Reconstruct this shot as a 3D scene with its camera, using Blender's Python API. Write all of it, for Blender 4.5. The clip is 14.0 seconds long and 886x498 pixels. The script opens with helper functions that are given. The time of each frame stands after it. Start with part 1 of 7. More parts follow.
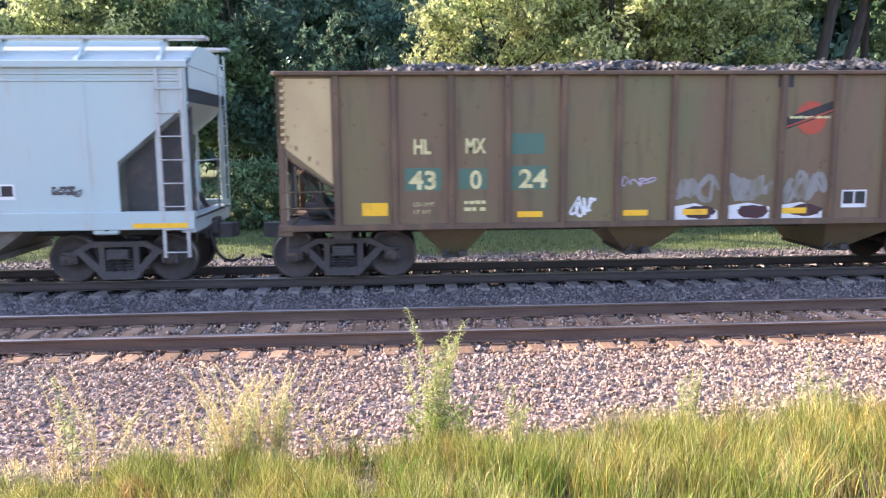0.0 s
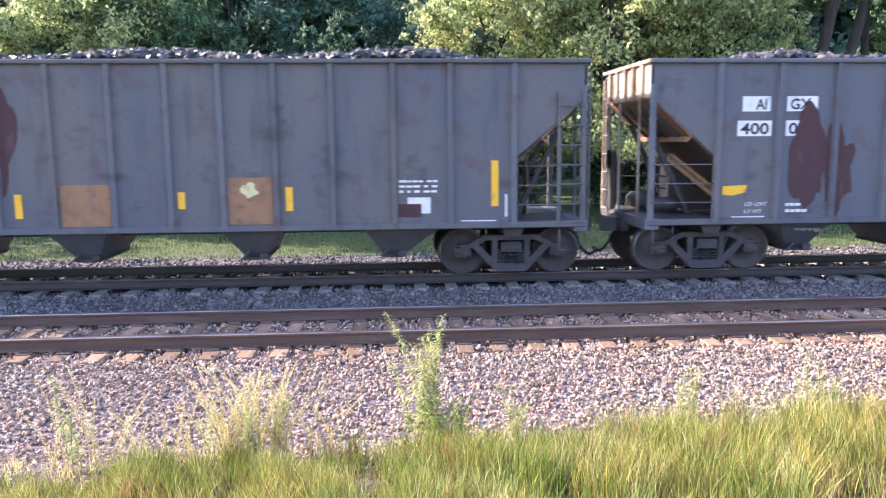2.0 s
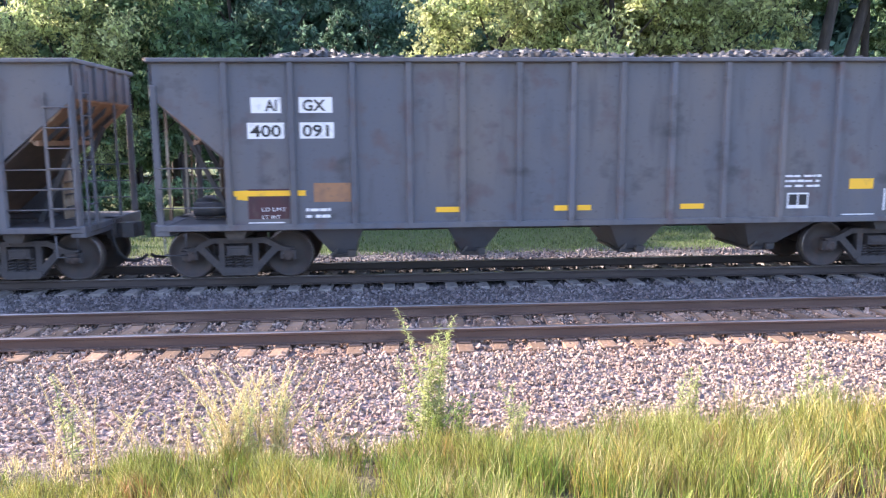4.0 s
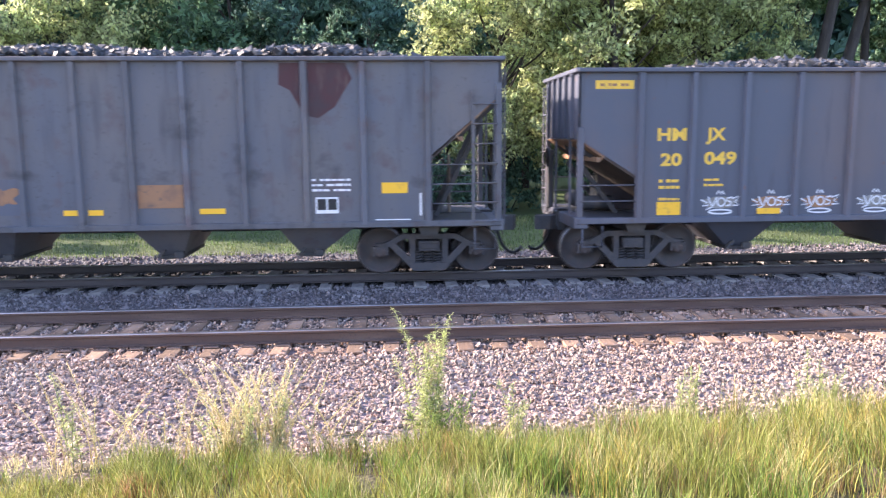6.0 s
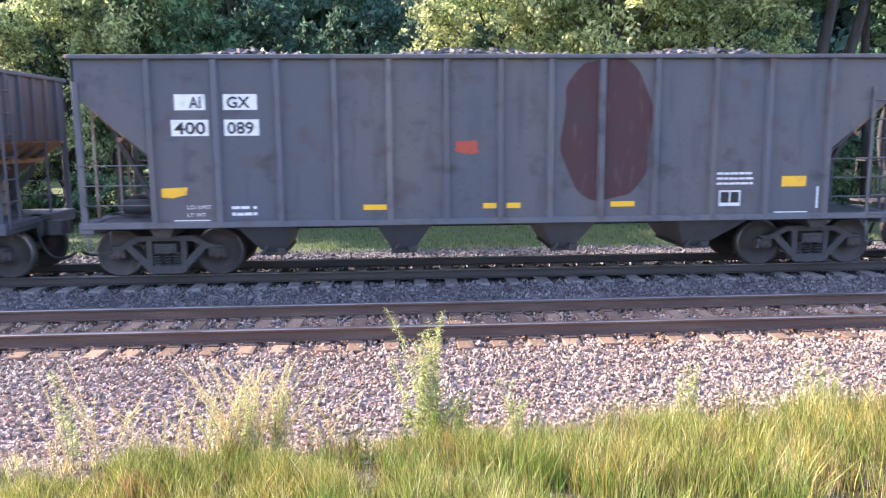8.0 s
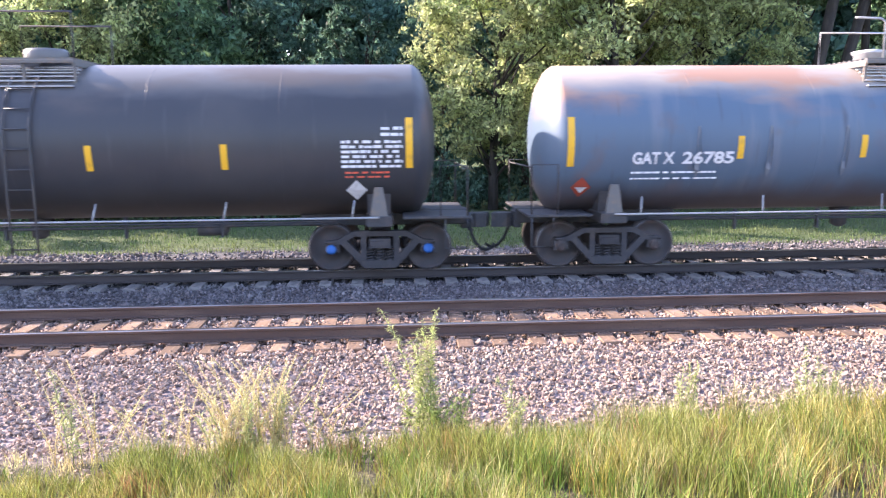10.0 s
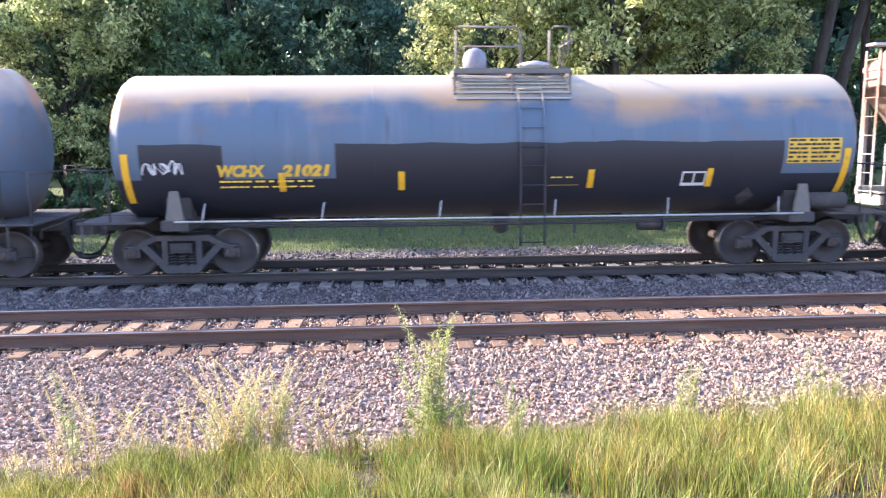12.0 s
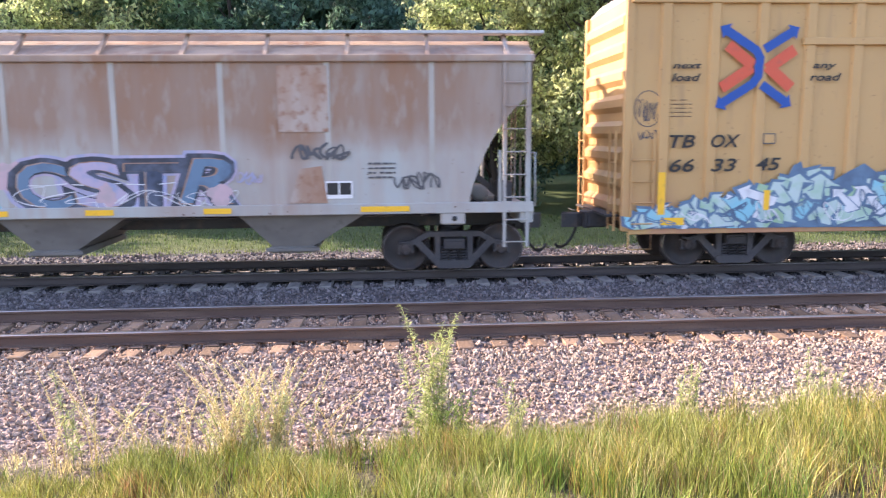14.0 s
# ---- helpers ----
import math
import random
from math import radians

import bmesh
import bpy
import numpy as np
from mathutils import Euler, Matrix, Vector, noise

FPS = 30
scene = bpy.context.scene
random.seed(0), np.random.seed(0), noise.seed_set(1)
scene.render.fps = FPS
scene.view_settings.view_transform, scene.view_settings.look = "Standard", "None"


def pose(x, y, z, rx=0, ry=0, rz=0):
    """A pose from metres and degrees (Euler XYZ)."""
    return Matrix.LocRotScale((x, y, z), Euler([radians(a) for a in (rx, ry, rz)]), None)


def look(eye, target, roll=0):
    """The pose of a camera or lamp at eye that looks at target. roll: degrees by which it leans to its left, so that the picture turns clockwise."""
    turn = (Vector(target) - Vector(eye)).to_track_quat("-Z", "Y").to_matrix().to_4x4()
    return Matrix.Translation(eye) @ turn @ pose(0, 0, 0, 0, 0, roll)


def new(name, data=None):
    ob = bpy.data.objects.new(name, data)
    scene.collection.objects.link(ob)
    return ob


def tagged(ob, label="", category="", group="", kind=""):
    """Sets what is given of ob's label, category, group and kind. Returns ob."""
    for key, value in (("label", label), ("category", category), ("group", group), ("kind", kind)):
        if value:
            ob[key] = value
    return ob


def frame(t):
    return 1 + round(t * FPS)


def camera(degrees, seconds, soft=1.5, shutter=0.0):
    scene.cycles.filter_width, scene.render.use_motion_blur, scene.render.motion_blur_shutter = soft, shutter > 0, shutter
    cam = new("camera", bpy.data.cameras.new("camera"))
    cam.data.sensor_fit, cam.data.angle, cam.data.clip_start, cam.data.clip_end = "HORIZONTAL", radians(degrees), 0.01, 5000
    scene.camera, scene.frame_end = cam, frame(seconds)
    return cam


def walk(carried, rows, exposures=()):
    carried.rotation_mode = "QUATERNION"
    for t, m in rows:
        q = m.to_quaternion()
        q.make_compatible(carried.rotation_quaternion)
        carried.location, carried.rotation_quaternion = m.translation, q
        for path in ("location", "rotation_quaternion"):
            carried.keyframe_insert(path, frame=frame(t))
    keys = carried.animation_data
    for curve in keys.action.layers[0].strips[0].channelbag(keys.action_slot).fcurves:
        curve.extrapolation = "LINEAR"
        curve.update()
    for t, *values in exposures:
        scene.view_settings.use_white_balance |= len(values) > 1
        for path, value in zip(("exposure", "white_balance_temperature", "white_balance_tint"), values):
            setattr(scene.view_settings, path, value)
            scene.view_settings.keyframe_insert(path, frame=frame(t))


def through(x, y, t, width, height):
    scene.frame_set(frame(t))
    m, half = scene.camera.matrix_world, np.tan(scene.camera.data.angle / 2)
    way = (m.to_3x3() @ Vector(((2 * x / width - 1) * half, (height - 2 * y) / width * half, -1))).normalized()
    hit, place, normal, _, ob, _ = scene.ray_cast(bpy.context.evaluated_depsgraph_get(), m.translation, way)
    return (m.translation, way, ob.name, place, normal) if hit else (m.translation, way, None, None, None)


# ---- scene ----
# ---------------- camera ----------------
cam = camera(60.18, 14.0, 1.2, 0.12)
EYE = Vector((0.0, 0.0, 2.66))
YAW, ROLL = 3.7, -0.44


def aim(pitch):
    a, p = radians(YAW), radians(pitch)
    return look(EYE, EYE + Vector((math.sin(a) * math.cos(p), math.cos(a) * math.cos(p), -math.sin(p))) * 10, ROLL)


walk(cam, [(t, aim(p)) for t, p in (
    (0.0, 8.16), (1.5, 8.18), (2.1, 8.23), (3.0, 8.25), (4.2, 8.31), (5.5, 8.37), (6.0, 8.40), (6.5, 8.45), (7.0, 8.46), (7.5, 8.51),
    (8.0, 8.54), (9.2, 8.61), (10.5, 8.66), (11.0, 8.60), (11.5, 8.55), (12.3, 8.54), (14.0, 8.54))], exposures=((0.0, 2.16, 6450, 26), (0.6, 2.28, 6080, 25), (2.0, 2.28, 6050, 26), (12.2, 2.24, 6080, 26), (13.2, 2.20, 6300, 26), (14.0, 2.10, 6450, 26)))

# ---------------- sky and sun ----------------
SUN_WAY = Vector((2.45, -1.0, -1.30)).normalized()
world = bpy.data.worlds.new("sky")
scene.world = world
world.use_nodes = True
sky = world.node_tree.nodes.new("ShaderNodeTexSky")
sky.sky_type, sky.sun_disc = "NISHITA", False
sky.sun_elevation = math.asin(-SUN_WAY.z)
sky.sun_rotation = math.atan2(-SUN_WAY.x, -SUN_WAY.y)
sky.air_density, sky.dust_density = 1.0, 1.5
world.node_tree.links.new(sky.outputs[0], world.node_tree.nodes["Background"].inputs[0])
world.node_tree.nodes["Background"].inputs[1].default_value = 0.15
sun = new("sun", bpy.data.lights.new("sun", "SUN"))
sun.data.energy, sun.data.angle, sun.data.color = 3.75, radians(0.55), (1.0, 0.84, 0.62)
sun.matrix_world = look((-60, 30, 40), Vector((-60, 30, 40)) + SUN_WAY)


# ---------------- materials ----------------
def mat(name, base, rough=0.75, metal=0.0, layers=(), bump=None, rand=None, island=0.0, emission=None, through=0.0, spec=0.4):
    """layers: (scale xyz, low, high, colour, detail) noise masks mixed over the base. bump: (scale, height). rand: spread of value per object."""
    m = bpy.data.materials.new(name)
    m.use_nodes = True
    n, l = m.node_tree.nodes, m.node_tree.links
    b = n["Principled BSDF"]
    b.inputs["Roughness"].default_value, b.inputs["Metallic"].default_value = rough, metal
    b.inputs["Specular IOR Level"].default_value = spec
    co = n.new("ShaderNodeTexCoord").outputs["Object"]
    col = n.new("ShaderNodeRGB")
    col.outputs[0].default_value = (*base, 1)
    col = col.outputs[0]
    for i, (sc, lo, hi, c2, det) in enumerate(layers):
        mp = n.new("ShaderNodeMapping")
        mp.inputs["Scale"].default_value = sc if isinstance(sc, tuple) else (sc, sc, sc)
        mp.inputs["Location"].default_value = (3.7 * i, 1.3 * i, 5.1 * i)
        l.new(co, mp.inputs[0])
        nz = n.new("ShaderNodeTexNoise")
        nz.inputs["Scale"].default_value, nz.inputs["Detail"].default_value = 1.0, det
        l.new(mp.outputs[0], nz.inputs["Vector"])
        rp = n.new("ShaderNodeMapRange")
        rp.inputs[1].default_value, rp.inputs[2].default_value = lo, hi
        l.new(nz.outputs[0], rp.inputs[0])
        mx = n.new("ShaderNodeMix")
        mx.data_type = "RGBA"
        l.new(rp.outputs[0], mx.inputs[0])
        l.new(col, mx.inputs[6])
        mx.inputs[7].default_value = (*c2, 1)
        col = mx.outputs[2]
    if rand or island:
        src = n.new("ShaderNodeNewGeometry").outputs["Random Per Island"] if island else n.new("ShaderNodeObjectInfo").outputs["Random"]
        k = island or rand
        rp = n.new("ShaderNodeMapRange")
        rp.inputs[3].default_value, rp.inputs[4].default_value = 1 - k, 1 + k
        l.new(src, rp.inputs[0])
        hs = n.new("ShaderNodeHueSaturation")
        l.new(rp.outputs[0], hs.inputs["Value"])
        l.new(col, hs.inputs["Color"])
        col = hs.outputs[0]
    l.new(col, b.inputs["Base Color"])
    if bump:
        nz = n.new("ShaderNodeTexNoise")
        nz.inputs["Scale"].default_value, nz.inputs["Detail"].default_value = bump[0], 3
        l.new(co, nz.inputs["Vector"])
        bp = n.new("ShaderNodeBump")
        bp.inputs["Strength"].default_value, bp.inputs["Distance"].default_value = 0.6, bump[1]
        l.new(nz.outputs[0], bp.inputs["Height"])
        l.new(bp.outputs[0], b.inputs["Normal"])
    if through:
        tr = n.new("ShaderNodeBsdfTranslucent")
        l.new(col, tr.inputs[0])
        ms = n.new("ShaderNodeMixShader")
        ms.inputs[0].default_value = through
        l.new(b.outputs[0], ms.inputs[1])
        l.new(tr.outputs[0], ms.inputs[2])
        l.new(ms.outputs[0], n["Material Output"].inputs[0])
    return m


BLACKISH, RUST, DUST = (0.03, 0.03, 0.035), (0.16, 0.07, 0.035), (0.22, 0.2, 0.18)
M = {
    "hopper_grey": mat("weathered_dark_grey_paint", (0.098, 0.105, 0.128), 0.6, layers=[
        ((0.7, 1, 0.35), 0.42, 0.7, (0.135, 0.125, 0.125), 4), ((3.5, 3, 0.5), 0.55, 0.8, (0.07, 0.07, 0.08), 5),
        (2.2, 0.56, 0.74, (0.10, 0.078, 0.082), 7), ((1.8, 1, 2.4), 0.60, 0.76, (0.06, 0.06, 0.066), 7), (16, 0.62, 0.8, (0.06, 0.06, 0.065), 4)], bump=(1.6, 0.02), rand=0.13),
    "hopper_navy": mat("weathered_slate_paint", (0.085, 0.095, 0.125), 0.55, layers=[
        ((0.6, 1, 0.35), 0.45, 0.7, (0.12, 0.105, 0.115), 4), ((3.5, 3, 0.5), 0.55, 0.8, (0.06, 0.062, 0.075), 5),
        (6.0, 0.68, 0.76, (0.14, 0.08, 0.07), 6)], bump=(1.6, 0.02), rand=0.08),
    "hopper_olive": mat("weathered_olive_paint", (0.165, 0.132, 0.068), 0.6, layers=[
        ((0.5, 1, 0.5), 0.5, 0.68, (0.13, 0.132, 0.068), 3), ((0.55, 1, 0.22), 0.44, 0.62, (0.16, 0.105, 0.066), 4),
        ((4, 3, 0.6), 0.55, 0.8, (0.09, 0.075, 0.05), 5), (7, 0.66, 0.74, (0.13, 0.07, 0.04), 6)], bump=(1.6, 0.02)),
    "brown_post": mat("rusty_brown_paint", (0.105, 0.07, 0.05), 0.7, layers=[((4, 4, 1), 0.45, 0.7, (0.16, 0.1, 0.065), 5), (9, 0.6, 0.75, (0.06, 0.045, 0.04), 5)]),
    "tan": mat("faded_cream_paint", (0.52, 0.40, 0.22), 0.6, layers=[((1, 1, 0.5), 0.45, 0.75, (0.42, 0.3, 0.17), 5), (8, 0.64, 0.72, (0.18, 0.09, 0.05), 6)]),
    # Rusted cream, also laid on grey cars' ends for the sun there.
    "dirty_tan_lit_end": mat("rusted_cream_lit_end_paint", (0.38, 0.33, 0.265), 0.7, layers=[((1.5, 1.5, 0.8), 0.45, 0.65, (0.16, 0.09, 0.055), 5), (9, 0.6, 0.75, (0.1, 0.06, 0.045), 5)]),
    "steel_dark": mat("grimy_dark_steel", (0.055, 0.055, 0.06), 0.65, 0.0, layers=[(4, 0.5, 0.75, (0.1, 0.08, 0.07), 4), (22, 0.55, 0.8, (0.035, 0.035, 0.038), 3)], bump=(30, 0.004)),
    "truck": mat("dusty_cast_steel", (0.062, 0.058, 0.062), 0.8, 0.0, layers=[(5, 0.5, 0.72, (0.095, 0.08, 0.075), 4), (20, 0.55, 0.8, (0.04, 0.036, 0.036), 3)], bump=(40, 0.004), rand=0.15),
    "wheel": mat("rusty_wheel_steel", (0.058, 0.05, 0.05), 0.7, 0.0, layers=[(6, 0.45, 0.7, (0.085, 0.06, 0.054), 4), (25, 0.55, 0.8, (0.05, 0.045, 0.045), 3)], rand=0.2),
    "tread": mat("polished_wheel_tread", (0.28, 0.27, 0.265), 0.4, 1.0),
    "coal": mat("coal_lumps", (0.04, 0.042, 0.048), 0.52, 0.0, island=0.5, layers=[(9, 0.5, 0.7, (0.075, 0.07, 0.072), 3)], spec=0.5),
    "yellow": mat("yellow_reflective_sheeting", (0.85, 0.47, 0.03), 0.4, layers=[(7, 0.55, 0.75, (0.6, 0.33, 0.05), 4)]),
    "white": mat("white_stencil_paint", (0.72, 0.72, 0.74), 0.6, layers=[(9, 0.55, 0.75, (0.5, 0.5, 0.52), 4)]),
    "black": mat("black_paint", (0.02, 0.02, 0.022), 0.55, layers=[(6, 0.5, 0.75, (0.035, 0.033, 0.034), 4)]),
    "yellow_text": mat("yellow_stencil_paint", (0.75, 0.47, 0.06), 0.6, layers=[(9, 0.55, 0.75, (0.5, 0.33, 0.08), 4)]),
    "pale_text": mat("pale_yellow_stencil_paint", (0.62, 0.56, 0.3), 0.65, layers=[(9, 0.5, 0.72, (0.4, 0.35, 0.18), 4)]),
    "maroon": mat("maroon_primer", (0.072, 0.032, 0.035), 0.8, layers=[(3, 0.45, 0.7, (0.058, 0.038, 0.042), 5), ((9, 9, 2), 0.58, 0.75, (0.10, 0.065, 0.06), 4)]),
    "orange_patch": mat("faded_orange_paint", (0.30, 0.16, 0.085), 0.7, layers=[(4, 0.45, 0.7, (0.2, 0.12, 0.08), 5), (12, 0.6, 0.75, (0.12, 0.09, 0.08), 4)]),
    "rust_panel": mat("mottled_rust", (0.33, 0.20, 0.14), 0.75, layers=[((1.6, 1.6, 0.6), 0.45, 0.65, (0.40, 0.33, 0.29), 5), (6, 0.5, 0.7, (0.27, 0.14, 0.09), 5)]),
    "teal_patch": mat("teal_touch_up_paint", (0.07, 0.15, 0.12), 0.65, layers=[(4, 0.5, 0.7, (0.1, 0.14, 0.09), 4)]),
    "red_logo": mat("faded_red_paint", (0.42, 0.075, 0.045), 0.65, layers=[(9, 0.5, 0.75, (0.28, 0.08, 0.05), 4)]),
    "hopper_white": mat("pale_blue_white_paint", (0.37, 0.475, 0.50), 0.5, layers=[((0.6, 1, 0.3), 0.45, 0.75, (0.39, 0.45, 0.465), 4), ((5, 5, 0.6), 0.6, 0.8, (0.38, 0.39, 0.38), 5)], bump=(1.2, 0.012)),
    "rusty_white": mat("rust_streaked_white_paint", (0.385, 0.40, 0.395), 0.7, layers=[
        ((0.7, 1, 0.25), 0.46, 0.64, (0.34, 0.27, 0.235), 5), ((5, 4, 0.35), 0.5, 0.72, (0.38, 0.345, 0.32), 5), (11, 0.70, 0.75, (0.12, 0.065, 0.05), 3)], bump=(1.2, 0.015)),
    "pale_panel": mat("repainted_pale_grey", (0.40, 0.385, 0.36), 0.65, layers=[((1.5, 1, 0.6), 0.5, 0.7, (0.34, 0.315, 0.285), 5)]),
    "drip": mat("dried_pale_streak", (0.20, 0.22, 0.25), 0.6, layers=[((8, 8, 2), 0.45, 0.65, (0.13, 0.155, 0.2), 4)]),
    # Bay paint is darkened for the shade under the car.
    "grey_hopper_bay": mat("dusty_beige_darkened_for_shade", (0.175, 0.165, 0.155), 0.75, layers=[((1, 1, 2), 0.45, 0.7, (0.13, 0.12, 0.112), 4), (6, 0.6, 0.75, (0.12, 0.11, 0.1), 4)]),
    "tank_blue": mat("faded_blue_tank_paint", (0.10, 0.145, 0.205), 0.46, layers=[
        ((3, 0.4, 0.4), 0.55, 0.75, (0.16, 0.185, 0.23), 4), ((7, 1, 0.8), 0.62, 0.78, (0.085, 0.1, 0.13), 4), (1.3, 0.56, 0.75, (0.14, 0.13, 0.15), 5)], spec=0.38),
    "tank_black": mat("glossy_black_tank_paint", (0.05, 0.052, 0.06), 0.42, layers=[((0.5, 0.5, 0.5), 0.45, 0.7, (0.075, 0.072, 0.075), 4), ((5, 0.7, 0.7), 0.6, 0.8, (0.085, 0.085, 0.09), 4)]),
    "fresh_black": mat("fresh_black_tank_patch", (0.032, 0.03, 0.034), 0.5, layers=[(3, 0.5, 0.75, (0.045, 0.042, 0.045), 4)]),
    "galv": mat("galvanised_steel", (0.42, 0.43, 0.45), 0.5, 0.3, layers=[(8, 0.5, 0.75, (0.32, 0.31, 0.3), 4)]),
    "box_yellow": mat("faded_golden_yellow_paint", (0.52, 0.32, 0.135), 0.6, layers=[((0.5, 1, 0.4), 0.45, 0.7, (0.46, 0.275, 0.115), 4), ((4, 4, 0.6), 0.58, 0.8, (0.40, 0.25, 0.12), 5), (14, 0.68, 0.76, (0.25, 0.13, 0.07), 4)], bump=(1.5, 0.01)),
    "blue_logo": mat("blue_paint", (0.012, 0.075, 0.33), 0.55, layers=[(9, 0.55, 0.75, (0.03, 0.08, 0.28), 3)]),
    "orange_logo": mat("red_orange_paint", (0.62, 0.10, 0.05), 0.55, layers=[(9, 0.55, 0.75, (0.5, 0.1, 0.06), 3)]),
    "spray_cyan": mat("cyan_spray_paint", (0.22, 0.5, 0.6), 0.7, layers=[(4, 0.45, 0.7, (0.3, 0.5, 0.55), 4)]),
    "spray_dark": mat("black_spray_paint", (0.045, 0.05, 0.065), 0.7, layers=[(3, 0.45, 0.65, (0.09, 0.11, 0.16), 4)]),
    "spray_lilac": mat("lilac_spray_paint", (0.42, 0.36, 0.48), 0.7, layers=[(4, 0.45, 0.65, (0.3, 0.33, 0.48), 4)]),
    "spray_pink": mat("pink_spray_paint", (0.5, 0.36, 0.4), 0.7, layers=[(4, 0.45, 0.65, (0.42, 0.34, 0.36), 4)]),
    "spray_white": mat("white_spray_paint", (0.66, 0.67, 0.7), 0.7, layers=[(6, 0.5, 0.7, (0.5, 0.51, 0.55), 4)]),
    "spray_green": mat("pale_green_spray_paint", (0.30, 0.46, 0.30), 0.7, layers=[(2.5, 0.45, 0.6, (0.36, 0.5, 0.5), 4)]),
    "spray_pale": mat("pale_aqua_spray_paint", (0.45, 0.56, 0.55), 0.7, layers=[(3, 0.45, 0.6, (0.36, 0.52, 0.42), 4)]),
    "spray_blue": mat("slate_blue_spray_paint", (0.12, 0.2, 0.3), 0.7, layers=[(3, 0.45, 0.65, (0.09, 0.14, 0.22), 4)]),
    "spray_silver": mat("smeared_silver_paint", (0.24, 0.235, 0.23), 0.6, layers=[((4, 4, 1.5), 0.45, 0.65, (0.16, 0.14, 0.1), 4)]),
    "spray_red": mat("dull_red_spray_paint", (0.36, 0.13, 0.1), 0.7),
    "tag_grey": mat("grey_marker_paint", (0.09, 0.09, 0.1), 0.7),
    "rail": mat("rusty_rail_web", (0.105, 0.064, 0.05), 0.8, layers=[((1, 9, 9), 0.45, 0.7, (0.155, 0.10, 0.075), 4), (30, 0.55, 0.75, (0.08, 0.055, 0.046), 3)]),
    "rail_top": mat("worn_rail_head", (0.52, 0.5, 0.5), 0.28, 0.95, layers=[((0.6, 30, 1), 0.45, 0.7, (0.22, 0.17, 0.15), 3)]),
    # Far track's rail web, darkened in colour for the shade by the train.
    "rail_shaded": mat("shaded_rail_web", (0.052, 0.043, 0.041), 0.8, layers=[((1, 9, 9), 0.45, 0.7, (0.07, 0.055, 0.05), 4)]),
    "tie_wood": mat("weathered_tie_wood", (0.235, 0.15, 0.095), 0.9, layers=[((16, 1.5, 16), 0.42, 0.66, (0.13, 0.085, 0.06), 5), (2.2, 0.5, 0.7, (0.30, 0.195, 0.12), 4), (9, 0.56, 0.68, (0.20, 0.15, 0.125), 4)], bump=(25, 0.012), rand=0.4),
    "tie_concrete": mat("concrete_tie", (0.245, 0.225, 0.21), 0.85, layers=[(9, 0.45, 0.7, (0.15, 0.14, 0.135), 5)], rand=0.1),
    "clip": mat("yellow_clip_paint", (0.72, 0.6, 0.26), 0.6, layers=[(18, 0.5, 0.7, (0.5, 0.42, 0.25), 2)]),
    "plate": mat("rusty_tie_plate", (0.13, 0.085, 0.065), 0.8),
    "stone_pink": mat("pink_grey_ballast", (0.345, 0.265, 0.212), 0.95, layers=[(0.9, 0.45, 0.62, (0.375, 0.305, 0.25), 4), (7, 0.55, 0.7, (0.29, 0.195, 0.16), 3)], island=0.46, spec=0.15),
    "stone_rust": mat("rust_stained_ballast", (0.34, 0.225, 0.16), 0.9, layers=[(2.2, 0.45, 0.62, (0.33, 0.26, 0.22), 4), (7, 0.55, 0.7, (0.19, 0.12, 0.09), 3)], island=0.5),
    # Colour takes in the shade under the train as well as oil.
    "stone_oily_shaded": mat("oil_and_shade_black_ballast", (0.032, 0.03, 0.03), 0.95, layers=[(3, 0.45, 0.65, (0.05, 0.046, 0.045), 4)], island=0.5, spec=0.1),
    "stone_grey": mat("grey_ballast", (0.15, 0.132, 0.135), 0.9, layers=[(1.2, 0.45, 0.65, (0.19, 0.175, 0.175), 4), (6, 0.55, 0.7, (0.10, 0.088, 0.092), 3)], island=0.5, spec=0.25),
    # Deep green is lifted and blued in colour for haze.
    "leaf_dark": mat("haze_lifted_green_leaves", (0.115, 0.20, 0.135), 0.5, island=0.6, through=0.5, layers=[(0.35, 0.42, 0.65, (0.09, 0.175, 0.135), 2)], spec=0.25),
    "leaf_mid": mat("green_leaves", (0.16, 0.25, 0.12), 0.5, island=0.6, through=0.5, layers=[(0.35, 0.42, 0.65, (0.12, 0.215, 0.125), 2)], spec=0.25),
    # Sunlight is put into this paler, yellower leaf colour.
    "leaf_bright": mat("sunlit_yellow_green_leaves", (0.42, 0.46, 0.22), 0.42, island=0.72, through=0.58, layers=[(0.35, 0.42, 0.65, (0.33, 0.40, 0.18), 2)], spec=0.35),
    # Bark colour is darkened for the canopy's shade over the trunks.
    "bark": mat("shade_darkened_bark", (0.04, 0.034, 0.03), 0.9, layers=[((9, 9, 1.5), 0.45, 0.7, (0.065, 0.054, 0.046), 5)], bump=(12, 0.03)),
    "grass_green": mat("green_grass_blades", (0.13, 0.205, 0.032), 0.6, island=0.72, through=0.28, layers=[(1.3, 0.45, 0.6, (0.26, 0.28, 0.07), 3)]),
    "grass_yellow": mat("dry_yellow_grass_blades", (0.32, 0.265, 0.06), 0.65, island=0.75, through=0.3, layers=[(1.1, 0.42, 0.56, (0.18, 0.205, 0.038), 3), (2.3, 0.58, 0.68, (0.30, 0.18, 0.075), 3)]),
    "grass_straw": mat("straw_coloured_grass", (0.60, 0.51, 0.25), 0.7, island=0.4, through=0.3, layers=[(1.7, 0.48, 0.6, (0.58, 0.57, 0.24), 2)]),
    "grass_brown": mat("dead_brown_grass", (0.19, 0.12, 0.055), 0.8, island=0.5, through=0.15, layers=[(1.5, 0.45, 0.6, (0.33, 0.24, 0.11), 3)]),
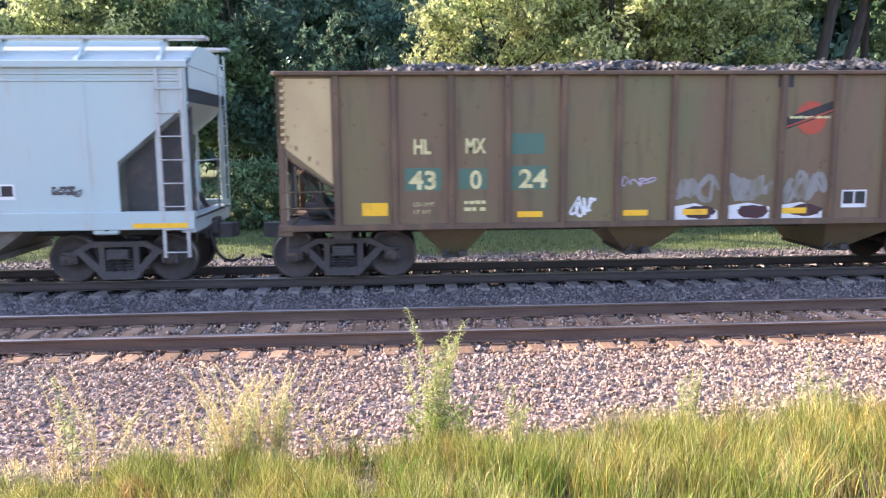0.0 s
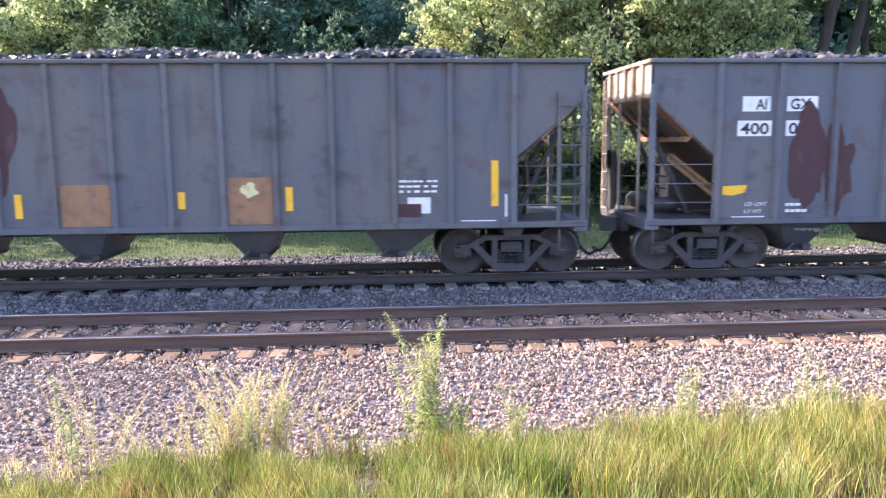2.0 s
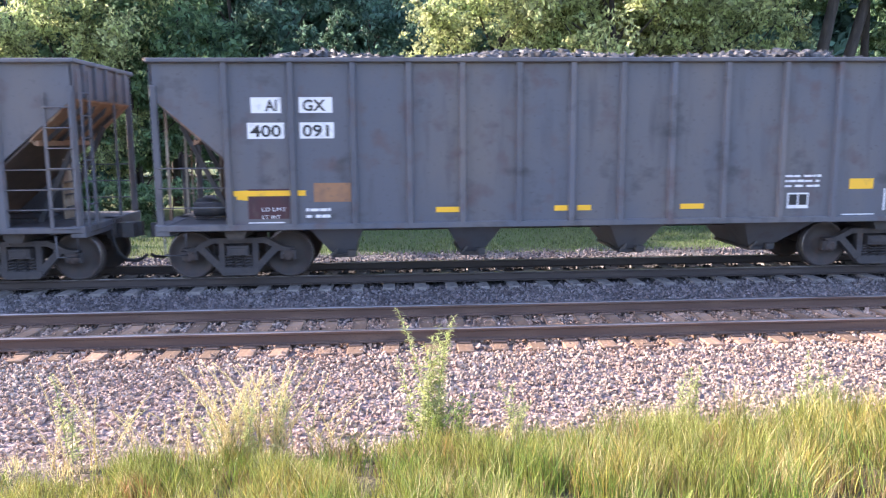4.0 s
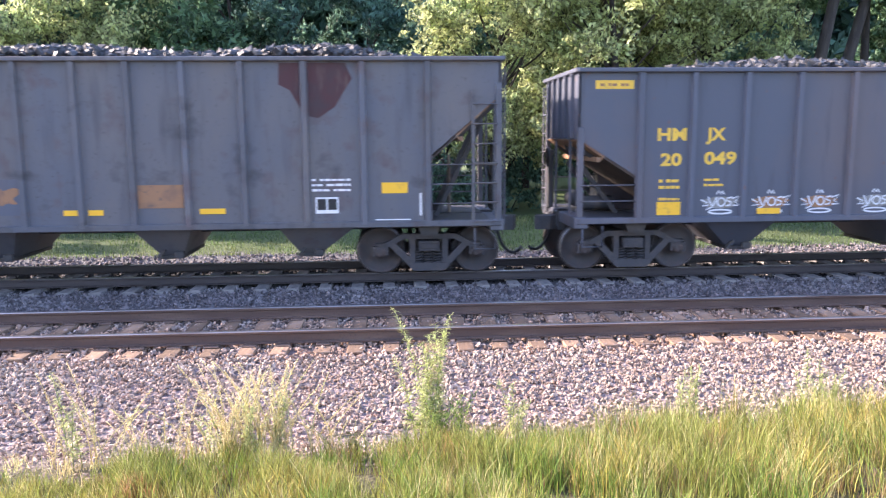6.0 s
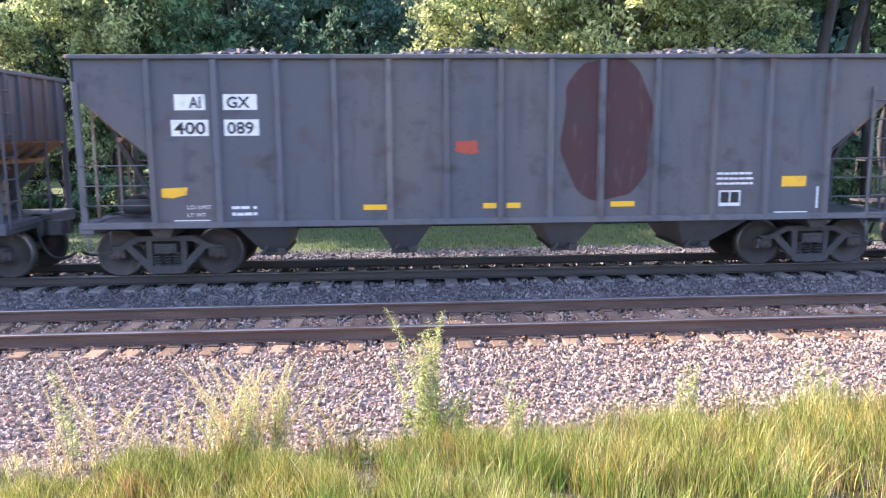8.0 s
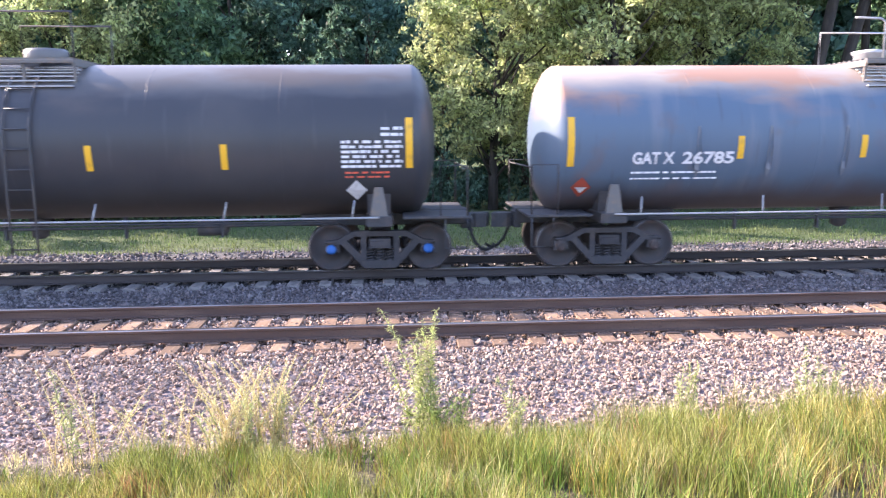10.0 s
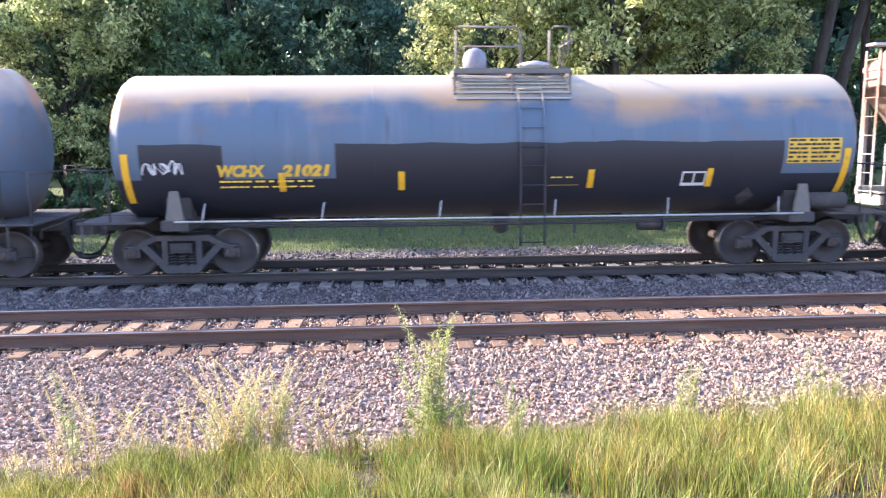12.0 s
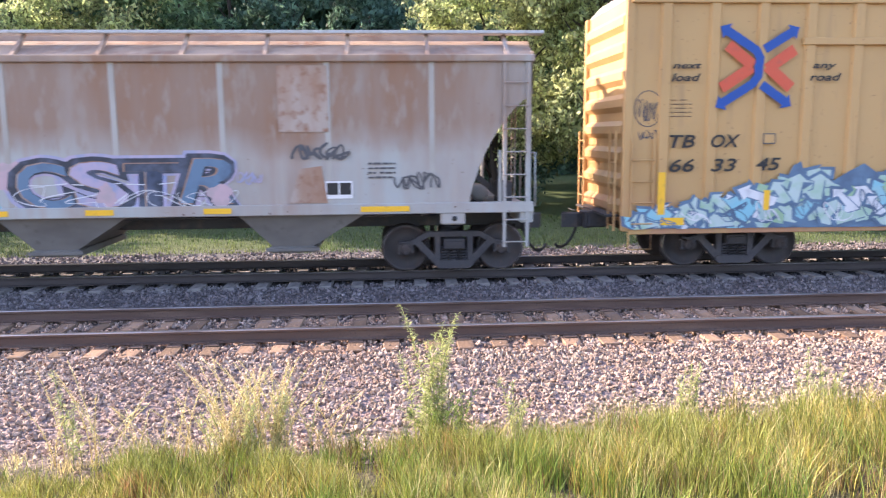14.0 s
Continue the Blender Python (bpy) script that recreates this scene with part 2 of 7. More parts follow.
    "grass_far": mat("cool_green_verge_grass", (0.105, 0.165, 0.055), 0.65, island=0.4, through=0.4, layers=[(0.5, 0.45, 0.6, (0.15, 0.19, 0.075), 3)]),
    "weed_leaf": mat("pale_green_weed_leaves", (0.38, 0.42, 0.16), 0.6, island=0.45, through=0.35),
    "weed_stem": mat("green_weed_stem", (0.22, 0.26, 0.09), 0.6),
    "glass_dome": mat("grey_painted_steel_dome", (0.24, 0.24, 0.29), 0.6, layers=[(5, 0.5, 0.7, (0.18, 0.18, 0.22), 4)]),
    "mint": mat("pale_green_painted_housing", (0.25, 0.40, 0.35), 0.5, layers=[(6, 0.5, 0.7, (0.2, 0.3, 0.27), 4)]),
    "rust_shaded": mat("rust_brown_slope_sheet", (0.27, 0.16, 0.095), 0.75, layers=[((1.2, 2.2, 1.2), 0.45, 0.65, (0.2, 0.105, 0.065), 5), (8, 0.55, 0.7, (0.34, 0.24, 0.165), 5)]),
    "shaded_brown": mat("shaded_brown_steel", (0.075, 0.055, 0.045), 0.8, layers=[((1.5, 1.5, 2), 0.45, 0.68, (0.05, 0.04, 0.036), 5), (7, 0.55, 0.75, (0.1, 0.07, 0.055), 4)]),
    "grating": mat("weathered_grey_grating", (0.15, 0.145, 0.14), 0.65, layers=[(7, 0.5, 0.7, (0.2, 0.16, 0.13), 4)]),
    "hose": mat("black_rubber_hose", (0.025, 0.025, 0.027), 0.6),
    "blue_hub": mat("blue_painted_cap", (0.03, 0.13, 0.4), 0.5),
}


def wear_or_light_band(m, lo, hi, scale, amount, colour, patchy=None):
    """Lay wear or painted light over a paint between two heights, with a ragged limit, in patches where asked."""
    n, l = m.node_tree.nodes, m.node_tree.links
    b = n["Principled BSDF"]
    col = b.inputs["Base Color"].links[0].from_socket
    co = n.new("ShaderNodeTexCoord").outputs["Object"]
    sep = n.new("ShaderNodeSeparateXYZ")
    l.new(co, sep.inputs[0])
    mp = n.new("ShaderNodeMapping")
    mp.inputs["Scale"].default_value = scale
    mp.inputs["Location"].default_value = (lo * 3.1, hi * 7, lo * 2)
    l.new(co, mp.inputs[0])
    nz = n.new("ShaderNodeTexNoise")
    nz.inputs["Scale"].default_value, nz.inputs["Detail"].default_value = 1.0, 5
    l.new(mp.outputs[0], nz.inputs["Vector"])
    ad = n.new("ShaderNodeMath")
    ad.operation = "MULTIPLY_ADD"
    l.new(nz.outputs[0], ad.inputs[0])
    ad.inputs[1].default_value = amount
    l.new(sep.outputs[2], ad.inputs[2])
    sb = n.new("ShaderNodeMath")
    sb.operation = "SUBTRACT"
    l.new(ad.outputs[0], sb.inputs[0])
    sb.inputs[1].default_value = amount * 0.5
    rp = n.new("ShaderNodeMapRange")
    rp.inputs[1].default_value, rp.inputs[2].default_value = lo, hi
    l.new(sb.outputs[0], rp.inputs[0])
    fac = rp.outputs[0]
    if patchy:
        r2 = n.new("ShaderNodeMapRange")
        r2.inputs[1].default_value, r2.inputs[2].default_value = patchy
        l.new(nz.outputs[0], r2.inputs[0])
        ml = n.new("ShaderNodeMath")
        ml.operation = "MULTIPLY"
        l.new(fac, ml.inputs[0])
        l.new(r2.outputs[0], ml.inputs[1])
        fac = ml.outputs[0]
    mx = n.new("ShaderNodeMix")
    mx.data_type = "RGBA"
    l.new(fac, mx.inputs[0])
    l.new(col, mx.inputs[6])
    mx.inputs[7].default_value = (*colour, 1)
    l.new(mx.outputs[2], b.inputs["Base Color"])
    return m


def crown_light_and_wear(m, zc, r, crown_light, rust, lower):
    """A tank's paint: its crown paled for sunlight put into the colour and rusted in patches, grimy along its belly."""
    wear_or_light_band(m, zc + r * 0.52, zc + r * 0.86, (0.8, 2, 2), 0.5, crown_light)
    wear_or_light_band(m, zc + r * 0.30, zc + r * 0.8, (0.45, 1, 1), 0.6, rust, (0.5, 0.62))
    wear_or_light_band(m, zc - r * 0.45, zc - r * 0.8, (1.5, 1, 1), 0.5, lower)


def ground_material():
    """Soil, gravel and turf, by the distance across the line."""
    m = bpy.data.materials.new("ground_gravel_and_turf")
    m.use_nodes = True
    n, l = m.node_tree.nodes, m.node_tree.links
    b = n["Principled BSDF"]
    b.inputs["Roughness"].default_value = 0.95
    co = n.new("ShaderNodeTexCoord").outputs["Object"]
    sep = n.new("ShaderNodeSeparateXYZ")
    l.new(co, sep.inputs[0])
    nz = n.new("ShaderNodeTexNoise")
    nz.inputs["Scale"].default_value, nz.inputs["Detail"].default_value = 1.3, 4
    l.new(co, nz.inputs["Vector"])
    add = n.new("ShaderNodeMath")
    add.operation = "MULTIPLY_ADD"
    l.new(nz.outputs[0], add.inputs[0])
    add.inputs[1].default_value = 1.6
    l.new(sep.outputs[1], add.inputs[2])
    fine = n.new("ShaderNodeTexVoronoi")
    fine.inputs["Scale"].default_value = 18
    l.new(co, fine.inputs["Vector"])
    ramp = n.new("ShaderNodeValToRGB")
    mr = n.new("ShaderNodeMapRange")
    mr.inputs[1].default_value, mr.inputs[2].default_value = 0.0, 40.0
    l.new(add.outputs[0], mr.inputs[0])
    l.new(mr.outputs[0], ramp.inputs[0])
    e = ramp.color_ramp.elements
    e[0].position, e[0].color = 0.0, (0.10, 0.11, 0.03, 1)
    e[1].position, e[1].color = 1.0, (0.12, 0.17, 0.05, 1)
    # Stops 15.8 to 18.4 put the train's shade into the ground colour.
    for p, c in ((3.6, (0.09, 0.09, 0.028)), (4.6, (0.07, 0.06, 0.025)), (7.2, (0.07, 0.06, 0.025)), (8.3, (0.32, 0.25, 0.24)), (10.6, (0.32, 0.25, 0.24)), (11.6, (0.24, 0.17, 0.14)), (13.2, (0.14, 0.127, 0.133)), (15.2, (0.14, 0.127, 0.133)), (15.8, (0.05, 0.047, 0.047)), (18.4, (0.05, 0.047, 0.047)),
                 (19.0, (0.13, 0.125, 0.125)), (22.6, (0.15, 0.145, 0.14)), (23.4, (0.09, 0.13, 0.04)), (30.0, (0.07, 0.11, 0.03))):
        s = ramp.color_ramp.elements.new(p / 40.0)
        s.color = (*c, 1)
    grey = n.new("ShaderNodeRGBToBW")
    l.new(fine.outputs["Color"], grey.inputs[0])
    mx = n.new("ShaderNodeMix")
    mx.data_type, mx.blend_type = "RGBA", "MULTIPLY"
    mx.inputs[0].default_value = 0.55
    l.new(ramp.outputs[0], mx.inputs[6])
    l.new(grey.outputs[0], mx.inputs[7])
    l.new(mx.outputs[2], b.inputs["Base Color"])
    bp = n.new("ShaderNodeBump")
    bp.inputs["Distance"].default_value = 0.03
    l.new(fine.outputs["Distance"], bp.inputs["Height"])
    l.new(bp.outputs[0], b.inputs["Normal"])
    return m


M["ground"] = ground_material()
wear_or_light_band(M["rusty_white"], 2.3, 2.85, (0.62, 1, 0.10), 0.7, (0.28, 0.19, 0.145), (0.26, 0.50))
wear_or_light_band(M["rusty_white"], 2.2, 3.0, (1.5, 1, 0.3), 1.0, (0.27, 0.15, 0.095), (0.46, 0.68))
wear_or_light_band(M["rusty_white"], 2.4, 2.6, (6, 1, 2.2), 0.8, (0.315, 0.25, 0.21), (0.52, 0.70))
wear_or_light_band(M["rusty_white"], 4.0, 4.1, (1.2, 2, 2), 0.2, (0.42, 0.3, 0.22), (0.42, 0.58))
wear_or_light_band(M["box_yellow"], 1.75, 1.1, (1.2, 1, 1.2), 0.8, (0.46, 0.235, 0.13), (0.42, 0.6))
crown_light_and_wear(M["tank_blue"], 2.47, 1.45, (0.40, 0.33, 0.275), (0.40, 0.225, 0.15), (0.10, 0.085, 0.09))
crown_light_and_wear(M["tank_black"], 2.52, 1.49, (0.15, 0.145, 0.145), (0.12, 0.1, 0.09), (0.05, 0.045, 0.045))


# ---------------- mesh tools ----------------
class Shape:
    """Vertices and faces gathered for one mesh."""

    def __init__(self):
        self.v, self.f, self.s = [], [], []

    def add(self, vs, fs, smooth=False):
        o = len(self.v)
        self.v += [tuple(p) for p in vs]
        self.f += [tuple(i + o for i in f) for f in fs]
        self.s += [smooth] * len(fs)
        return self

    def box(self, x0, x1, y0, y1, z0, z1, c=0.0):
        if c <= 0:
            vs = [(x, y, z) for z in (z0, z1) for y in (y0, y1) for x in (x0, x1)]
            return self.add(vs, [(0, 2, 3, 1), (4, 5, 7, 6), (0, 1, 5, 4), (2, 6, 7, 3), (0, 4, 6, 2), (1, 3, 7, 5)])
        vs, fs = [], []
        ring = lambda d, z: [(x0 + d, y0 + d + c, z), (x0 + d + c, y0 + d, z), (x1 - d - c, y0 + d, z), (x1 - d, y0 + d + c, z),
                             (x1 - d, y1 - d - c, z), (x1 - d - c, y1 - d, z), (x0 + d + c, y1 - d, z), (x0 + d, y1 - d - c, z)]
        for d, z in ((c, z0), (0, z0 + c), (0, z1 - c), (c, z1)):
            vs += ring(d, z)
        for k in range(3):
            fs += [(8 * k + i, 8 * k + (i + 1) % 8, 8 * k + 8 + (i + 1) % 8, 8 * k + 8 + i) for i in range(8)]
        fs += [tuple(range(7, -1, -1)), tuple(range(24, 32))]
        return self.add(vs, fs)

    def prism(self, pts, a0, a1, axis="y", smooth=False):
        """A closed outline drawn in two axes and carried along the third."""
        put = {"y": lambda p, a: (p[0], a, p[1]), "x": lambda p, a: (a, p[0], p[1]), "z": lambda p, a: (p[0], p[1], a)}[axis]
        k = len(pts)
        vs = [put(p, a0) for p in pts] + [put(p, a1) for p in pts]
        return self.add(vs, [(i, (i + 1) % k, k + (i + 1) % k, k + i) for i in range(k)] + [tuple(range(k - 1, -1, -1)), tuple(range(k, 2 * k))], smooth)

    def bar(self, p, q, w, y0, y1):
        """A flat bar between two points of the side view, w wide, from y0 to y1."""
        (ax, az), (bx, bz) = p, q
        d = math.hypot(bx - ax, bz - az)
        nx, nz = -(bz - az) / d * w / 2, (bx - ax) / d * w / 2
        return self.prism([(ax + nx, az + nz), (ax - nx, az - nz), (bx - nx, bz - nz), (bx + nx, bz + nz)], y0, y1)

    def tube(self, pts, r, n=8, r1=None):
        """A round tube through points, tapering from r to r1."""
        pts = [Vector(p) for p in pts]
        r1 = r if r1 is None else r1
        vs, fs = [], []
        for i, p in enumerate(pts):
            d = (pts[min(i + 1, len(pts) - 1)] - pts[max(i - 1, 0)]).normalized()
            u = d.cross(Vector((0, 0, 1)) if abs(d.z) < 0.9 else Vector((1, 0, 0))).normalized()
            w = d.cross(u)
            rr = r + (r1 - r) * i / max(len(pts) - 1, 1)
            vs += [p + (u * math.cos(2 * math.pi * k / n) + w * math.sin(2 * math.pi * k / n)) * rr for k in range(n)]
        for i in range(len(pts) - 1):
            fs += [(i * n + k, i * n + (k + 1) % n, (i + 1) * n + (k + 1) % n, (i + 1) * n + k) for k in range(n)]
        self.add(vs, fs, True)
        o = len(pts) * n - n
        b = len(self.v) - len(vs)
        self.f += [tuple(b + k for k in range(n - 1, -1, -1)), tuple(b + o + k for k in range(n))]
        self.s += [False, False]
        return self

    def lathe(self, prof, axis="y", c=(0, 0, 0), n=32, smooth=True):
        """A profile of (along, radius) turned about an axis through c."""
        vs, fs = [], []
        for a, r in prof:
            for k in range(n):
                co, si = math.cos(2 * math.pi * k / n) * r, math.sin(2 * math.pi * k / n) * r
                vs.append({"y": (c[0] + co, c[1] + a, c[2] + si), "x": (c[0] + a, c[1] + co, c[2] + si), "z": (c[0] + co, c[1] + si, c[2] + a)}[axis])
        for i in range(len(prof) - 1):
            fs += [(i * n + k, i * n + (k + 1) % n, (i + 1) * n + (k + 1) % n, (i + 1) * n + k) for k in range(n)]
        fs += [tuple(range(n - 1, -1, -1)), tuple(len(vs) - n + k for k in range(n))]
        return self.add(vs, fs, smooth)

    def mesh(self, name, *materials):
        me = bpy.data.meshes.new(name)
        me.from_pydata(self.v, [], self.f)
        me.polygons.foreach_set("use_smooth", self.s)
        for m in materials:
            me.materials.append(m)
        bm = bmesh.new()
        bm.from_mesh(me)
        bmesh.ops.recalc_face_normals(bm, faces=bm.faces)
        bm.to_mesh(me)
        bm.free()
        return me


def part(name, shape, material, parent=None, label="", at=None):
    """One mesh object under a thing or under a part; shape may be a finished mesh."""
    me = shape.mesh(name, material) if isinstance(shape, Shape) else shape
    ob = new(name, me)
    if parent is not None:
        ob.parent = parent
    if at is not None:
        ob.matrix_basis = at
    return tagged(ob, label=label)


def big_mesh(name, v, f, material, smooth=False):
    """A mesh from arrays of equal-sided faces."""
    me = bpy.data.meshes.new(name)
    v, f = np.asarray(v, dtype=np.float32), np.asarray(f, dtype=np.int32)
    me.vertices.add(len(v))
    me.vertices.foreach_set("co", v.ravel())
    me.loops.add(f.size)
    me.loops.foreach_set("vertex_index", f.ravel())
    me.polygons.add(len(f))
    me.polygons.foreach_set("loop_start", np.arange(0, f.size, f.shape[1], dtype=np.int32))
    me.polygons.foreach_set("use_smooth", np.full(len(f), smooth))
    me.update(calc_edges=True)
    me.validate()
    me.materials.append(material)
    return me


def outline_blob(cx, cz, rx, rz, n=40, rough=0.18, seed=0):
    """An uneven closed outline."""
    pts = []
    for k in range(n):
        a = 2 * math.pi * k / n
        r = 1 + rough * noise.noise(Vector((math.cos(a) * 1.7 + seed * 7.1, math.sin(a) * 1.7, seed))) * 1.6 + rough * 0.5 * noise.noise(Vector((math.cos(a) * 6 + seed, math.sin(a) * 6, seed + 3)))
        pts.append((cx + rx * r * math.cos(a), cz + rz * r * math.sin(a)))
    return pts


# ---------------- the ground and the two tracks ----------------
NEAR_Y, FAR_Y = 11.25, 15.70
TRACKS_X = (-150.0, 190.0)


def ground_height(x, y):
    rise = 0.05 * max(0.0, min(1.0, (x + 3) / 8))
    prof = ((-60, 2.2), (-3, 1.25), (0, 1.02), (3, 0.62), (5, 0.18), (6.4, -0.16), (7.4, -0.40), (8.2, -0.36), (9.6, -0.245), (18.0, -0.25), (19.4, -0.62),
            (20.6, -0.66), (24, -0.62), (40, -0.55), (120, 0.4), (600, 2.0), (3000, 2.0))
    z = float(np.interp(y, [p[0] for p in prof], [p[1] for p in prof]))
    return z + (rise if y < 7.4 else 0) + (0.05 * noise.noise(Vector((x * 0.5, y * 0.5, 0))) if y < 7 or y > 20 else 0)


def build_ground():
    ys = [-600, -200, -60, -20, -8, -3, -1, 0, 1, 2, 3, 4] + [4.5 + 0.25 * i for i in range(22)] + [10.5, 12, 14, 16, 17.6, 18, 18.6, 19.4, 20, 20.6, 22, 24, 26, 28, 31, 35, 40, 50, 70, 120, 300, 600, 1200, 2600]
    xs = [-2600, -1000, -400, -150, -80, -50, -35, -28] + [-22 + 0.5 * i for i in range(97)] + [29, 35, 50, 80, 150, 400, 1000, 2600]
    v = [(x, y, ground_height(x, y)) for y in ys for x in xs]
    w = len(xs)
    f = [(j * w + i, j * w + i + 1, (j + 1) * w + i + 1, (j + 1) * w + i) for j in range(len(ys) - 1) for i in range(w - 1)]
    ob = new("ground", big_mesh("ground", v, f, M["ground"], True))
    tagged(ob, "grassy bank, gravel bed and mown verge under the railway", "ground", kind="structure")


RAIL = [(-0.07, -0.172), (0.07, -0.172), (0.07, -0.160), (0.012, -0.145), (0.009, -0.05), (0.036, -0.038), (0.037, -0.006), (0.030, 0.0),
        (-0.030, 0.0), (-0.037, -0.006), (-0.036, -0.038), (-0.009, -0.05), (-0.012, -0.145), (-0.07, -0.160)]


def build_track(name, cy, wooden):
    track = tagged(new(name), "railway track with %s ties on crushed-stone ballast" % ("weathered wooden" if wooden else "grey concrete"), "railway track", kind="structure")
    for side in (-1, 1):
        y = cy + side * 0.7525
        part("rail", Shape().prism([(y + a, b) for a, b in RAIL], *TRACKS_X, "x"), M["rail" if wooden else "rail_shaded"], track, "rust-brown steel rail")
        part("running_surface", Shape().prism([(y - 0.0385, -0.012), (y - 0.0385, -0.004), (y - 0.030, 0.003), (y + 0.030, 0.003), (y + 0.0385, -0.004), (y + 0.0385, -0.012)], *TRACKS_X, "x"), M["rail_top"], track, "worn bright rail head")
    rng = random.Random(5 if wooden else 6)
    step = 0.495 if wooden else 0.610
    if wooden:
        tie = Shape().box(-0.115, 0.115, -1.28, 1.28, -0.36, -0.185, 0.012).mesh("tie", M["tie_wood"])
    else:
        tie = Shape().prism([(-0.14, -0.40), (0.14, -0.40), (0.115, -0.19), (0.10, -0.182), (-0.10, -0.182), (-0.115, -0.19)], -1.29, 1.29, "y").mesh("tie", M["tie_concrete"])
    plate = Shape()
    for side in (-1, 1):
        y = side * 0.7525
        if wooden:
            plate.box(-0.095, 0.095, y - 0.18, y + 0.18, -0.186, -0.172, 0.003)
            for dx in (-0.06, 0.06):
                for dy in (-0.09, 0.09):
                    plate.box(dx - 0.012, dx + 0.012, y + dy - 0.012, y + dy + 0.012, -0.175, -0.15)
        else:
            for dy in (0.115,) if side < 0 else ():
                plate.box(-0.055, 0.055, y + dy - 0.04, y + dy + 0.04, -0.184, -0.135, 0.012)
    plate = plate.mesh("rail_fastening", M["plate"] if wooden else M["clip"])
    x = -15.0 + (0.12 if wooden else 0.25)
    while x < 18.0:
        skew = rng.uniform(-1.2, 1.2) if wooden else 0
        lift = rng.uniform(-0.012, 0.0)
        p = pose(x + (rng.uniform(-0.035, 0.035) if wooden else 0), cy + (rng.uniform(-0.06, 0.06) if wooden else 0), lift, 0, 0, skew)
        t = part("tie", tie, None, track, at=p)
        part("rail_fastening", plate, None, t, at=pose(0, cy - p.translation.y, -lift, 0, 0, -skew))
        x += step
    far = Shape()
    for a, b in ((TRACKS_X[0], -15.3), (18.2, TRACKS_X[1])):
        x = a
        while x < b:
            far.box(x - 0.11, x + 0.11, cy - 1.28, cy + 1.28, -0.36, -0.185)
            x += step
    tagged(part("far_ties", far, M["tie_wood"] if wooden else M["tie_concrete"], track), kind="stuff")


STONE_V = np.array([(1, 0, 0.1), (-1, 0.1, 0), (0.1, 1, -0.1), (0, -1, 0.1), (0.25, 0.2, 0.8), (-0.3, -0.25, 0.75), (0, 0, -0.85)])
STONE_F = np.array([(0, 2, 4), (2, 1, 4), (1, 5, 4), (1, 3, 5), (3, 0, 5), (0, 4, 5), (2, 0, 6), (1, 2, 6), (3, 1, 6), (0, 3, 6)])


def stones(centres, size, rng, material, name, lump=0.35):
    """Broken stones, one small angular body at each centre."""
    n = len(centres)
    q = rng.normal(size=(n, 4))
    q /= np.linalg.norm(q, axis=1)[:, None]
    w, x, y, z = q.T
    rot = np.stack([1 - 2 * (y * y + z * z), 2 * (x * y - z * w), 2 * (x * z + y * w), 2 * (x * y + z * w), 1 - 2 * (x * x + z * z), 2 * (y * z - x * w),
                    2 * (x * z - y * w), 2 * (y * z + x * w), 1 - 2 * (x * x + y * y)], 1).reshape(n, 3, 3)
    sc = size * rng.uniform(0.55, 1.25, (n, 1, 1)) * rng.uniform(0.45, 1.2, (n, 1, 3))
    v = STONE_V[None] * (1 + lump * rng.uniform(-1, 1, (n, 7, 1))) * sc
    v = np.einsum("nij,nkj->nki", rot, v) + np.asarray(centres)[:, None, :]
    f = STONE_F[None] + 7 * np.arange(n)[:, None, None]
    return big_mesh(name, v.reshape(-1, 3), f.reshape(-1, 3), material)


def build_ballast():
    rng = np.random.default_rng(3)

    def field(x0, x1, y0, y1, size, z):
        n = int((x1 - x0) * (y1 - y0) / (size * size * 2.1))
        p = np.stack([rng.uniform(x0, x1, n), rng.uniform(y0, y1, n)], 1)
        return np.column_stack([p, z(p[:, 0], p[:, 1]) + rng.uniform(-0.95, 0.6, n) * size])

    near = lambda x, y: np.interp(y, (6.0, 6.6, 7.4, 8.2, 9.5, 9.95, 10.2, 10.5), (-0.06, -0.2, -0.385, -0.345, -0.225, -0.2, -0.195, -0.215))
    tagged(new("ballast_stones", stones(field(-6.3, 7.8, 5.95, 9.9, 0.0285, near), 0.0315, rng, M["stone_pink"], "ballast_stones")),
           "sunlit pinkish grey crushed-stone ballast shoulder", "ballast", kind="stuff")
    crib = field(-8.5, 10.5, 9.72, 12.7, 0.037, lambda x, y: np.full_like(x, -0.222))
    tagged(new("ballast_stones", stones(crib, 0.038, rng, M["stone_rust"], "ballast_stones")), "rust-stained ballast packed between wooden ties", "ballast", kind="stuff")
    mid = field(-10.5, 12.5, 12.6, 14.75, 0.037, lambda x, y: np.full_like(x, -0.235))
    tagged(new("ballast_stones", stones(mid, 0.038, rng, M["stone_grey"], "ballast_stones")), "grey crushed stone between the two tracks", "ballast", kind="stuff")
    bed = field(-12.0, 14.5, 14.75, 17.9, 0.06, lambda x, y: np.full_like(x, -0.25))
    tagged(new("ballast_stones", stones(bed, 0.06, rng, M["stone_oily_shaded"], "ballast_stones")), "crushed stone under the train, blackened for oil and painted shade", "ballast", kind="stuff")

    strip = field(-15.0, 19.0, 17.9, 21.9, 0.062, lambda x, y: np.interp(y, (17.9, 18.0, 19.4, 20.6, 24), (-0.26, -0.26, -0.63, -0.67, -0.63)))
    tagged(new("ballast_stones", stones(strip, 0.06, rng, M["stone_grey"], "ballast_stones")), "grey gravel strip between the far track and the verge", "ballast", kind="stuff")


build_ground()
build_track("track_near", NEAR_Y, True)
build_track("track_far", FAR_Y, False)
build_ballast()


# ---------------- the train: shared tools ----------------
TRAIN, WHEELS = [], []


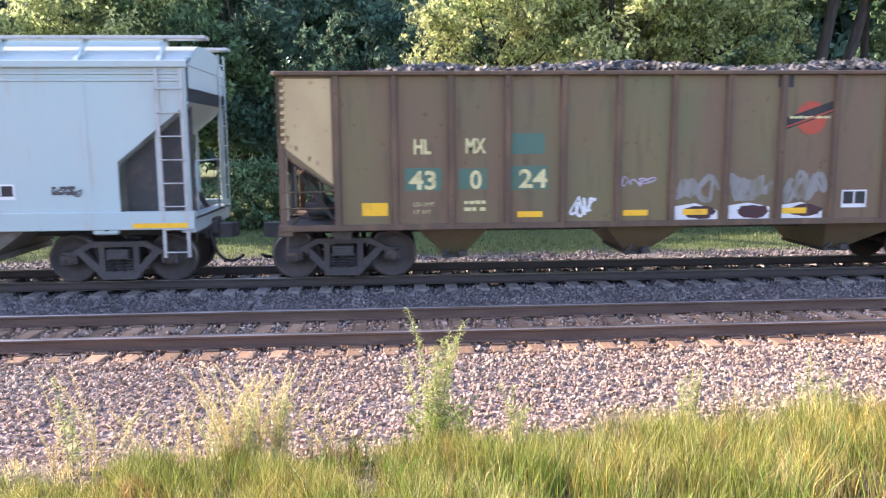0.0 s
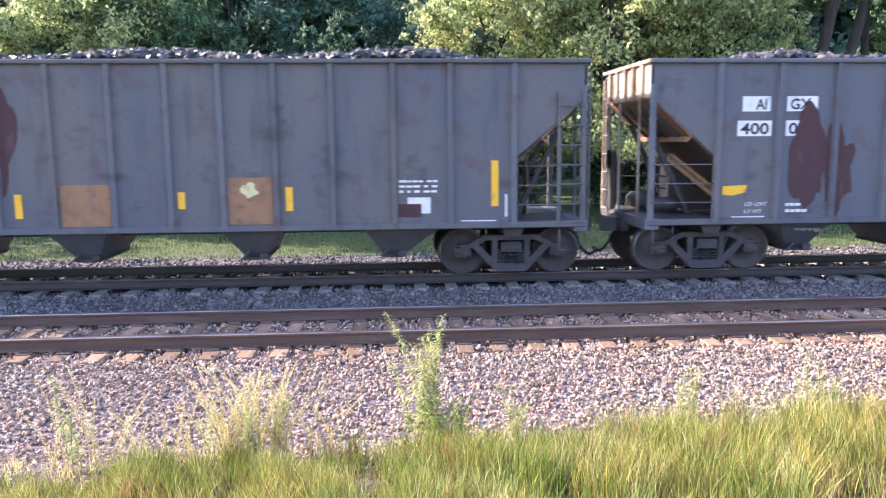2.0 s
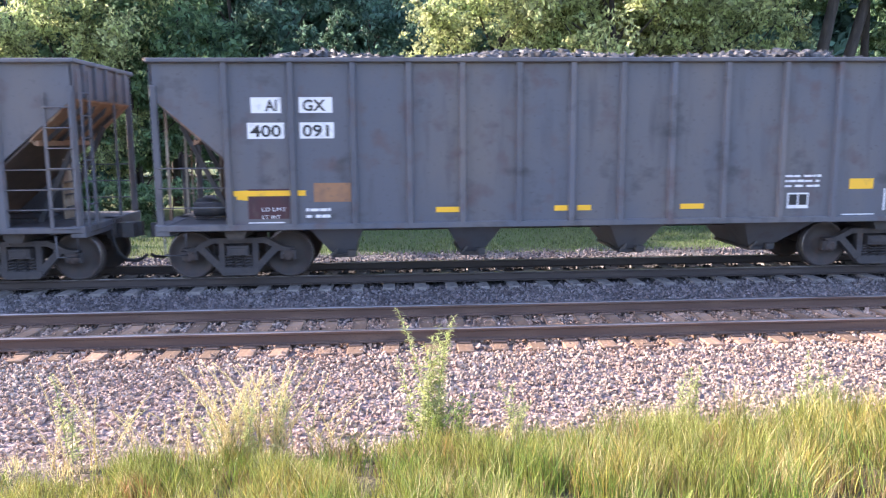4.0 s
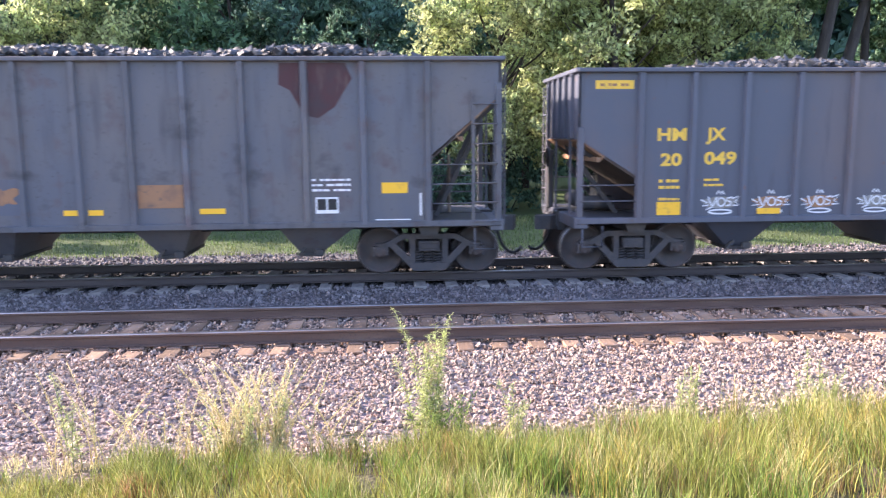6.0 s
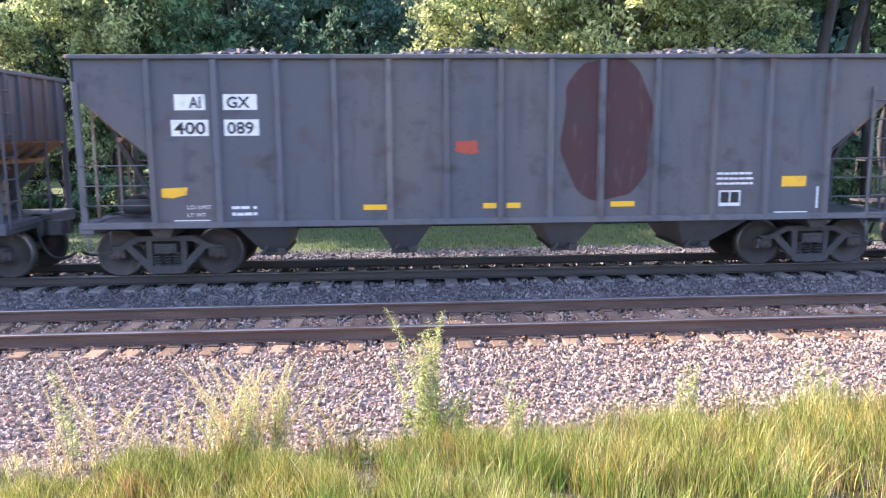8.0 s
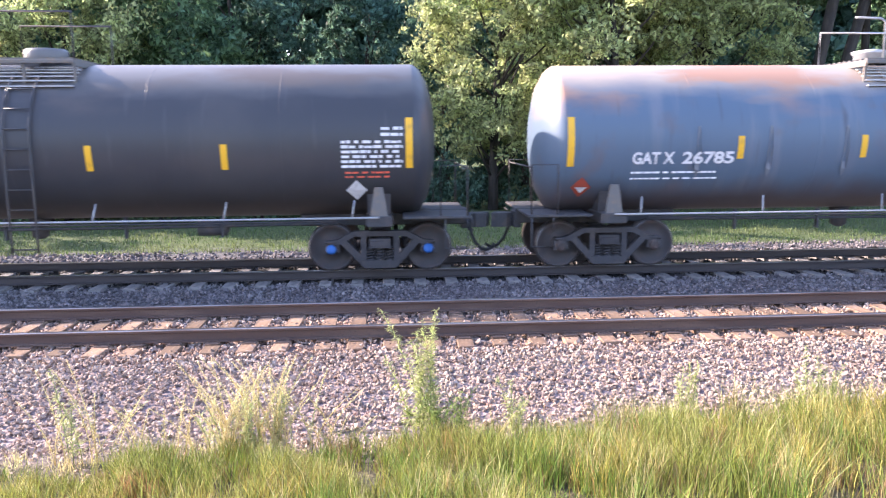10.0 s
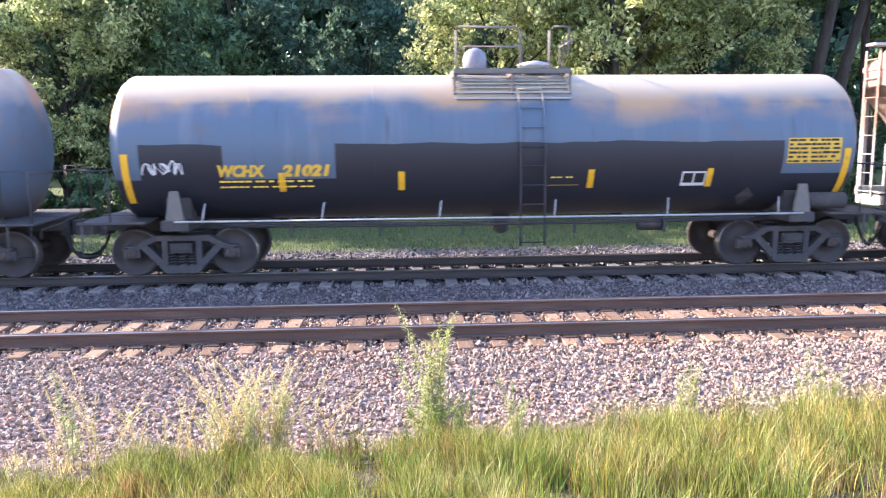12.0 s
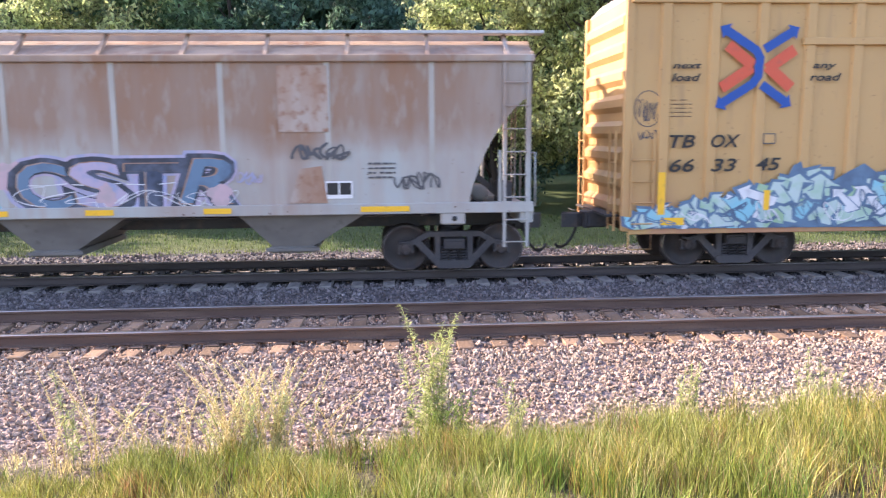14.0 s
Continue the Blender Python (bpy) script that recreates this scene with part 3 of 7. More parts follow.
def gone(t):
    """Metres that the train has gone by t seconds."""
    return 12.94 * t - 0.0128 * t * t


class Side:
    """The near side of a car, on which marks are laid; flat at half-width hw, or round with radius r about height zc."""

    def __init__(self, car, hw=1.5, r=0.0, zc=0.0):
        self.car, self.hw, self.r, self.zc, self.lift, self.count = car, hw, r, zc, 0.004, 0

    def layer(self, lift):
        """Each mark lies a hair above the one before."""
        self.count += 1
        return (self.lift if lift is None else lift) + 0.00015 * self.count

    def y(self, z):
        if not self.r:
            return -self.hw
        return -math.sqrt(max(self.r ** 2 - (z - self.zc) ** 2, 0.01))

    def patch(self, name, pts, material, label="", lift=None, parent=None):
        """A thin painted or glued patch with the given outline in x and z."""
        d = self.layer(lift)
        sh = Shape()
        k = len(pts)
        vs = [(x, self.y(z) - d, z) for x, z in pts] + [(x, self.y(z) - d + 0.003, z) for x, z in pts]
        sh.add(vs, [(i, (i + 1) % k, k + (i + 1) % k, k + i) for i in range(k)] + [tuple(range(k - 1, -1, -1)), tuple(range(k, 2 * k))])
        return part(name, sh, material, parent or self.car, label)

    def rect(self, name, x0, x1, z0, z1, material, label="", lift=None, parent=None):
        if not self.r:
            return self.patch(name, [(x0, z0), (x1, z0), (x1, z1), (x0, z1)], material, label, lift, parent)
        d = self.layer(lift)
        n = max(2, int(abs(z1 - z0) / 0.08) + 1)
        sh = Shape()
        zs = [z0 + (z1 - z0) * i / n for i in range(n + 1)]
        vs = []
        for z in zs:
            k = (self.r + d) / self.r
            vs += [(x, self.y(z) * k, self.zc + (z - self.zc) * k) for x in (x0, x1)]
        sh.add(vs, [(2 * i, 2 * i + 1, 2 * i + 3, 2 * i + 2) for i in range(n)])
        return part(name, sh, material, parent or self.car, label)

    def text(self, body, x0, x1, z, h, material, label="", lift=None, offset=0.0, shear=0.0, name="lettering"):
        """Letters from x0 to x1 with their feet at z and h high."""
        cu = bpy.data.curves.new("lettering", "FONT")
        cu.body, cu.size, cu.offset, cu.shear, cu.resolution_u = body, h / 0.72, offset, shear, 3
        tmp = bpy.data.objects.new("lettering", cu)
        me = bpy.data.meshes.new_from_object(tmp)
        bpy.data.objects.remove(tmp)
        bpy.data.curves.remove(cu)
        co = np.empty(len(me.vertices) * 3, dtype=np.float32)
        me.vertices.foreach_get("co", co)
        co = co.reshape(-1, 3)
        lo, hi = co[:, 0].min() + offset, co[:, 0].max() - offset
        k = (x1 - x0) / max(hi - lo, 1e-4)
        d = self.layer(0.007 if lift is None else lift)
        for v in me.vertices:
            zz = z + v.co.y
            v.co = (x0 + (v.co.x - lo) * k, self.y(zz) - d - (0.008 if self.r else 0), zz)
        me.materials.clear()
        me.materials.append(material)
        return part(name, me, None, self.car, label)

    def bars(self, x0, x1, z, rows, material, h=0.06, gap=0.035, seed=1, label="small stencilled data lines"):
        """Small print too fine to read, as rows of short bars."""
        rng = random.Random(seed)
        sh = Shape()
        for r in range(rows):
            zz, x = z - r * (h + gap), x0
            while x < x1 - 0.03:
                w = min(rng.uniform(0.05, 0.16), x1 - x)
                y = self.y(zz) - 0.008 - 0.00015 * self.count - (0.006 if self.r else 0)
                sh.box(x, x + w, y, y + 0.003, zz, zz + h * rng.uniform(0.8, 1.0))
                x += w + rng.choice((0.018, 0.018, 0.07))
        return tagged(part("small_lettering", sh, material, self.car, label), kind="stuff")

    def panel(self, x0, x1, z0, z1):
        """A lube and test plate with a white frame."""
        p = self.rect("data_panel", x0, x1, z0, z1, M["white"], "white-framed black data panel")
        w = x1 - x0
        for k in range(2):
            a = x0 + 0.03 + k * (w - 0.03) / 2
            self.rect("panel_field", a, a + (w - 0.03) / 2 - 0.03, z0 + (z1 - z0) * 0.22, z1 - 0.03, M["black"], lift=0.008, parent=p)
        return p

    def stroke(self, pts, w, material, lift, name="graffiti_stroke", parent=None):
        """One spray-can stroke along points."""
        sh = Shape()
        vs, fs = [], []
        for i, p in enumerate(pts):
            a, b = Vector(pts[max(i - 1, 0)]), Vector(pts[min(i + 1, len(pts) - 1)])
            d = (b - a).normalized() if (b - a).length > 1e-6 else Vector((1, 0))
            n = Vector((-d.y, d.x)) * w / 2
            for q in (Vector(p) + n, Vector(p) - n):
                vs.append((q.x, self.y(q.y) - lift - (0.008 if self.r else 0), q.y))
        fs = [(2 * i, 2 * i + 1, 2 * i + 3, 2 * i + 2) for i in range(len(pts) - 1)]
        sh.add(vs, fs)
        return part(name, sh, material, parent or self.car)

    def crown_tag(self, x0, x1, z0, z1, material, fill, label="", w=0.03):
        """A sprayed tag with winged ends, three rounded letters and a loop below, over a thin fill."""
        rows = [[(0, .68), (.16, .55), (.02, .40), (.2, .44), (.14, .24), (.3, .36)], [(.18, .80), (.27, .42), (.31, .40), (.40, .78)],
                [(.52 + .10 * math.cos(a), .57 + .18 * math.sin(a)) for a in [.45 * k for k in range(15)]], [(.80, .78), (.68, .74), (.66, .64), (.78, .56), (.76, .44), (.64, .40)],
                [(.8, .72), (1, .84), (.87, .58), (1, .42), (.82, .42)], [(.5 + .3 * math.cos(a), .14 + .09 * math.sin(a)) for a in [.4 * k for k in range(17)]],
                [(.40, .92), (.44, 1.08), (.49, .94), (.54, 1.06), (.58, .92)]]
        at = lambda p: Vector((x0 + (x1 - x0) * p[0], z0 + (z1 - z0) * p[1]))
        self.patch("tag_fill", [tuple(at((.5 + .44 * math.cos(a) * (1 + .16 * math.sin(5 * a)), .55 + .27 * math.sin(a)))) for a in [2 * math.pi * k / 30 for k in range(30)]], fill)
        d, sh = self.layer(0.009), Shape()
        for r, row in enumerate(rows):
            pts, vs = [at(q) for q in row], []
            for i, q in enumerate(pts):
                t = pts[min(i + 1, len(pts) - 1)] - pts[max(i - 1, 0)]
                n = Vector((-t.y, t.x)).normalized() * w / 2
                vs += [(u.x, self.y(u.y) - d - 0.0004 * r, u.y) for u in (q + n, q - n)]
            sh.add(vs, [(2 * i, 2 * i + 1, 2 * i + 3, 2 * i + 2) for i in range(len(pts) - 1)])
        return part("graffiti_tag", sh, material, self.car, label)

    def scribble(self, x0, x1, z0, z1, material, seed, n=5, w=0.035, lift=0.006, label=""):
        """A quick illegible spray tag: one mesh of looping strokes."""
        rng = random.Random(seed)
        pts = []
        lift = self.layer(lift)
        for s in range(n):
            cx = x0 + (x1 - x0) * (s + 0.5) / n
            rx = (x1 - x0) / n * rng.uniform(0.45, 0.8)
            rz = (z1 - z0) / 2 * rng.uniform(0.5, 1.0)
            cz = (z0 + z1) / 2 + rng.uniform(-0.15, 0.15) * (z1 - z0)
            a0, turn, f2, ph = rng.uniform(0, 6.3), rng.uniform(3.5, 7.5), rng.choice((1, 2, 2, 3)), rng.uniform(0, 6.3)
            pts += [(cx + rx * math.cos(a0 + turn * i / 16), cz + rz * math.sin(f2 * (a0 + turn * i / 16) / 1.5 + ph)) for i in range(17)]
        sh, vs = Shape(), []
        for i, p in enumerate(pts):
            d = Vector(pts[min(i + 1, len(pts) - 1)]) - Vector(pts[max(i - 1, 0)])
            d = d.normalized() if d.length > 1e-6 else Vector((1, 0))
            nn = Vector((-d.y, d.x)) * w / 2 * (0.55 + 0.6 * abs(math.sin(i * 0.23)))
            vs += [(q.x, self.y(q.y) - lift - 0.00003 * i - (0.008 if self.r else 0), q.y) for q in (Vector(p) + nn, Vector(p) - nn)]
        sh.add(vs, [(2 * i, 2 * i + 1, 2 * i + 3, 2 * i + 2) for i in range(len(pts) - 1)])
        return part("graffiti_tag", sh, material, self.car, label)


# ---------------- trucks, couplers ----------------
def wheelset_mesh():
    sh = Shape()
    prof = [(0.655, 0.085), (0.655, 0.14), (0.72, 0.17), (0.74, 0.37), (0.69, 0.40), (0.685, 0.484), (0.71, 0.487), (0.732, 0.462), (0.825, 0.457),
            (0.835, 0.445), (0.835, 0.405), (0.80, 0.385), (0.775, 0.20), (0.84, 0.15), (0.84, 0.085)]
    for s in (-1, 1):
        sh.lathe([(a * s, r) for a, r in prof], n=30)
        sh.lathe([(0.84 * s, 0.08), (0.90 * s, 0.08), (0.90 * s, 0.125), (1.06 * s, 0.125), (1.075 * s, 0.105), (1.09 * s, 0.10), (1.09 * s, 0.02)], n=20)
        for k in range(3):
            a = 2 * math.pi * k / 3
            sh.lathe([(1.085 * s, 0.022), (1.115 * s, 0.022)], c=(0.062 * math.cos(a), 0, 0.062 * math.sin(a)), n=6, smooth=False)
    sh.lathe([(-0.66, 0.085), (0.66, 0.085)], n=14)
    me = sh.mesh("wheelset", M["wheel"], M["tread"])
    for p in me.polygons:
        c = p.center
        r = math.hypot(c.x, c.z)
        if 0.440 < r < 0.464 and abs(c.y) > 0.72:
            p.material_index = 1
    return me


def side_frame_mesh():
    sh = Shape()
    y0, y1 = -0.085, 0.085
    sh.prism([(-0.98, 0.60), (-0.80, 0.645), (-0.52, 0.80), (0.52, 0.80), (0.80, 0.645), (0.98, 0.60), (0.98, 0.52), (0.78, 0.55), (0.48, 0.70), (-0.48, 0.70), (-0.78, 0.55), (-0.98, 0.52)], y0, y1)
    for s in (-1, 1):
        sh.bar((s * 0.72, 0.62), (s * 0.30, 0.18), 0.13, y0, y1)
        sh.bar((s * 0.315, 0.14), (s * 0.315, 0.72), 0.11, y0 + 0.01, y1 - 0.01)
        sh.box(s * 1.05 - 0.035, s * 1.05 + 0.035, y0 + 0.02, y1 - 0.02, 0.36, 0.56, 0.01)
        sh.box(s * 0.81 - 0.03, s * 0.81 + 0.03, y0 + 0.02, y1 - 0.02, 0.38, 0.58, 0.01)
        sh.box(s * 0.93 - 0.12, s * 0.93 + 0.12, y0 - 0.01, y1 + 0.01, 0.575, 0.615, 0.01)
        sh.box(s * 0.2 - 0.03, s * 0.2 + 0.03, y0 - 0.015, y0, 0.73, 0.77)
    sh.prism([(-0.30, 0.085), (0.30, 0.085), (0.38, 0.16), (0.36, 0.235), (-0.36, 0.235), (-0.38, 0.16)], y0 - 0.02, y1 + 0.02)
    return sh.mesh("side_frame", M["truck"])


def spring_mesh():
    sh = Shape()
    sh.tube([(0.07 * math.cos(a), 0.07 * math.sin(a), 0.2 + 0.27 * a / 31.4) for a in [31.4 * i / 40 for i in range(41)]], 0.018, 4)
    return sh.mesh("spring", M["truck"])


def bolster_mesh():
    sh = Shape()
    sh.prism([(-1.16, 0.48), (-0.8, 0.46), (-0.5, 0.38), (0.5, 0.38), (0.8, 0.46), (1.16, 0.48), (1.16, 0.66), (0.8, 0.68), (0.4, 0.74), (-0.4, 0.74), (-0.8, 0.68), (-1.16, 0.66)], -0.2, 0.2, "x")
    sh.lathe([(0.74, 0.2), (0.80, 0.2)], "z", n=20)
    for s in (-1, 1):
        # Backing plate added behind the springs to block the sunlit gaps.
        sh.box(-0.27, 0.27, s * 0.93 - 0.012, s * 0.93 + 0.012, 0.16, 0.5)
        sh.box(s * 0.46 - 0.05, s * 0.46 + 0.05, -0.8, 0.8, 0.30, 0.42, 0.01)
        for k in (-1, 1):
            sh.box(s * 0.5 - 0.04, s * 0.5 + 0.04, k * 0.75 - 0.05, k * 0.75 + 0.05, 0.2, 0.62, 0.01)
        sh.box(-0.16, 0.16, s * 1.165 - 0.012, s * 1.165 + 0.012, 0.52, 0.62, 0.008)
    return sh.mesh("truck", M["truck"])


WHEELSET, FRAME_SIDE, SPRING, BOLSTER = wheelset_mesh(), side_frame_mesh(), spring_mesh(), bolster_mesh()


def add_trucks(car, half, hubs=None):
    """Two four-wheel trucks under a car, half apart from its middle."""
    for x in (-half, half):
        t = part("truck", BOLSTER, None, car, "dusty cast-steel four-wheel truck", pose(x, 0, 0))
        for s in (-1, 1):
            part("side_frame", FRAME_SIDE, None, t, at=pose(0, s * 1.0, 0))
            for x3 in (-0.19, 0.0, 0.19):
                part("spring", SPRING, None, t, at=pose(x3, s * 1.0, 0))
            if hubs:
                for dx in (-0.93, 0.93):
                    part("bearing_cap", Shape().lathe([(-0.13, 0.0), (-0.13, 0.085), (-0.09, 0.1)], c=(dx, s * 1.0, 0.457), n=16) if s < 0 else Shape().lathe([(0.13, 0.0), (0.13, 0.085), (0.09, 0.1)], c=(dx, 1.0, 0.457), n=16), hubs, t, "blue painted bearing cap")
        for dx in (-0.93, 0.93):
            WHEELS.append((part("wheelset", WHEELSET, None, t, at=pose(dx, 0, 0.457)), dx))


def coupler_meshes():
    sh = Shape()
    sh.box(-0.75, 0.12, -0.09, 0.09, 0.80, 0.96, 0.02)
    sh.prism([(0.08, -0.12), (0.2, -0.2), (0.42, -0.17), (0.46, -0.08), (0.36, -0.03), (0.36, 0.04), (0.50, 0.06), (0.52, 0.16), (0.40, 0.2), (0.2, 0.2), (0.08, 0.12)], 0.74, 1.02, "z")
    sh.box(-0.1, 0.06, -0.22, 0.22, 0.72, 1.06, 0.02)
    cp = sh.mesh("coupler", M["steel_dark"])
    hose = Shape().tube([(0.05, -0.34, 0.80), (0.10, -0.36, 0.62), (0.18, -0.36, 0.44), (0.30, -0.32, 0.31), (0.42, -0.22, 0.27), (0.54, -0.1, 0.30), (0.6, 0.0, 0.36)], 0.033, 8)
    hose.tube([(0.05, -0.34, 0.70), (0.05, -0.34, 0.92)], 0.035, 8)
    hose = hose.mesh("air_hose", M["hose"])
    lever = Shape().tube([(0.02, -1.35, 0.80), (0.02, -1.3, 0.98), (0.06, -0.7, 1.0), (0.1, -0.3, 1.05), (0.15, 0, 1.08)], 0.014, 6).mesh("uncoupling_lever", M["steel_dark"])
    return cp, hose, lever


COUPLER, HOSE, LEVER = coupler_meshes()


def add_couplers(car, half):
    for e in (-1, 1):
        p = pose(e * half, 0, 0, 0, 0, 0 if e > 0 else 180)
        part("coupler", COUPLER, None, car, "heavy steel knuckle coupler", p)
        part("air_hose", HOSE, None, car, "drooping rubber brake hose", p)
        part("uncoupling_lever", LEVER, None, car, at=p)


def ladder_shape(x0, x1, y, z0, z1, step=0.36, r=0.014, post=0.03):
    """A ladder in the side plane: two flat stiles and round rungs."""
    sh = Shape()
    for x in (x0, x1):
        sh.box(x - post, x + post, y - 0.012, y + 0.012, z0, z1)
    z = z0 + 0.1
    while z < z1 - 0.05:
        sh.tube([(x0, y - 0.03, z), (x1, y - 0.03, z)], r, 6)
        z += step
    return sh


def end_ladder_shape(x, y0, y1, z0, z1, step=0.4):
    sh = Shape()
    for y in (y0, y1):
        sh.box(x - 0.012, x + 0.012, y - 0.03, y + 0.03, z0, z1)
    z = z0 + 0.1
    while z < z1 - 0.05:
        sh.tube([(x, y0, z), (x, y1, z)], 0.014, 6)
        z += step
    return sh


def start_car(name, c, label, category, group="cars of the freight train"):
    car = tagged(new(name), label, category, group)
    car.matrix_basis = pose(c, FAR_Y, 0)
    TRAIN.append((c, car))
    return car


# ---------------- open hopper cars with coal ----------------
def coal_mesh(length, seed):
    rng = np.random.default_rng(seed)
    n = 3000
    x = rng.uniform(-0.5, 0.5, n) * length
    y = rng.uniform(-1.38, 1.38, n)
    edge = np.clip((length / 2 - np.abs(x)) / 1.6, 0, 1)
    prof = (0.07 + 0.2 * (1 - (y / 1.42) ** 2)) * edge + 0.06 * np.sin(x * 1.3 + seed) * edge
    z = prof - 0.12 + rng.uniform(-0.04, 0.05, n)
    return stones(np.column_stack([x, y, z]), 0.092, rng, M["coal"], "coal_load", 0.4)


COALS = {}


def end_bracing(car, e, h, ze, slope, zp, inner, paint):
    """Under a sloped end sheet: stiffeners, a deep cross angle at its foot, the centre web and slim end posts."""
    zf = zp + 0.42
    at = lambda z, off=0.0: (e * (h - (ze - z) / slope + off * 0.66), z - off * 0.75)
    for y in (-1.0, -0.42, 0.18, 0.8):
        (x0, z0), (x1, z1), (x2, z2), (x3, z3) = at(ze - 0.08, 0.05), at(zf, 0.05), at(zf, 0.12), at(ze - 0.16, 0.12)
        part("slope_stiffener", Shape().prism([(x0, z0), (x1, z1), (x2, z2), (x3, z3)], y - 0.03, y + 0.03), M["steel_dark"], car)
    (x0, z0), (x1, z1) = at(zf, 0.02), at(zf, 0.13)
    part("cross_angle", Shape().bar((x0, z0), (x1, z1), 0.035, -1.44, 1.44).box(min(x1, x1 + e * 0.05), max(x1, x1 + e * 0.05), -1.44, 1.44, z1 - 0.02, z1 + 0.07), M["rust_shaded"], car, "deep angle across the slope's foot")
    xw = e * (inner + 0.45)
    part("centre_web", Shape().prism([(-0.16, 1.1), (0.24, 1.1), (0.30, 1.75), (0.2, zf - 0.45), (-0.02, zf - 0.38), (-0.16, 1.85)], xw - 0.02, xw + 0.02, "x"), M["dirty_tan_lit_end"], car, "rusty cream bolster web")
    for z in (1.35, 1.6, 1.85):
        part("web_rung", Shape().tube([(xw + e * 0.06, -0.2, z), (xw + e * 0.06, 0.3, z)], 0.016, 6), M["steel_dark"], car)
    for y in (-0.75, 0.55):
        part("end_post", Shape().box(e * (h - 0.04) - 0.022, e * (h - 0.04) + 0.022, y - 0.022, y + 0.022, 1.1, ze + 0.03), paint, car)


def hopper_car(c, L, top, posts, bays, cut, paint, label, truck_half, post_paint=None, coal_lift=0.0, sill=1.02, end_paint=None):
    """An open hopper: side sheets with proud posts, sloped ends, bays below, and its load of coal."""
    car = start_car("hopper_car", c, label, "hopper car")
    h, hw, (ze, zp) = L / 2, 1.5, cut
    a, b = posts[0], posts[-1]
    pp = post_paint or paint
    outline = [(-h, top - 0.02), (h, top - 0.02), (h, ze), (b, zp), (b, sill), (a, sill), (a, zp), (-h, ze)]
    for s in (-1, 1):
        part("side_sheet", Shape().prism(outline, s * hw, s * (hw - 0.03)), paint, car)
        for x in posts:
            part("side_post", Shape().prism([(x - 0.075, s * (hw - 0.002)), (x - 0.045, s * (hw + 0.075)), (x + 0.045, s * (hw + 0.075)), (x + 0.075, s * (hw - 0.002))], sill + 0.03, top - 0.05, "z"), pp, car)
        part("top_chord", Shape().box(-h - 0.03, h + 0.03, min(s * (hw - 0.06), s * (hw + 0.1)), max(s * (hw - 0.06), s * (hw + 0.1)), top - 0.05, top + 0.03, 0.015), pp, car)
        part("side_sill", Shape().box(-h, h, min(s * (hw - 0.1), s * (hw + 0.07)), max(s * (hw - 0.1), s * (hw + 0.07)), sill - 0.03, sill + 0.085, 0.012), pp, car)
    part("centre_sill", Shape().box(-h - 0.1, h + 0.1, -0.2, 0.2, 0.80, 1.12, 0.015), M["steel_dark"], car)
    for e in (-1, 1):
        xe = e * h
        slope = (ze - zp) / (h - abs(a))
        ep = end_paint if e < 0 and end_paint else paint
        x_in = h - (ze - 1.2) / slope
        zf = zp + 0.42
        x_f = h - (ze - zf) / slope
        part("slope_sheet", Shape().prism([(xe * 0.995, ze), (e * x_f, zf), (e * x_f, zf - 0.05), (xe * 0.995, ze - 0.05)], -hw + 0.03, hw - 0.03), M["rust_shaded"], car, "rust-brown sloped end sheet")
        # Foot of the slope gets a darker copy, its shade put into colour.
        part("lower_slope_sheet", Shape().prism([(e * x_f, zf), (e * x_in, 1.2), (e * x_in, 1.15), (e * x_f, zf - 0.05)], -hw + 0.03, hw - 0.03), M["shaded_brown"], car, "lower sloped sheet, painted dark brown for its shade")
        end_bracing(car, e, h, ze, slope, zp, abs(a), ep)
        es = Shape().box(min(xe - e * 0.05, xe - e * 0.02), max(xe - e * 0.05, xe - e * 0.02), -hw, hw, ze - 0.02, top)
        part("end_sheet", es, ep, car)
        for y in (-1.05, -0.5, 0.05, 0.6, 1.1):
            part("end_rib", Shape().box(min(xe - e * 0.03, xe + e * 0.05), max(xe - e * 0.03, xe + e * 0.05), y - 0.04, y + 0.04, ze, top - 0.03, 0.008), ep, car)
        part("end_chord", Shape().box(xe - 0.06, xe + 0.06, -hw - 0.08, hw + 0.08, top - 0.04, top + 0.035, 0.012), ep, car)
        part("end_sill", Shape().box(min(xe - e * 0.22, xe + e * 0.04), max(xe - e * 0.22, xe + e * 0.04), -hw - 0.05, hw + 0.05, 0.90, 1.12, 0.015), pp, car)
        part("end_deck", Shape().box(min(xe - e * 0.2, e * (abs(a) - 0.1)), max(xe - e * 0.2, e * (abs(a) - 0.1)), -hw, hw, 1.06, 1.10), M["steel_dark"], car)
        for s in (-1, 1):
            part("corner_post", Shape().box(xe - e * 0.06 - 0.06, xe - e * 0.06 + 0.06, s * (hw - 0.01) - 0.035, s * (hw - 0.01) + 0.035, 1.08, ze + 0.2, 0.01), pp, car)
            for z in (1.42, 1.78, 2.14) if zp > 2 else (1.42, 1.72):
                part("grab_iron", Shape().tube([(xe - e * 0.06, s * (hw + 0.03), z), (e * abs(a), s * (hw + 0.03), z)], 0.013, 6), pp, car)
            part("strut", Shape().bar((e * (abs(a) + 0.15), 1.1), (e * (h - 0.28), ze - 0.5), 0.09, s * 0.55 - 0.04, s * 0.55 + 0.04), M["steel_dark"], car)
        part("end_ladder", end_ladder_shape(xe + e * 0.07, *((0.98, 1.4) if e < 0 else (-1.4, -1.0)), 1.0, top - 0.15), ep, car)
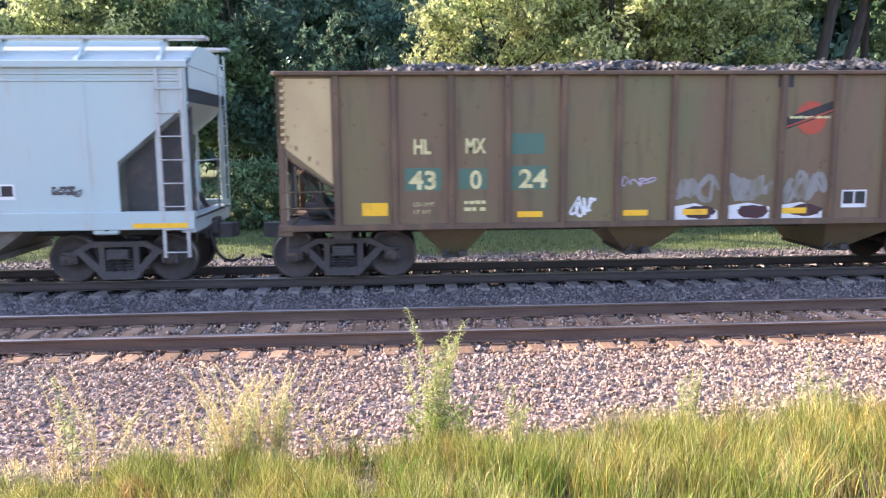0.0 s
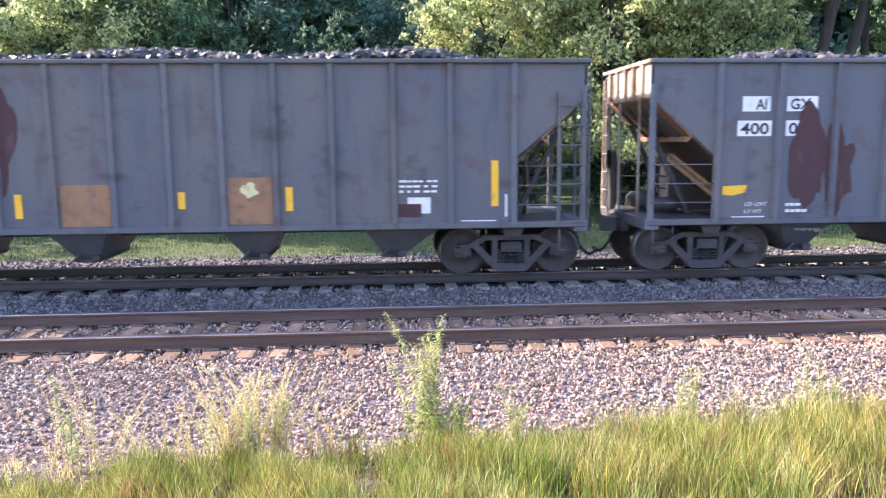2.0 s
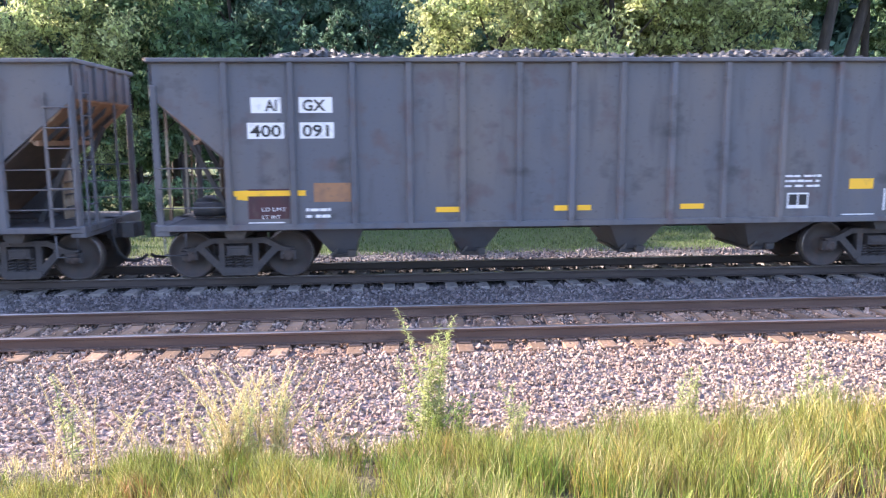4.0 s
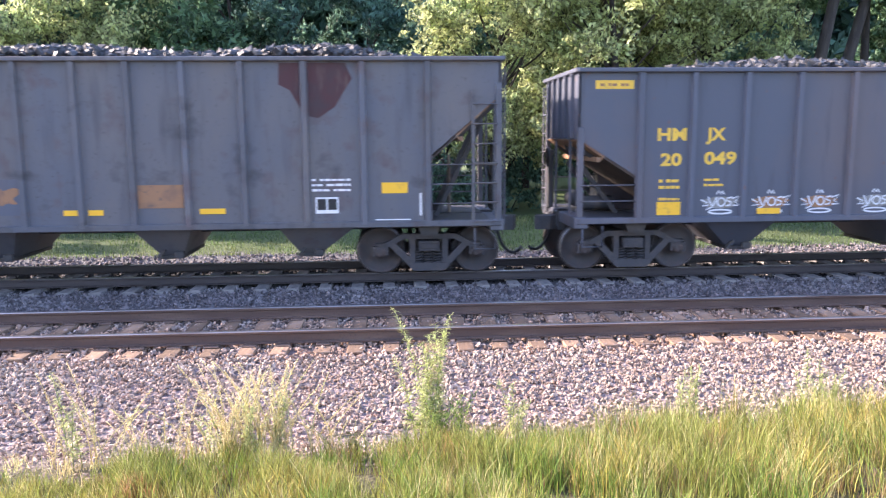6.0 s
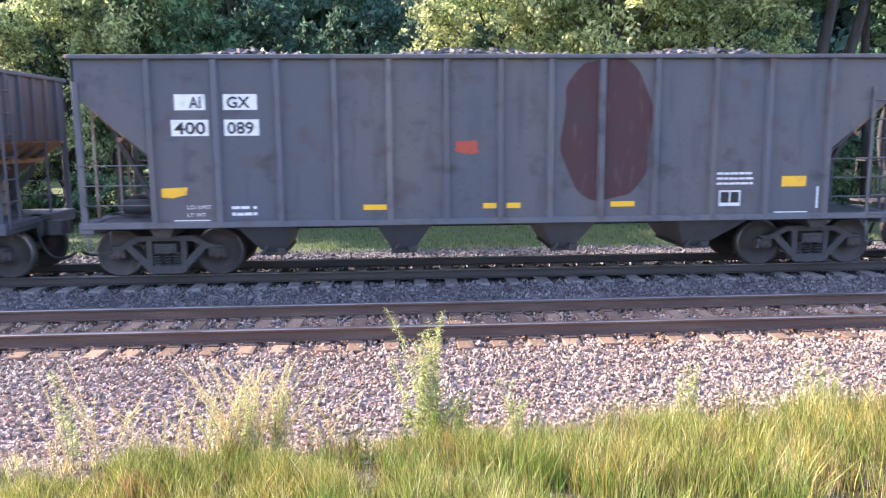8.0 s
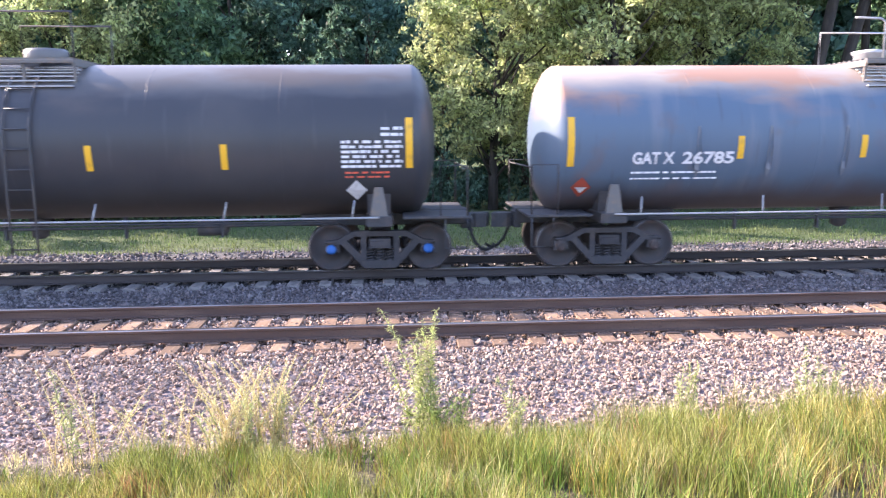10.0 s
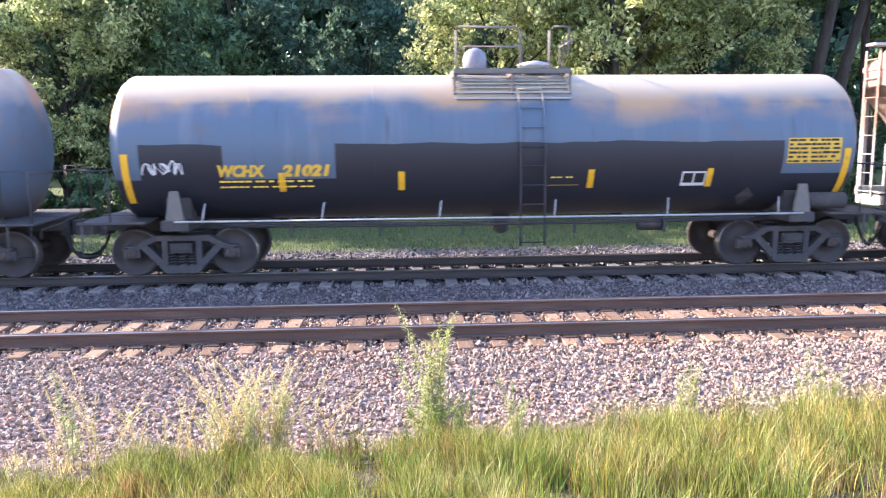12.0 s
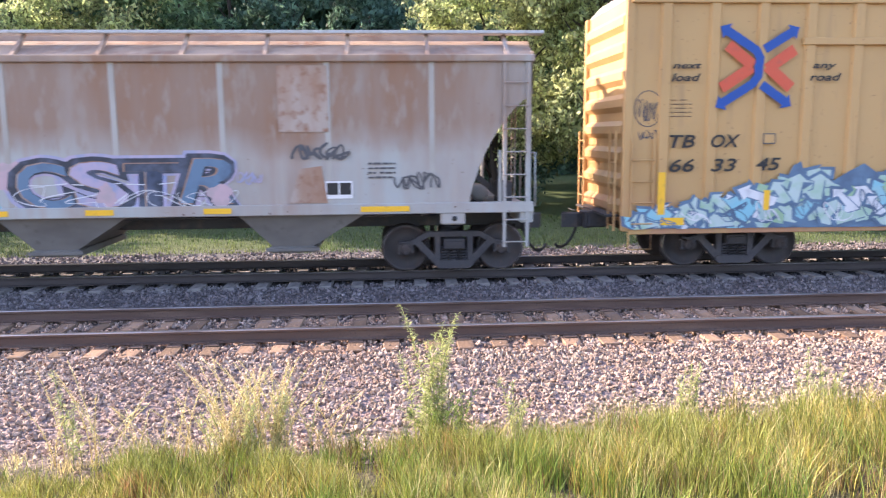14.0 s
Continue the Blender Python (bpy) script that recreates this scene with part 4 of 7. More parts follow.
        st = Shape().tube([(xe - e * 0.12, -hw - 0.02, 0.95), (xe - e * 0.12, -hw - 0.02, 0.55), (xe - e * 0.5, -hw - 0.02, 0.55), (xe - e * 0.5, -hw - 0.02, 0.95)], 0.018, 6)
        part("sill_step", st, pp, car)
        part("bolster_gusset", Shape().prism([(e * truck_half - 0.25, 1.06), (e * truck_half + 0.25, 1.06), (e * truck_half + 0.15, 0.80), (e * truck_half - 0.15, 0.80)], -1.3, 1.3), M["steel_dark"], car)
    part("side_ladder", ladder_shape(h - 0.53, h - 0.07, -hw - 0.045, 0.98, min(top - 0.45, 3.5)), pp, car)
    part("brake_cylinder", Shape().lathe([(-0.35, 0.05), (-0.33, 0.14), (0.28, 0.14), (0.33, 0.06)], "x", (-h + 0.72, -0.35, 1.3), 16), M["steel_dark"], car)
    part("air_reservoir", Shape().lathe([(-0.4, 0.06), (-0.37, 0.17), (0.37, 0.17), (0.4, 0.06)], "y", (-h + 0.45, 0.4, 1.32), 16), M["steel_dark"], car)
    part("brake_wheel", Shape().lathe([(0.0, 0.20), (0.02, 0.215), (0.03, 0.20), (0.02, 0.185), (0.0, 0.20)], "x", (-h - 0.12, 0.75, 2.2), 18), M["steel_dark"], car)
    part("brake_stand", Shape().box(-h - 0.1, -h + 0.02, 0.68, 0.82, 1.1, 2.35, 0.01), M["steel_dark"], car)
    for xl, xr, xb in bays:
        sh = Shape()
        vs = [(x, y, sill) for x, y in ((xl, -1.36), (xr, -1.36), (xr, 1.36), (xl, 1.36))] + [(x, y, 0.42) for x, y in ((xb - 0.2, -0.8), (xb + 0.2, -0.8), (xb + 0.2, 0.8), (xb - 0.2, 0.8))]
        sh.add(vs, [(0, 1, 5, 4), (1, 2, 6, 5), (2, 3, 7, 6), (3, 0, 4, 7), (4, 5, 6, 7), (0, 3, 2, 1)])
        bay = part("hopper_bay", sh, paint, car, "funnel-shaped discharge bay")
        dr = Shape().box(xb - 0.23, xb + 0.23, -0.84, 0.84, 0.36, 0.43, 0.012)
        dr.tube([(xb + 0.16, -0.98, 0.42), (xb + 0.16, 0.98, 0.42)], 0.03, 8)
        dr.bar((xb - 0.24, 0.40), (xb - 0.1, 0.55), 0.05, -0.95, -0.88)
        dr.box(xb + 0.08, xb + 0.26, -0.97, -0.86, 0.38, 0.52, 0.02)
        part("discharge_door", dr, M["steel_dark"], bay)
    part("brake_pipe", Shape().tube([(-h + 1.6, -0.9, 0.98), (h - 1.6, -0.9, 0.98)], 0.022, 6), M["steel_dark"], car)
    add_trucks(car, truck_half)
    add_couplers(car, h + 0.02)
    key = round(L, 1)
    if key not in COALS:
        COALS[key] = coal_mesh(L - 2.3, int(L * 10))
    load = tagged(new("coal_load", COALS[key]), "heap of glossy black coal lumps filling the hopper car", "coal", kind="stuff")
    TRAIN.append((c, load, 0.0, top + coal_lift))
    part("load_bed", Shape().prism([(-h + 0.4, top - 0.16), (h - 0.4, top - 0.16), (h - 1.2, top - 0.02 + coal_lift * 0.5), (-h + 1.2, top - 0.02 + coal_lift * 0.5)], -1.44, 1.44), M["coal"], load, at=pose(0, 0, -(top + coal_lift)))
    return car, Side(car, hw)


def cars_open():
    Y = M["yellow"]
    # olive car
    c = 5.27
    car, s = hopper_car(c, 14.7, 3.86, [-6.28 + 1.047 * i for i in range(13)], [(-4.85, -3.45, -4.1), (-1.25, 0.45, -0.45), (3.15, 4.95, 3.65)], (2.48, 1.74),
                        M["hopper_olive"], "olive and brown weathered open coal hopper with brown posts", 6.24, M["brown_post"], 0.05, end_paint=M["dirty_tan_lit_end"])
    s.patch("end_panel", [(-7.22, 3.76), (-6.37, 3.76), (-6.37, 1.85), (-7.22, 2.52)], M["tan"], "faded cream end panel", 0.006)
    for i in range(9):
        part("end_stiffener", Shape().box(-7.28, -7.2, -1.56, -1.5, 2.6 + i * 0.13, 2.66 + i * 0.13, 0.01), M["tan"], car)
    s.rect("patch", 2.16 - c, 2.83 - c, 2.38, 2.76, M["teal_patch"])
    s.rect("patch", 1.22 - c, 1.75 - c, 1.74, 2.12, M["teal_patch"])
    s.rect("patch", 2.2 - c, 2.9 - c, 1.72, 2.16, M["teal_patch"])
    s.rect("patch", 0.22 - c, 0.9 - c, 1.72, 2.14, M["teal_patch"])
    for w, x0, x1, z in (("HL", 0.40, 0.70, 2.40), ("MX", 1.36, 1.72, 2.41), ("43", 0.31, 0.79, 1.75), ("0", 1.44, 1.64, 1.75), ("24", 2.36, 2.87, 1.76)):
        s.text(w, x0 - c, x1 - c, z, 0.27 if z > 2 else 0.34, M["pale_text"], "faded pale yellow stencil", offset=0.012)
    s.text("LD LMT", 0.38 - c, 0.76 - c, 1.43, 0.075, M["pale_text"], "small stencilled lettering")
    s.text("LT WT", 0.38 - c, 0.70 - c, 1.29, 0.075, M["pale_text"], "small stencilled lettering")
    s.bars(1.32 - c, 1.72 - c, 1.46, 2, M["pale_text"], 0.07, 0.06, 4)
    s.rect("reflector", -0.58 - c, -0.1 - c, 1.26, 1.50, Y, "yellow reflective patch")
    for x in (2.32, 4.34, 5.5, 7.45):
        s.rect("reflector", x - c, x + 0.48 - c, 1.20, 1.31, Y, "yellow reflective strip", 0.012)
    s.scribble(3.35 - c, 3.82 - c, 1.18, 1.6, M["spray_white"], 5, 4, 0.045)
    s.scribble(4.35 - c, 4.95 - c, 1.75, 1.95, M["spray_lilac"], 6, 4, 0.025)
    # smeared silver tag with its white and maroon underlayer
    for i, (x0, x1) in enumerate(((5.28, 6.18), (6.34, 7.2), (7.38, 8.25))):
        s.patch("overpainted_patch", [(x0 - c, 1.11), (x1 - c, 1.11), (x1 - c, 1.28 + 0.06 * (i % 2)), ((x0 + x1) / 2 - c, 1.42), (x0 - c, 1.36)], M["spray_white"], lift=0.005)
        s.patch("overpainted_patch", outline_blob((x0 + x1) / 2 - c + 0.1, 1.25, 0.32, 0.12, seed=i + 2), M["maroon"], lift=0.008)
        s.scribble(x0 - c, x1 - c, 1.45, 1.98, M["spray_silver"], 20 + i, 5, 0.10, 0.006)
    ring = outline_blob(7.93 - c, 3.01, 0.30, 0.31, rough=0.02)
    s.patch("emblem_disc", ring, M["red_logo"], "faded red round emblem with a slanted bar")
    s.patch("emblem_bar", [(7.45 - c, 2.80), (8.38 - c, 3.12), (8.38 - c, 3.34), (7.45 - c, 3.02)], M["black"], lift=0.008)
    s.patch("emblem_stripe", [(7.45 - c, 2.83), (8.38 - c, 3.15), (8.38 - c, 3.18), (7.45 - c, 2.86)], M["red_logo"], lift=0.012)
    s.bars(7.5 - c, 8.3 - c, 3.0, 1, M["pale_text"], 0.05, 0.02, 8)
    s.rect("patch", 7.25 - c, 7.55 - c, 3.58, 3.82, M["black"])
    s.panel(8.62 - c, 9.12 - c, 1.30, 1.64)
    s.bars(9.65 - c, 10.3 - c, 1.62, 2, M["pale_text"], 0.05, 0.05, 9)
    s.bars(10.65 - c, 11.35 - c, 1.95, 4, M["pale_text"], 0.03, 0.04, 10)
    s.rect("reflector", 10.72 - c, 11.2 - c, 1.38, 1.60, Y, "yellow reflective patch")
    # grey cars of one class
    P = [-6.33, -5.16, -4.05, -3.03, -2.05, -1.0, 0.0, 0.94, 1.9, 2.93, 4.05, 5.1, 6.28]
    B = [(-4.95, -3.9, -4.33), (-2.35, -1.25, -1.81), (0.78, 1.9, 1.36), (3.45, 4.95, 4.02)]
    lbl = "dark grey open coal hopper with %s"
    for c, what, num, lift in ((21.8, "maroon patch and orange panels", ("", "400", "114"), 0.07), (38.29, "a ragged maroon stain", ("AI GX", "400", "0"), 0.06),
                               (54.9, "patched white numbers", ("AI GX", "400", "091"), 0.02), (71.55, "a maroon stain under its rim", ("AI GX", "400", "048"), 0.09),
                               (104.7, "a big oval maroon primer patch", ("AI GX", "400", "089"), -0.03)):
        L = 15.3
        # Left ends take a pale tan that puts sunlight into the grey paint.
        car, s = hopper_car(c, L, 4.06, P, B, (3.42, 2.26), M["hopper_grey"], lbl % what, 6.3, coal_lift=lift, end_paint=M["dirty_tan_lit_end"])
        x1, x2 = -5.86, -5.0
        s.rect("number_plate", x1 - 0.02, x1 + 0.52, 3.12, 3.40, M["white"], "white stencil background")
        s.rect("number_plate", x2 - 0.02, x2 + 0.58, 3.12, 3.40, M["white"])
        s.rect("number_plate", x1 - 0.1, x1 + 0.56, 2.66, 2.95, M["white"])
        s.rect("number_plate", x2 - 0.02, x2 + 0.60, 2.66, 2.95, M["white"])
        if num[0]:
            s.text("AI", x1 + 0.24, x1 + 0.44, 3.16, 0.2, M["black"], "black stencil", offset=0.006)
            s.text("GX", x2 + 0.05, x2 + 0.45, 3.16, 0.2, M["black"], "black stencil", offset=0.006)
        s.text(num[1], x1 - 0.04, x1 + 0.5, 2.70, 0.21, M["black"], "black stencil", offset=0.006)
        s.text(num[2], x2 + 0.04, x2 + (0.5 if len(num[2]) > 1 else 0.2), 2.70, 0.21, M["black"], "black stencil", offset=0.006)
        s.text("LD LMT", -5.75, -5.32, 1.34, 0.07, M["white"], "small stencilled lettering")
        s.text("LT WT", -5.75, -5.42, 1.20, 0.07, M["white"], "small stencilled lettering")
        s.bars(-4.95, -4.5, 1.33, 2, M["white"], 0.06, 0.06, int(c) + 1)
        s.rect("paint_stripe", -6.0, -5.35, 1.12, 1.14, M["white"])
        s.rect("paint_stripe", 5.3, 5.95, 1.12, 1.14, M["white"])
        s.bars(4.14, 4.85, 1.86, 3, M["white"], 0.045, 0.05, int(c) + 2)
        s.rect("paint_stripe", 6.12, 6.16, 1.2, 1.62, M["white"])
        if c < 22:
            s.patch("primer_patch", outline_blob(-3.13, 2.72, 0.46, 0.95, rough=0.2, seed=21), M["maroon"], "maroon primer patch")
            s.rect("faded_panel", -1.96, -1.08, 1.12, 1.88, M["orange_patch"], "faded orange painted panel")
            s.rect("faded_panel", 1.02, 1.82, 1.12, 1.98, M["orange_patch"], "faded orange painted panel")
            s.patch("panel_stain", outline_blob(1.4, 1.75, 0.15, 0.14, rough=0.3, seed=9), M["pale_text"], lift=0.008)
            for x, z0, z1 in ((-6.18, 1.5, 2.42), (-2.76, 1.28, 1.72), (0.12, 1.42, 1.73), (2.06, 1.36, 1.8), (5.86, 1.4, 2.25)):
                s.rect("reflector", x, x + 0.13, z0, z1, Y, "upright yellow reflective strip", 0.012)
            s.rect("data_panel", 4.3, 4.72, 1.28, 1.58, M["white"], "white data panel")
            s.rect("panel_field", 4.12, 4.55, 1.22, 1.46, M["maroon"], lift=0.009)
            s.rect("reflector", -7.1, -6.6, 1.26, 1.36, M["orange_patch"], lift=0.02)
        else:
            s.panel(4.2, 4.62, 1.26, 1.56)
            s.rect("reflector", 5.42, 5.9, 1.62, 1.82, Y, "yellow reflective patch")
            s.patch("reflector", [(-6.2, 1.56), (-6.0, 1.54), (-5.75, 1.6), (-5.73, 1.74), (-6.2, 1.72)], Y, "peeling yellow reflective patch")
            for x in (-2.55, -0.32, 0.12, 2.1):
                s.rect("reflector", x, x + (0.46 if abs(x) > 1 else 0.26), 1.28, 1.38, Y, "yellow reflective strip", 0.012)
        if 30 < c < 45:
            s.patch("primer_stain", outline_blob(-4.55, 2.1, 0.36, 0.98, rough=0.3, seed=4), M["maroon"], "ragged maroon stain", 0.012)
            s.patch("primer_stain", outline_blob(-3.95, 2.05, 0.28, 0.85, rough=0.4, seed=5), M["maroon"], lift=0.007)
            s.patch("primer_stain", outline_blob(4.0, 3.2, 0.12, 0.3, rough=0.4, seed=6), M["maroon"])
            s.scribble(-4.75, -4.0, 0.78, 0.95, M["spray_silver"], 31, 6, 0.05, -0.30)
        elif c > 100:
            s.patch("primer_patch", [(2.0 + 0.85 * math.copysign(abs(math.cos(a)) ** 0.75, math.cos(a)) + 0.05 * math.sin(7 * a), 2.72 + 1.3 * math.copysign(abs(math.sin(a)) ** 0.85, math.sin(a)) + 0.04 * math.cos(9 * a)) for a in [2 * math.pi * k / 48 for k in range(48)]], M["maroon"], "oval maroon primer patch")
            s.patch("primer_patch", outline_blob(-0.6, 2.4, 0.22, 0.13, rough=0.35, seed=8), M["red_logo"])
            s.rect("faded_panel", -5.05, -4.2, 1.15, 1.6, M["hopper_navy"])
        elif c > 70:
            s.patch("primer_stain", [(3.62, 3.98), (4.8, 3.98), (4.92, 3.7), (4.75, 3.45), (4.6, 3.2), (4.3, 3.0), (4.05, 3.05), (3.8, 3.5), (3.6, 3.6)], M["maroon"], "maroon stain under the top edge")
            s.rect("faded_panel", -1.75, -0.95, 1.3, 1.95, M["hopper_navy"])
            s.patch("panel_stain", outline_blob(-1.4, 1.65, 0.3, 0.2, rough=0.4, seed=11), M["orange_patch"], lift=0.008)
            s.patch("panel_stain", outline_blob(-1.55, 1.65, 0.07, 0.18, rough=0.4, seed=12), M["spray_white"], lift=0.011)
            s.rect("faded_panel", 1.0, 1.82, 1.4, 1.82, M["orange_patch"], "faded orange painted panel")
        elif c > 50:
            s.rect("reflector", -6.25, -4.95, 1.62, 1.72, Y, "long yellow reflective strip", 0.009)
            s.rect("faded_panel", -4.8, -4.0, 1.5, 1.85, M["orange_patch"], "faded orange painted panel")
            s.rect("faded_panel", -6.0, -5.25, 1.2, 1.75, M["maroon"])
    # slate car with graffiti
    c = 88.15
    P6 = [-6.34, -5.33, -4.31, -3.29, -2.23, -1.15, -0.12, 0.98, 2.08, 3.17, 4.23, 5.27, 6.32]
    car, s = hopper_car(c, 15.05, 3.85, P6, [(-5.0, -3.5, -4.08), (-1.35, 0.25, -0.6), (2.25, 4.3, 3.55)], (2.6, 1.85), M["hopper_navy"],
                        "slate blue open coal hopper with graffiti along its bottom", 6.3, coal_lift=0.04)
    s.rect("warning_plate", -7.2, -6.48, 3.50, 3.66, M["yellow_text"], "yellow warning plate")
    s.bars(-7.12, -6.55, 3.55, 1, M["orange_patch"], 0.06, 0.03, 7)
    for w, x0, x1, z in (("HM", -5.99, -5.46, 2.55), ("JX", -5.06, -4.70, 2.55), ("20", -5.92, -5.54, 2.08), ("049", -5.08, -4.48, 2.10)):
        s.text(w, x0, x1, z, 0.23, M["yellow_text"], "bold yellow stencil", offset=0.011)
    s.bars(-5.95, -5.55, 1.76, 2, M["yellow_text"], 0.06, 0.06, 21)
    s.bars(-5.08, -4.7, 1.78, 2, M["yellow_text"], 0.05, 0.05, 22)
    s.bars(-5.95, -5.55, 1.42, 1, M["yellow_text"], 0.05, 0.05, 23)
    s.rect("reflector", -5.98, -5.52, 1.14, 1.39, Y, "yellow reflective patch")
    for i, (x, col) in enumerate(((-5.14, "spray_white"), (-4.15, "spray_red"), (-3.18, "spray_red"), (-2.06, "spray_white"), (-1.0, "spray_white"), (0.05, "spray_white"))):
        s.crown_tag(x + 0.02, x + 0.78, 1.13, 1.56, M["spray_white"], M["orange_patch" if col == "spray_red" else "spray_silver"], "quick white winged spray tag")
    for i, (w, x0, x1) in enumerate((("A", 1.06, 1.75), ("M", 2.2, 2.92), ("7", 3.3, 4.02))):
        s.text(w, x0, x1, 1.14, 0.84, M["spray_white"], "white outlined bubble letter", 0.006, 0.10, 0.22, "graffiti_letter")
        s.text(w, x0 + 0.07, x1 + 0.01, 1.17, 0.80, M["black"], "", 0.010, 0.062, 0.22, "letter_outline")
        s.text(w, x0 + 0.11, x1 - 0.05, 1.20, 0.76, M[{"A": "spray_white", "M": "hopper_navy", "7": "dirty_tan_lit_end"}[w]], "", 0.013, 0.03, 0.22, "letter_fill")
    s.patch("letter_fill", outline_blob(2.55, 1.4, 0.12, 0.2, rough=0.3, seed=14), M["orange_patch"], lift=0.016)
    s.patch("letter_fill", outline_blob(3.75, 1.6, 0.12, 0.22, rough=0.3, seed=15), M["orange_patch"], lift=0.016)
    s.scribble(4.35, 5.2, 1.45, 1.75, M["spray_red"], 71, 7, 0.06)
    s.scribble(4.35, 5.25, 1.14, 1.4, M["spray_white"], 72, 8, 0.035)
    s.scribble(5.45, 6.1, 1.12, 1.3, M["spray_white"], 73, 6, 0.03)
    for x in (-4.02, -0.0, 3.45):
        s.rect("reflector", x, x + 0.46, 1.14, 1.25, Y, "yellow reflective strip", 0.016)
    s.bars(5.55, 5.98, 2.42, 6, M["yellow_text"], 0.03, 0.03, 24)
    s.panel(5.53, 6.02, 1.74, 2.06)
    s.rect("reflector", 5.52, 6.0, 1.37, 1.58, Y, "yellow reflective patch")


# ---------------- tank cars ----------------
def tank_car(c, r, zc, half, head, truck_half, paint, label, ladder_x, plat, hubs=None, strip=0.0, shift=0.0):
    car = start_car("tank_car", c, label, "tank car")
    prof = [(-half - head, 0.02), (-half - head * 0.97, r * 0.28), (-half - head * 0.87, r * 0.52), (-half - head * 0.66, r * 0.77), (-half - head * 0.36, r * 0.935), (-half - head * 0.1, r * 0.995), (-half, r)]
    n_ring = 6
    prof += [(-half + 2 * half * i / n_ring, r) for i in range(1, n_ring)]
    prof += [(-a, b) for a, b in reversed(prof[:7])]
    prof = [(a + shift, b) for a, b in prof]
    part("tank", Shape().lathe(prof, "x", (0, 0, zc), 64), paint, car)
    for i in range(1, n_ring):
        x = shift - half + 2 * half * i / n_ring
        part("weld_seam", Shape().lathe([(-0.014, r - 0.002), (-0.008, r + 0.0025), (0.008, r + 0.0025), (0.014, r - 0.002)], "x", (x, 0, zc), 64), paint, car)
    sd = Side(car, r=r, zc=zc)
    st = M["steel_dark"]
    for e in (-1, 1):
        xe = e * (half + head)
        part("stub_sill", Shape().box(min(e * (truck_half - 1.6), xe + e * 0.45), max(e * (truck_half - 1.6), xe + e * 0.45), -0.25, 0.25, 0.82, 1.12, 0.015), st, car)
        part("saddle", Shape().prism([(-1.08, 1.12), (1.08, 1.12), (1.12, 1.52), (0.9, 1.35), (0, zc - r - 0.01), (-0.9, 1.35), (-1.12, 1.52)], e * truck_half - 0.22, e * truck_half + 0.22, "x"), M["truck"], car, "grey saddle bracket under the tank")
        part("saddle_bracket", Shape().prism([(e * truck_half - 0.17, 1.1), (e * truck_half + 0.17, 1.1), (e * truck_half + 0.08, 1.66), (e * truck_half - 0.08, 1.66)], -1.42, -1.36), M["grating"], car, "slim grey bracket")
        part("bolster_arm", Shape().box(e * truck_half - 0.25, e * truck_half + 0.25, -1.45, 1.45, 0.92, 1.12, 0.015), st, car)
        part("end_deck", Shape().box(min(e * (half - 0.4), xe + e * 0.4), max(e * (half - 0.4), xe + e * 0.4), -1.48, 1.48, 1.06, 1.11, 0.01), st, car, "steel end platform")
        hr = Shape()
        x2 = xe + e * 0.33
        hr.tube([(x2, -1.42, 1.1), (x2, -1.42, 2.05), (x2 - e * 0.5, -1.42, 2.05), (x2 - e * 0.5, -1.42, 1.1)], 0.018, 6)
        hr.tube([(x2, 1.42, 1.1), (x2, 1.42, 2.05), (x2 - e * 0.5, 1.42, 2.05), (x2 - e * 0.5, 1.42, 1.1)], 0.018, 6)
        hr.tube([(x2, -1.42, 2.0), (x2, 1.42, 2.0)], 0.016, 6)
        part("end_handrail", hr, M["steel_dark"], car)
        part("sill_step", Shape().tube([(x2, -1.46, 1.06), (x2, -1.46, 0.5), (x2 - e * 0.42, -1.46, 0.5), (x2 - e * 0.42, -1.46, 1.06)], 0.018, 6), st, car)
        xs = shift + e * (half - 0.06)
        sd.rect("reflector", xs - 0.065, xs + 0.065, zc - 0.5 + strip, zc + 0.42 + strip, M["yellow"], "tall yellow reflective strip", 0.008)
    run = Shape()
    for s in (-1, 1):
        run.tube([(-truck_half, s * 1.47, 1.10), (truck_half, s * 1.47, 1.10)], 0.02, 8)
        for x in np.linspace(-truck_half + 0.5, truck_half - 0.5, 6):
            run.tube([(x, s * 1.47, 1.10), (x + 0.05, s * 1.36, 1.42)], 0.016, 6)
    part("side_handrail", run, M["galv"], car, "long grey handrail along the tank's foot")
    pipe = Shape().tube([(-truck_half + 0.8, -0.9, 0.94), (-2, -0.95, 0.92), (2, -0.95, 0.92), (truck_half - 0.8, -0.9, 0.94)], 0.03, 6)
    pipe.tube([(-truck_half + 0.8, -1.1, 1.0), (truck_half - 0.8, -1.1, 1.0)], 0.018, 6)
    for x in (-3.9, -2.2, -0.6, 1.6, 3.4):
        pipe.box(x - 0.02, x + 0.02, -1.0, -0.9, 0.72, 1.12)
    part("brake_piping", pipe, st, car)
    part("brake_cylinder", Shape().lathe([(-0.3, 0.05), (-0.28, 0.15), (0.25, 0.15), (0.3, 0.06)], "x", (3.2, -0.8, 0.88), 16), st, car)
    part("outlet_valve", Shape().lathe([(0.62, 0.07), (0.68, 0.16), (0.85, 0.16), (1.1, 0.22)], "z", (ladder_x - 0.4, 0, 0), 18), st, car)
    lad = Shape()
    w = 0.23
    zs = [0.62 + 0.36 * i for i in range(9)]
    curve = [(z, min(sd.y(max(z, zc)) - 0.06, -r - 0.05 if z < zc else sd.y(z) - 0.06)) for z in np.linspace(0.55, zc + r * 0.93, 16)]
    for x in (ladder_x - w, ladder_x + w):
        lad.tube([(x, y, z) for z, y in curve], 0.022, 6)
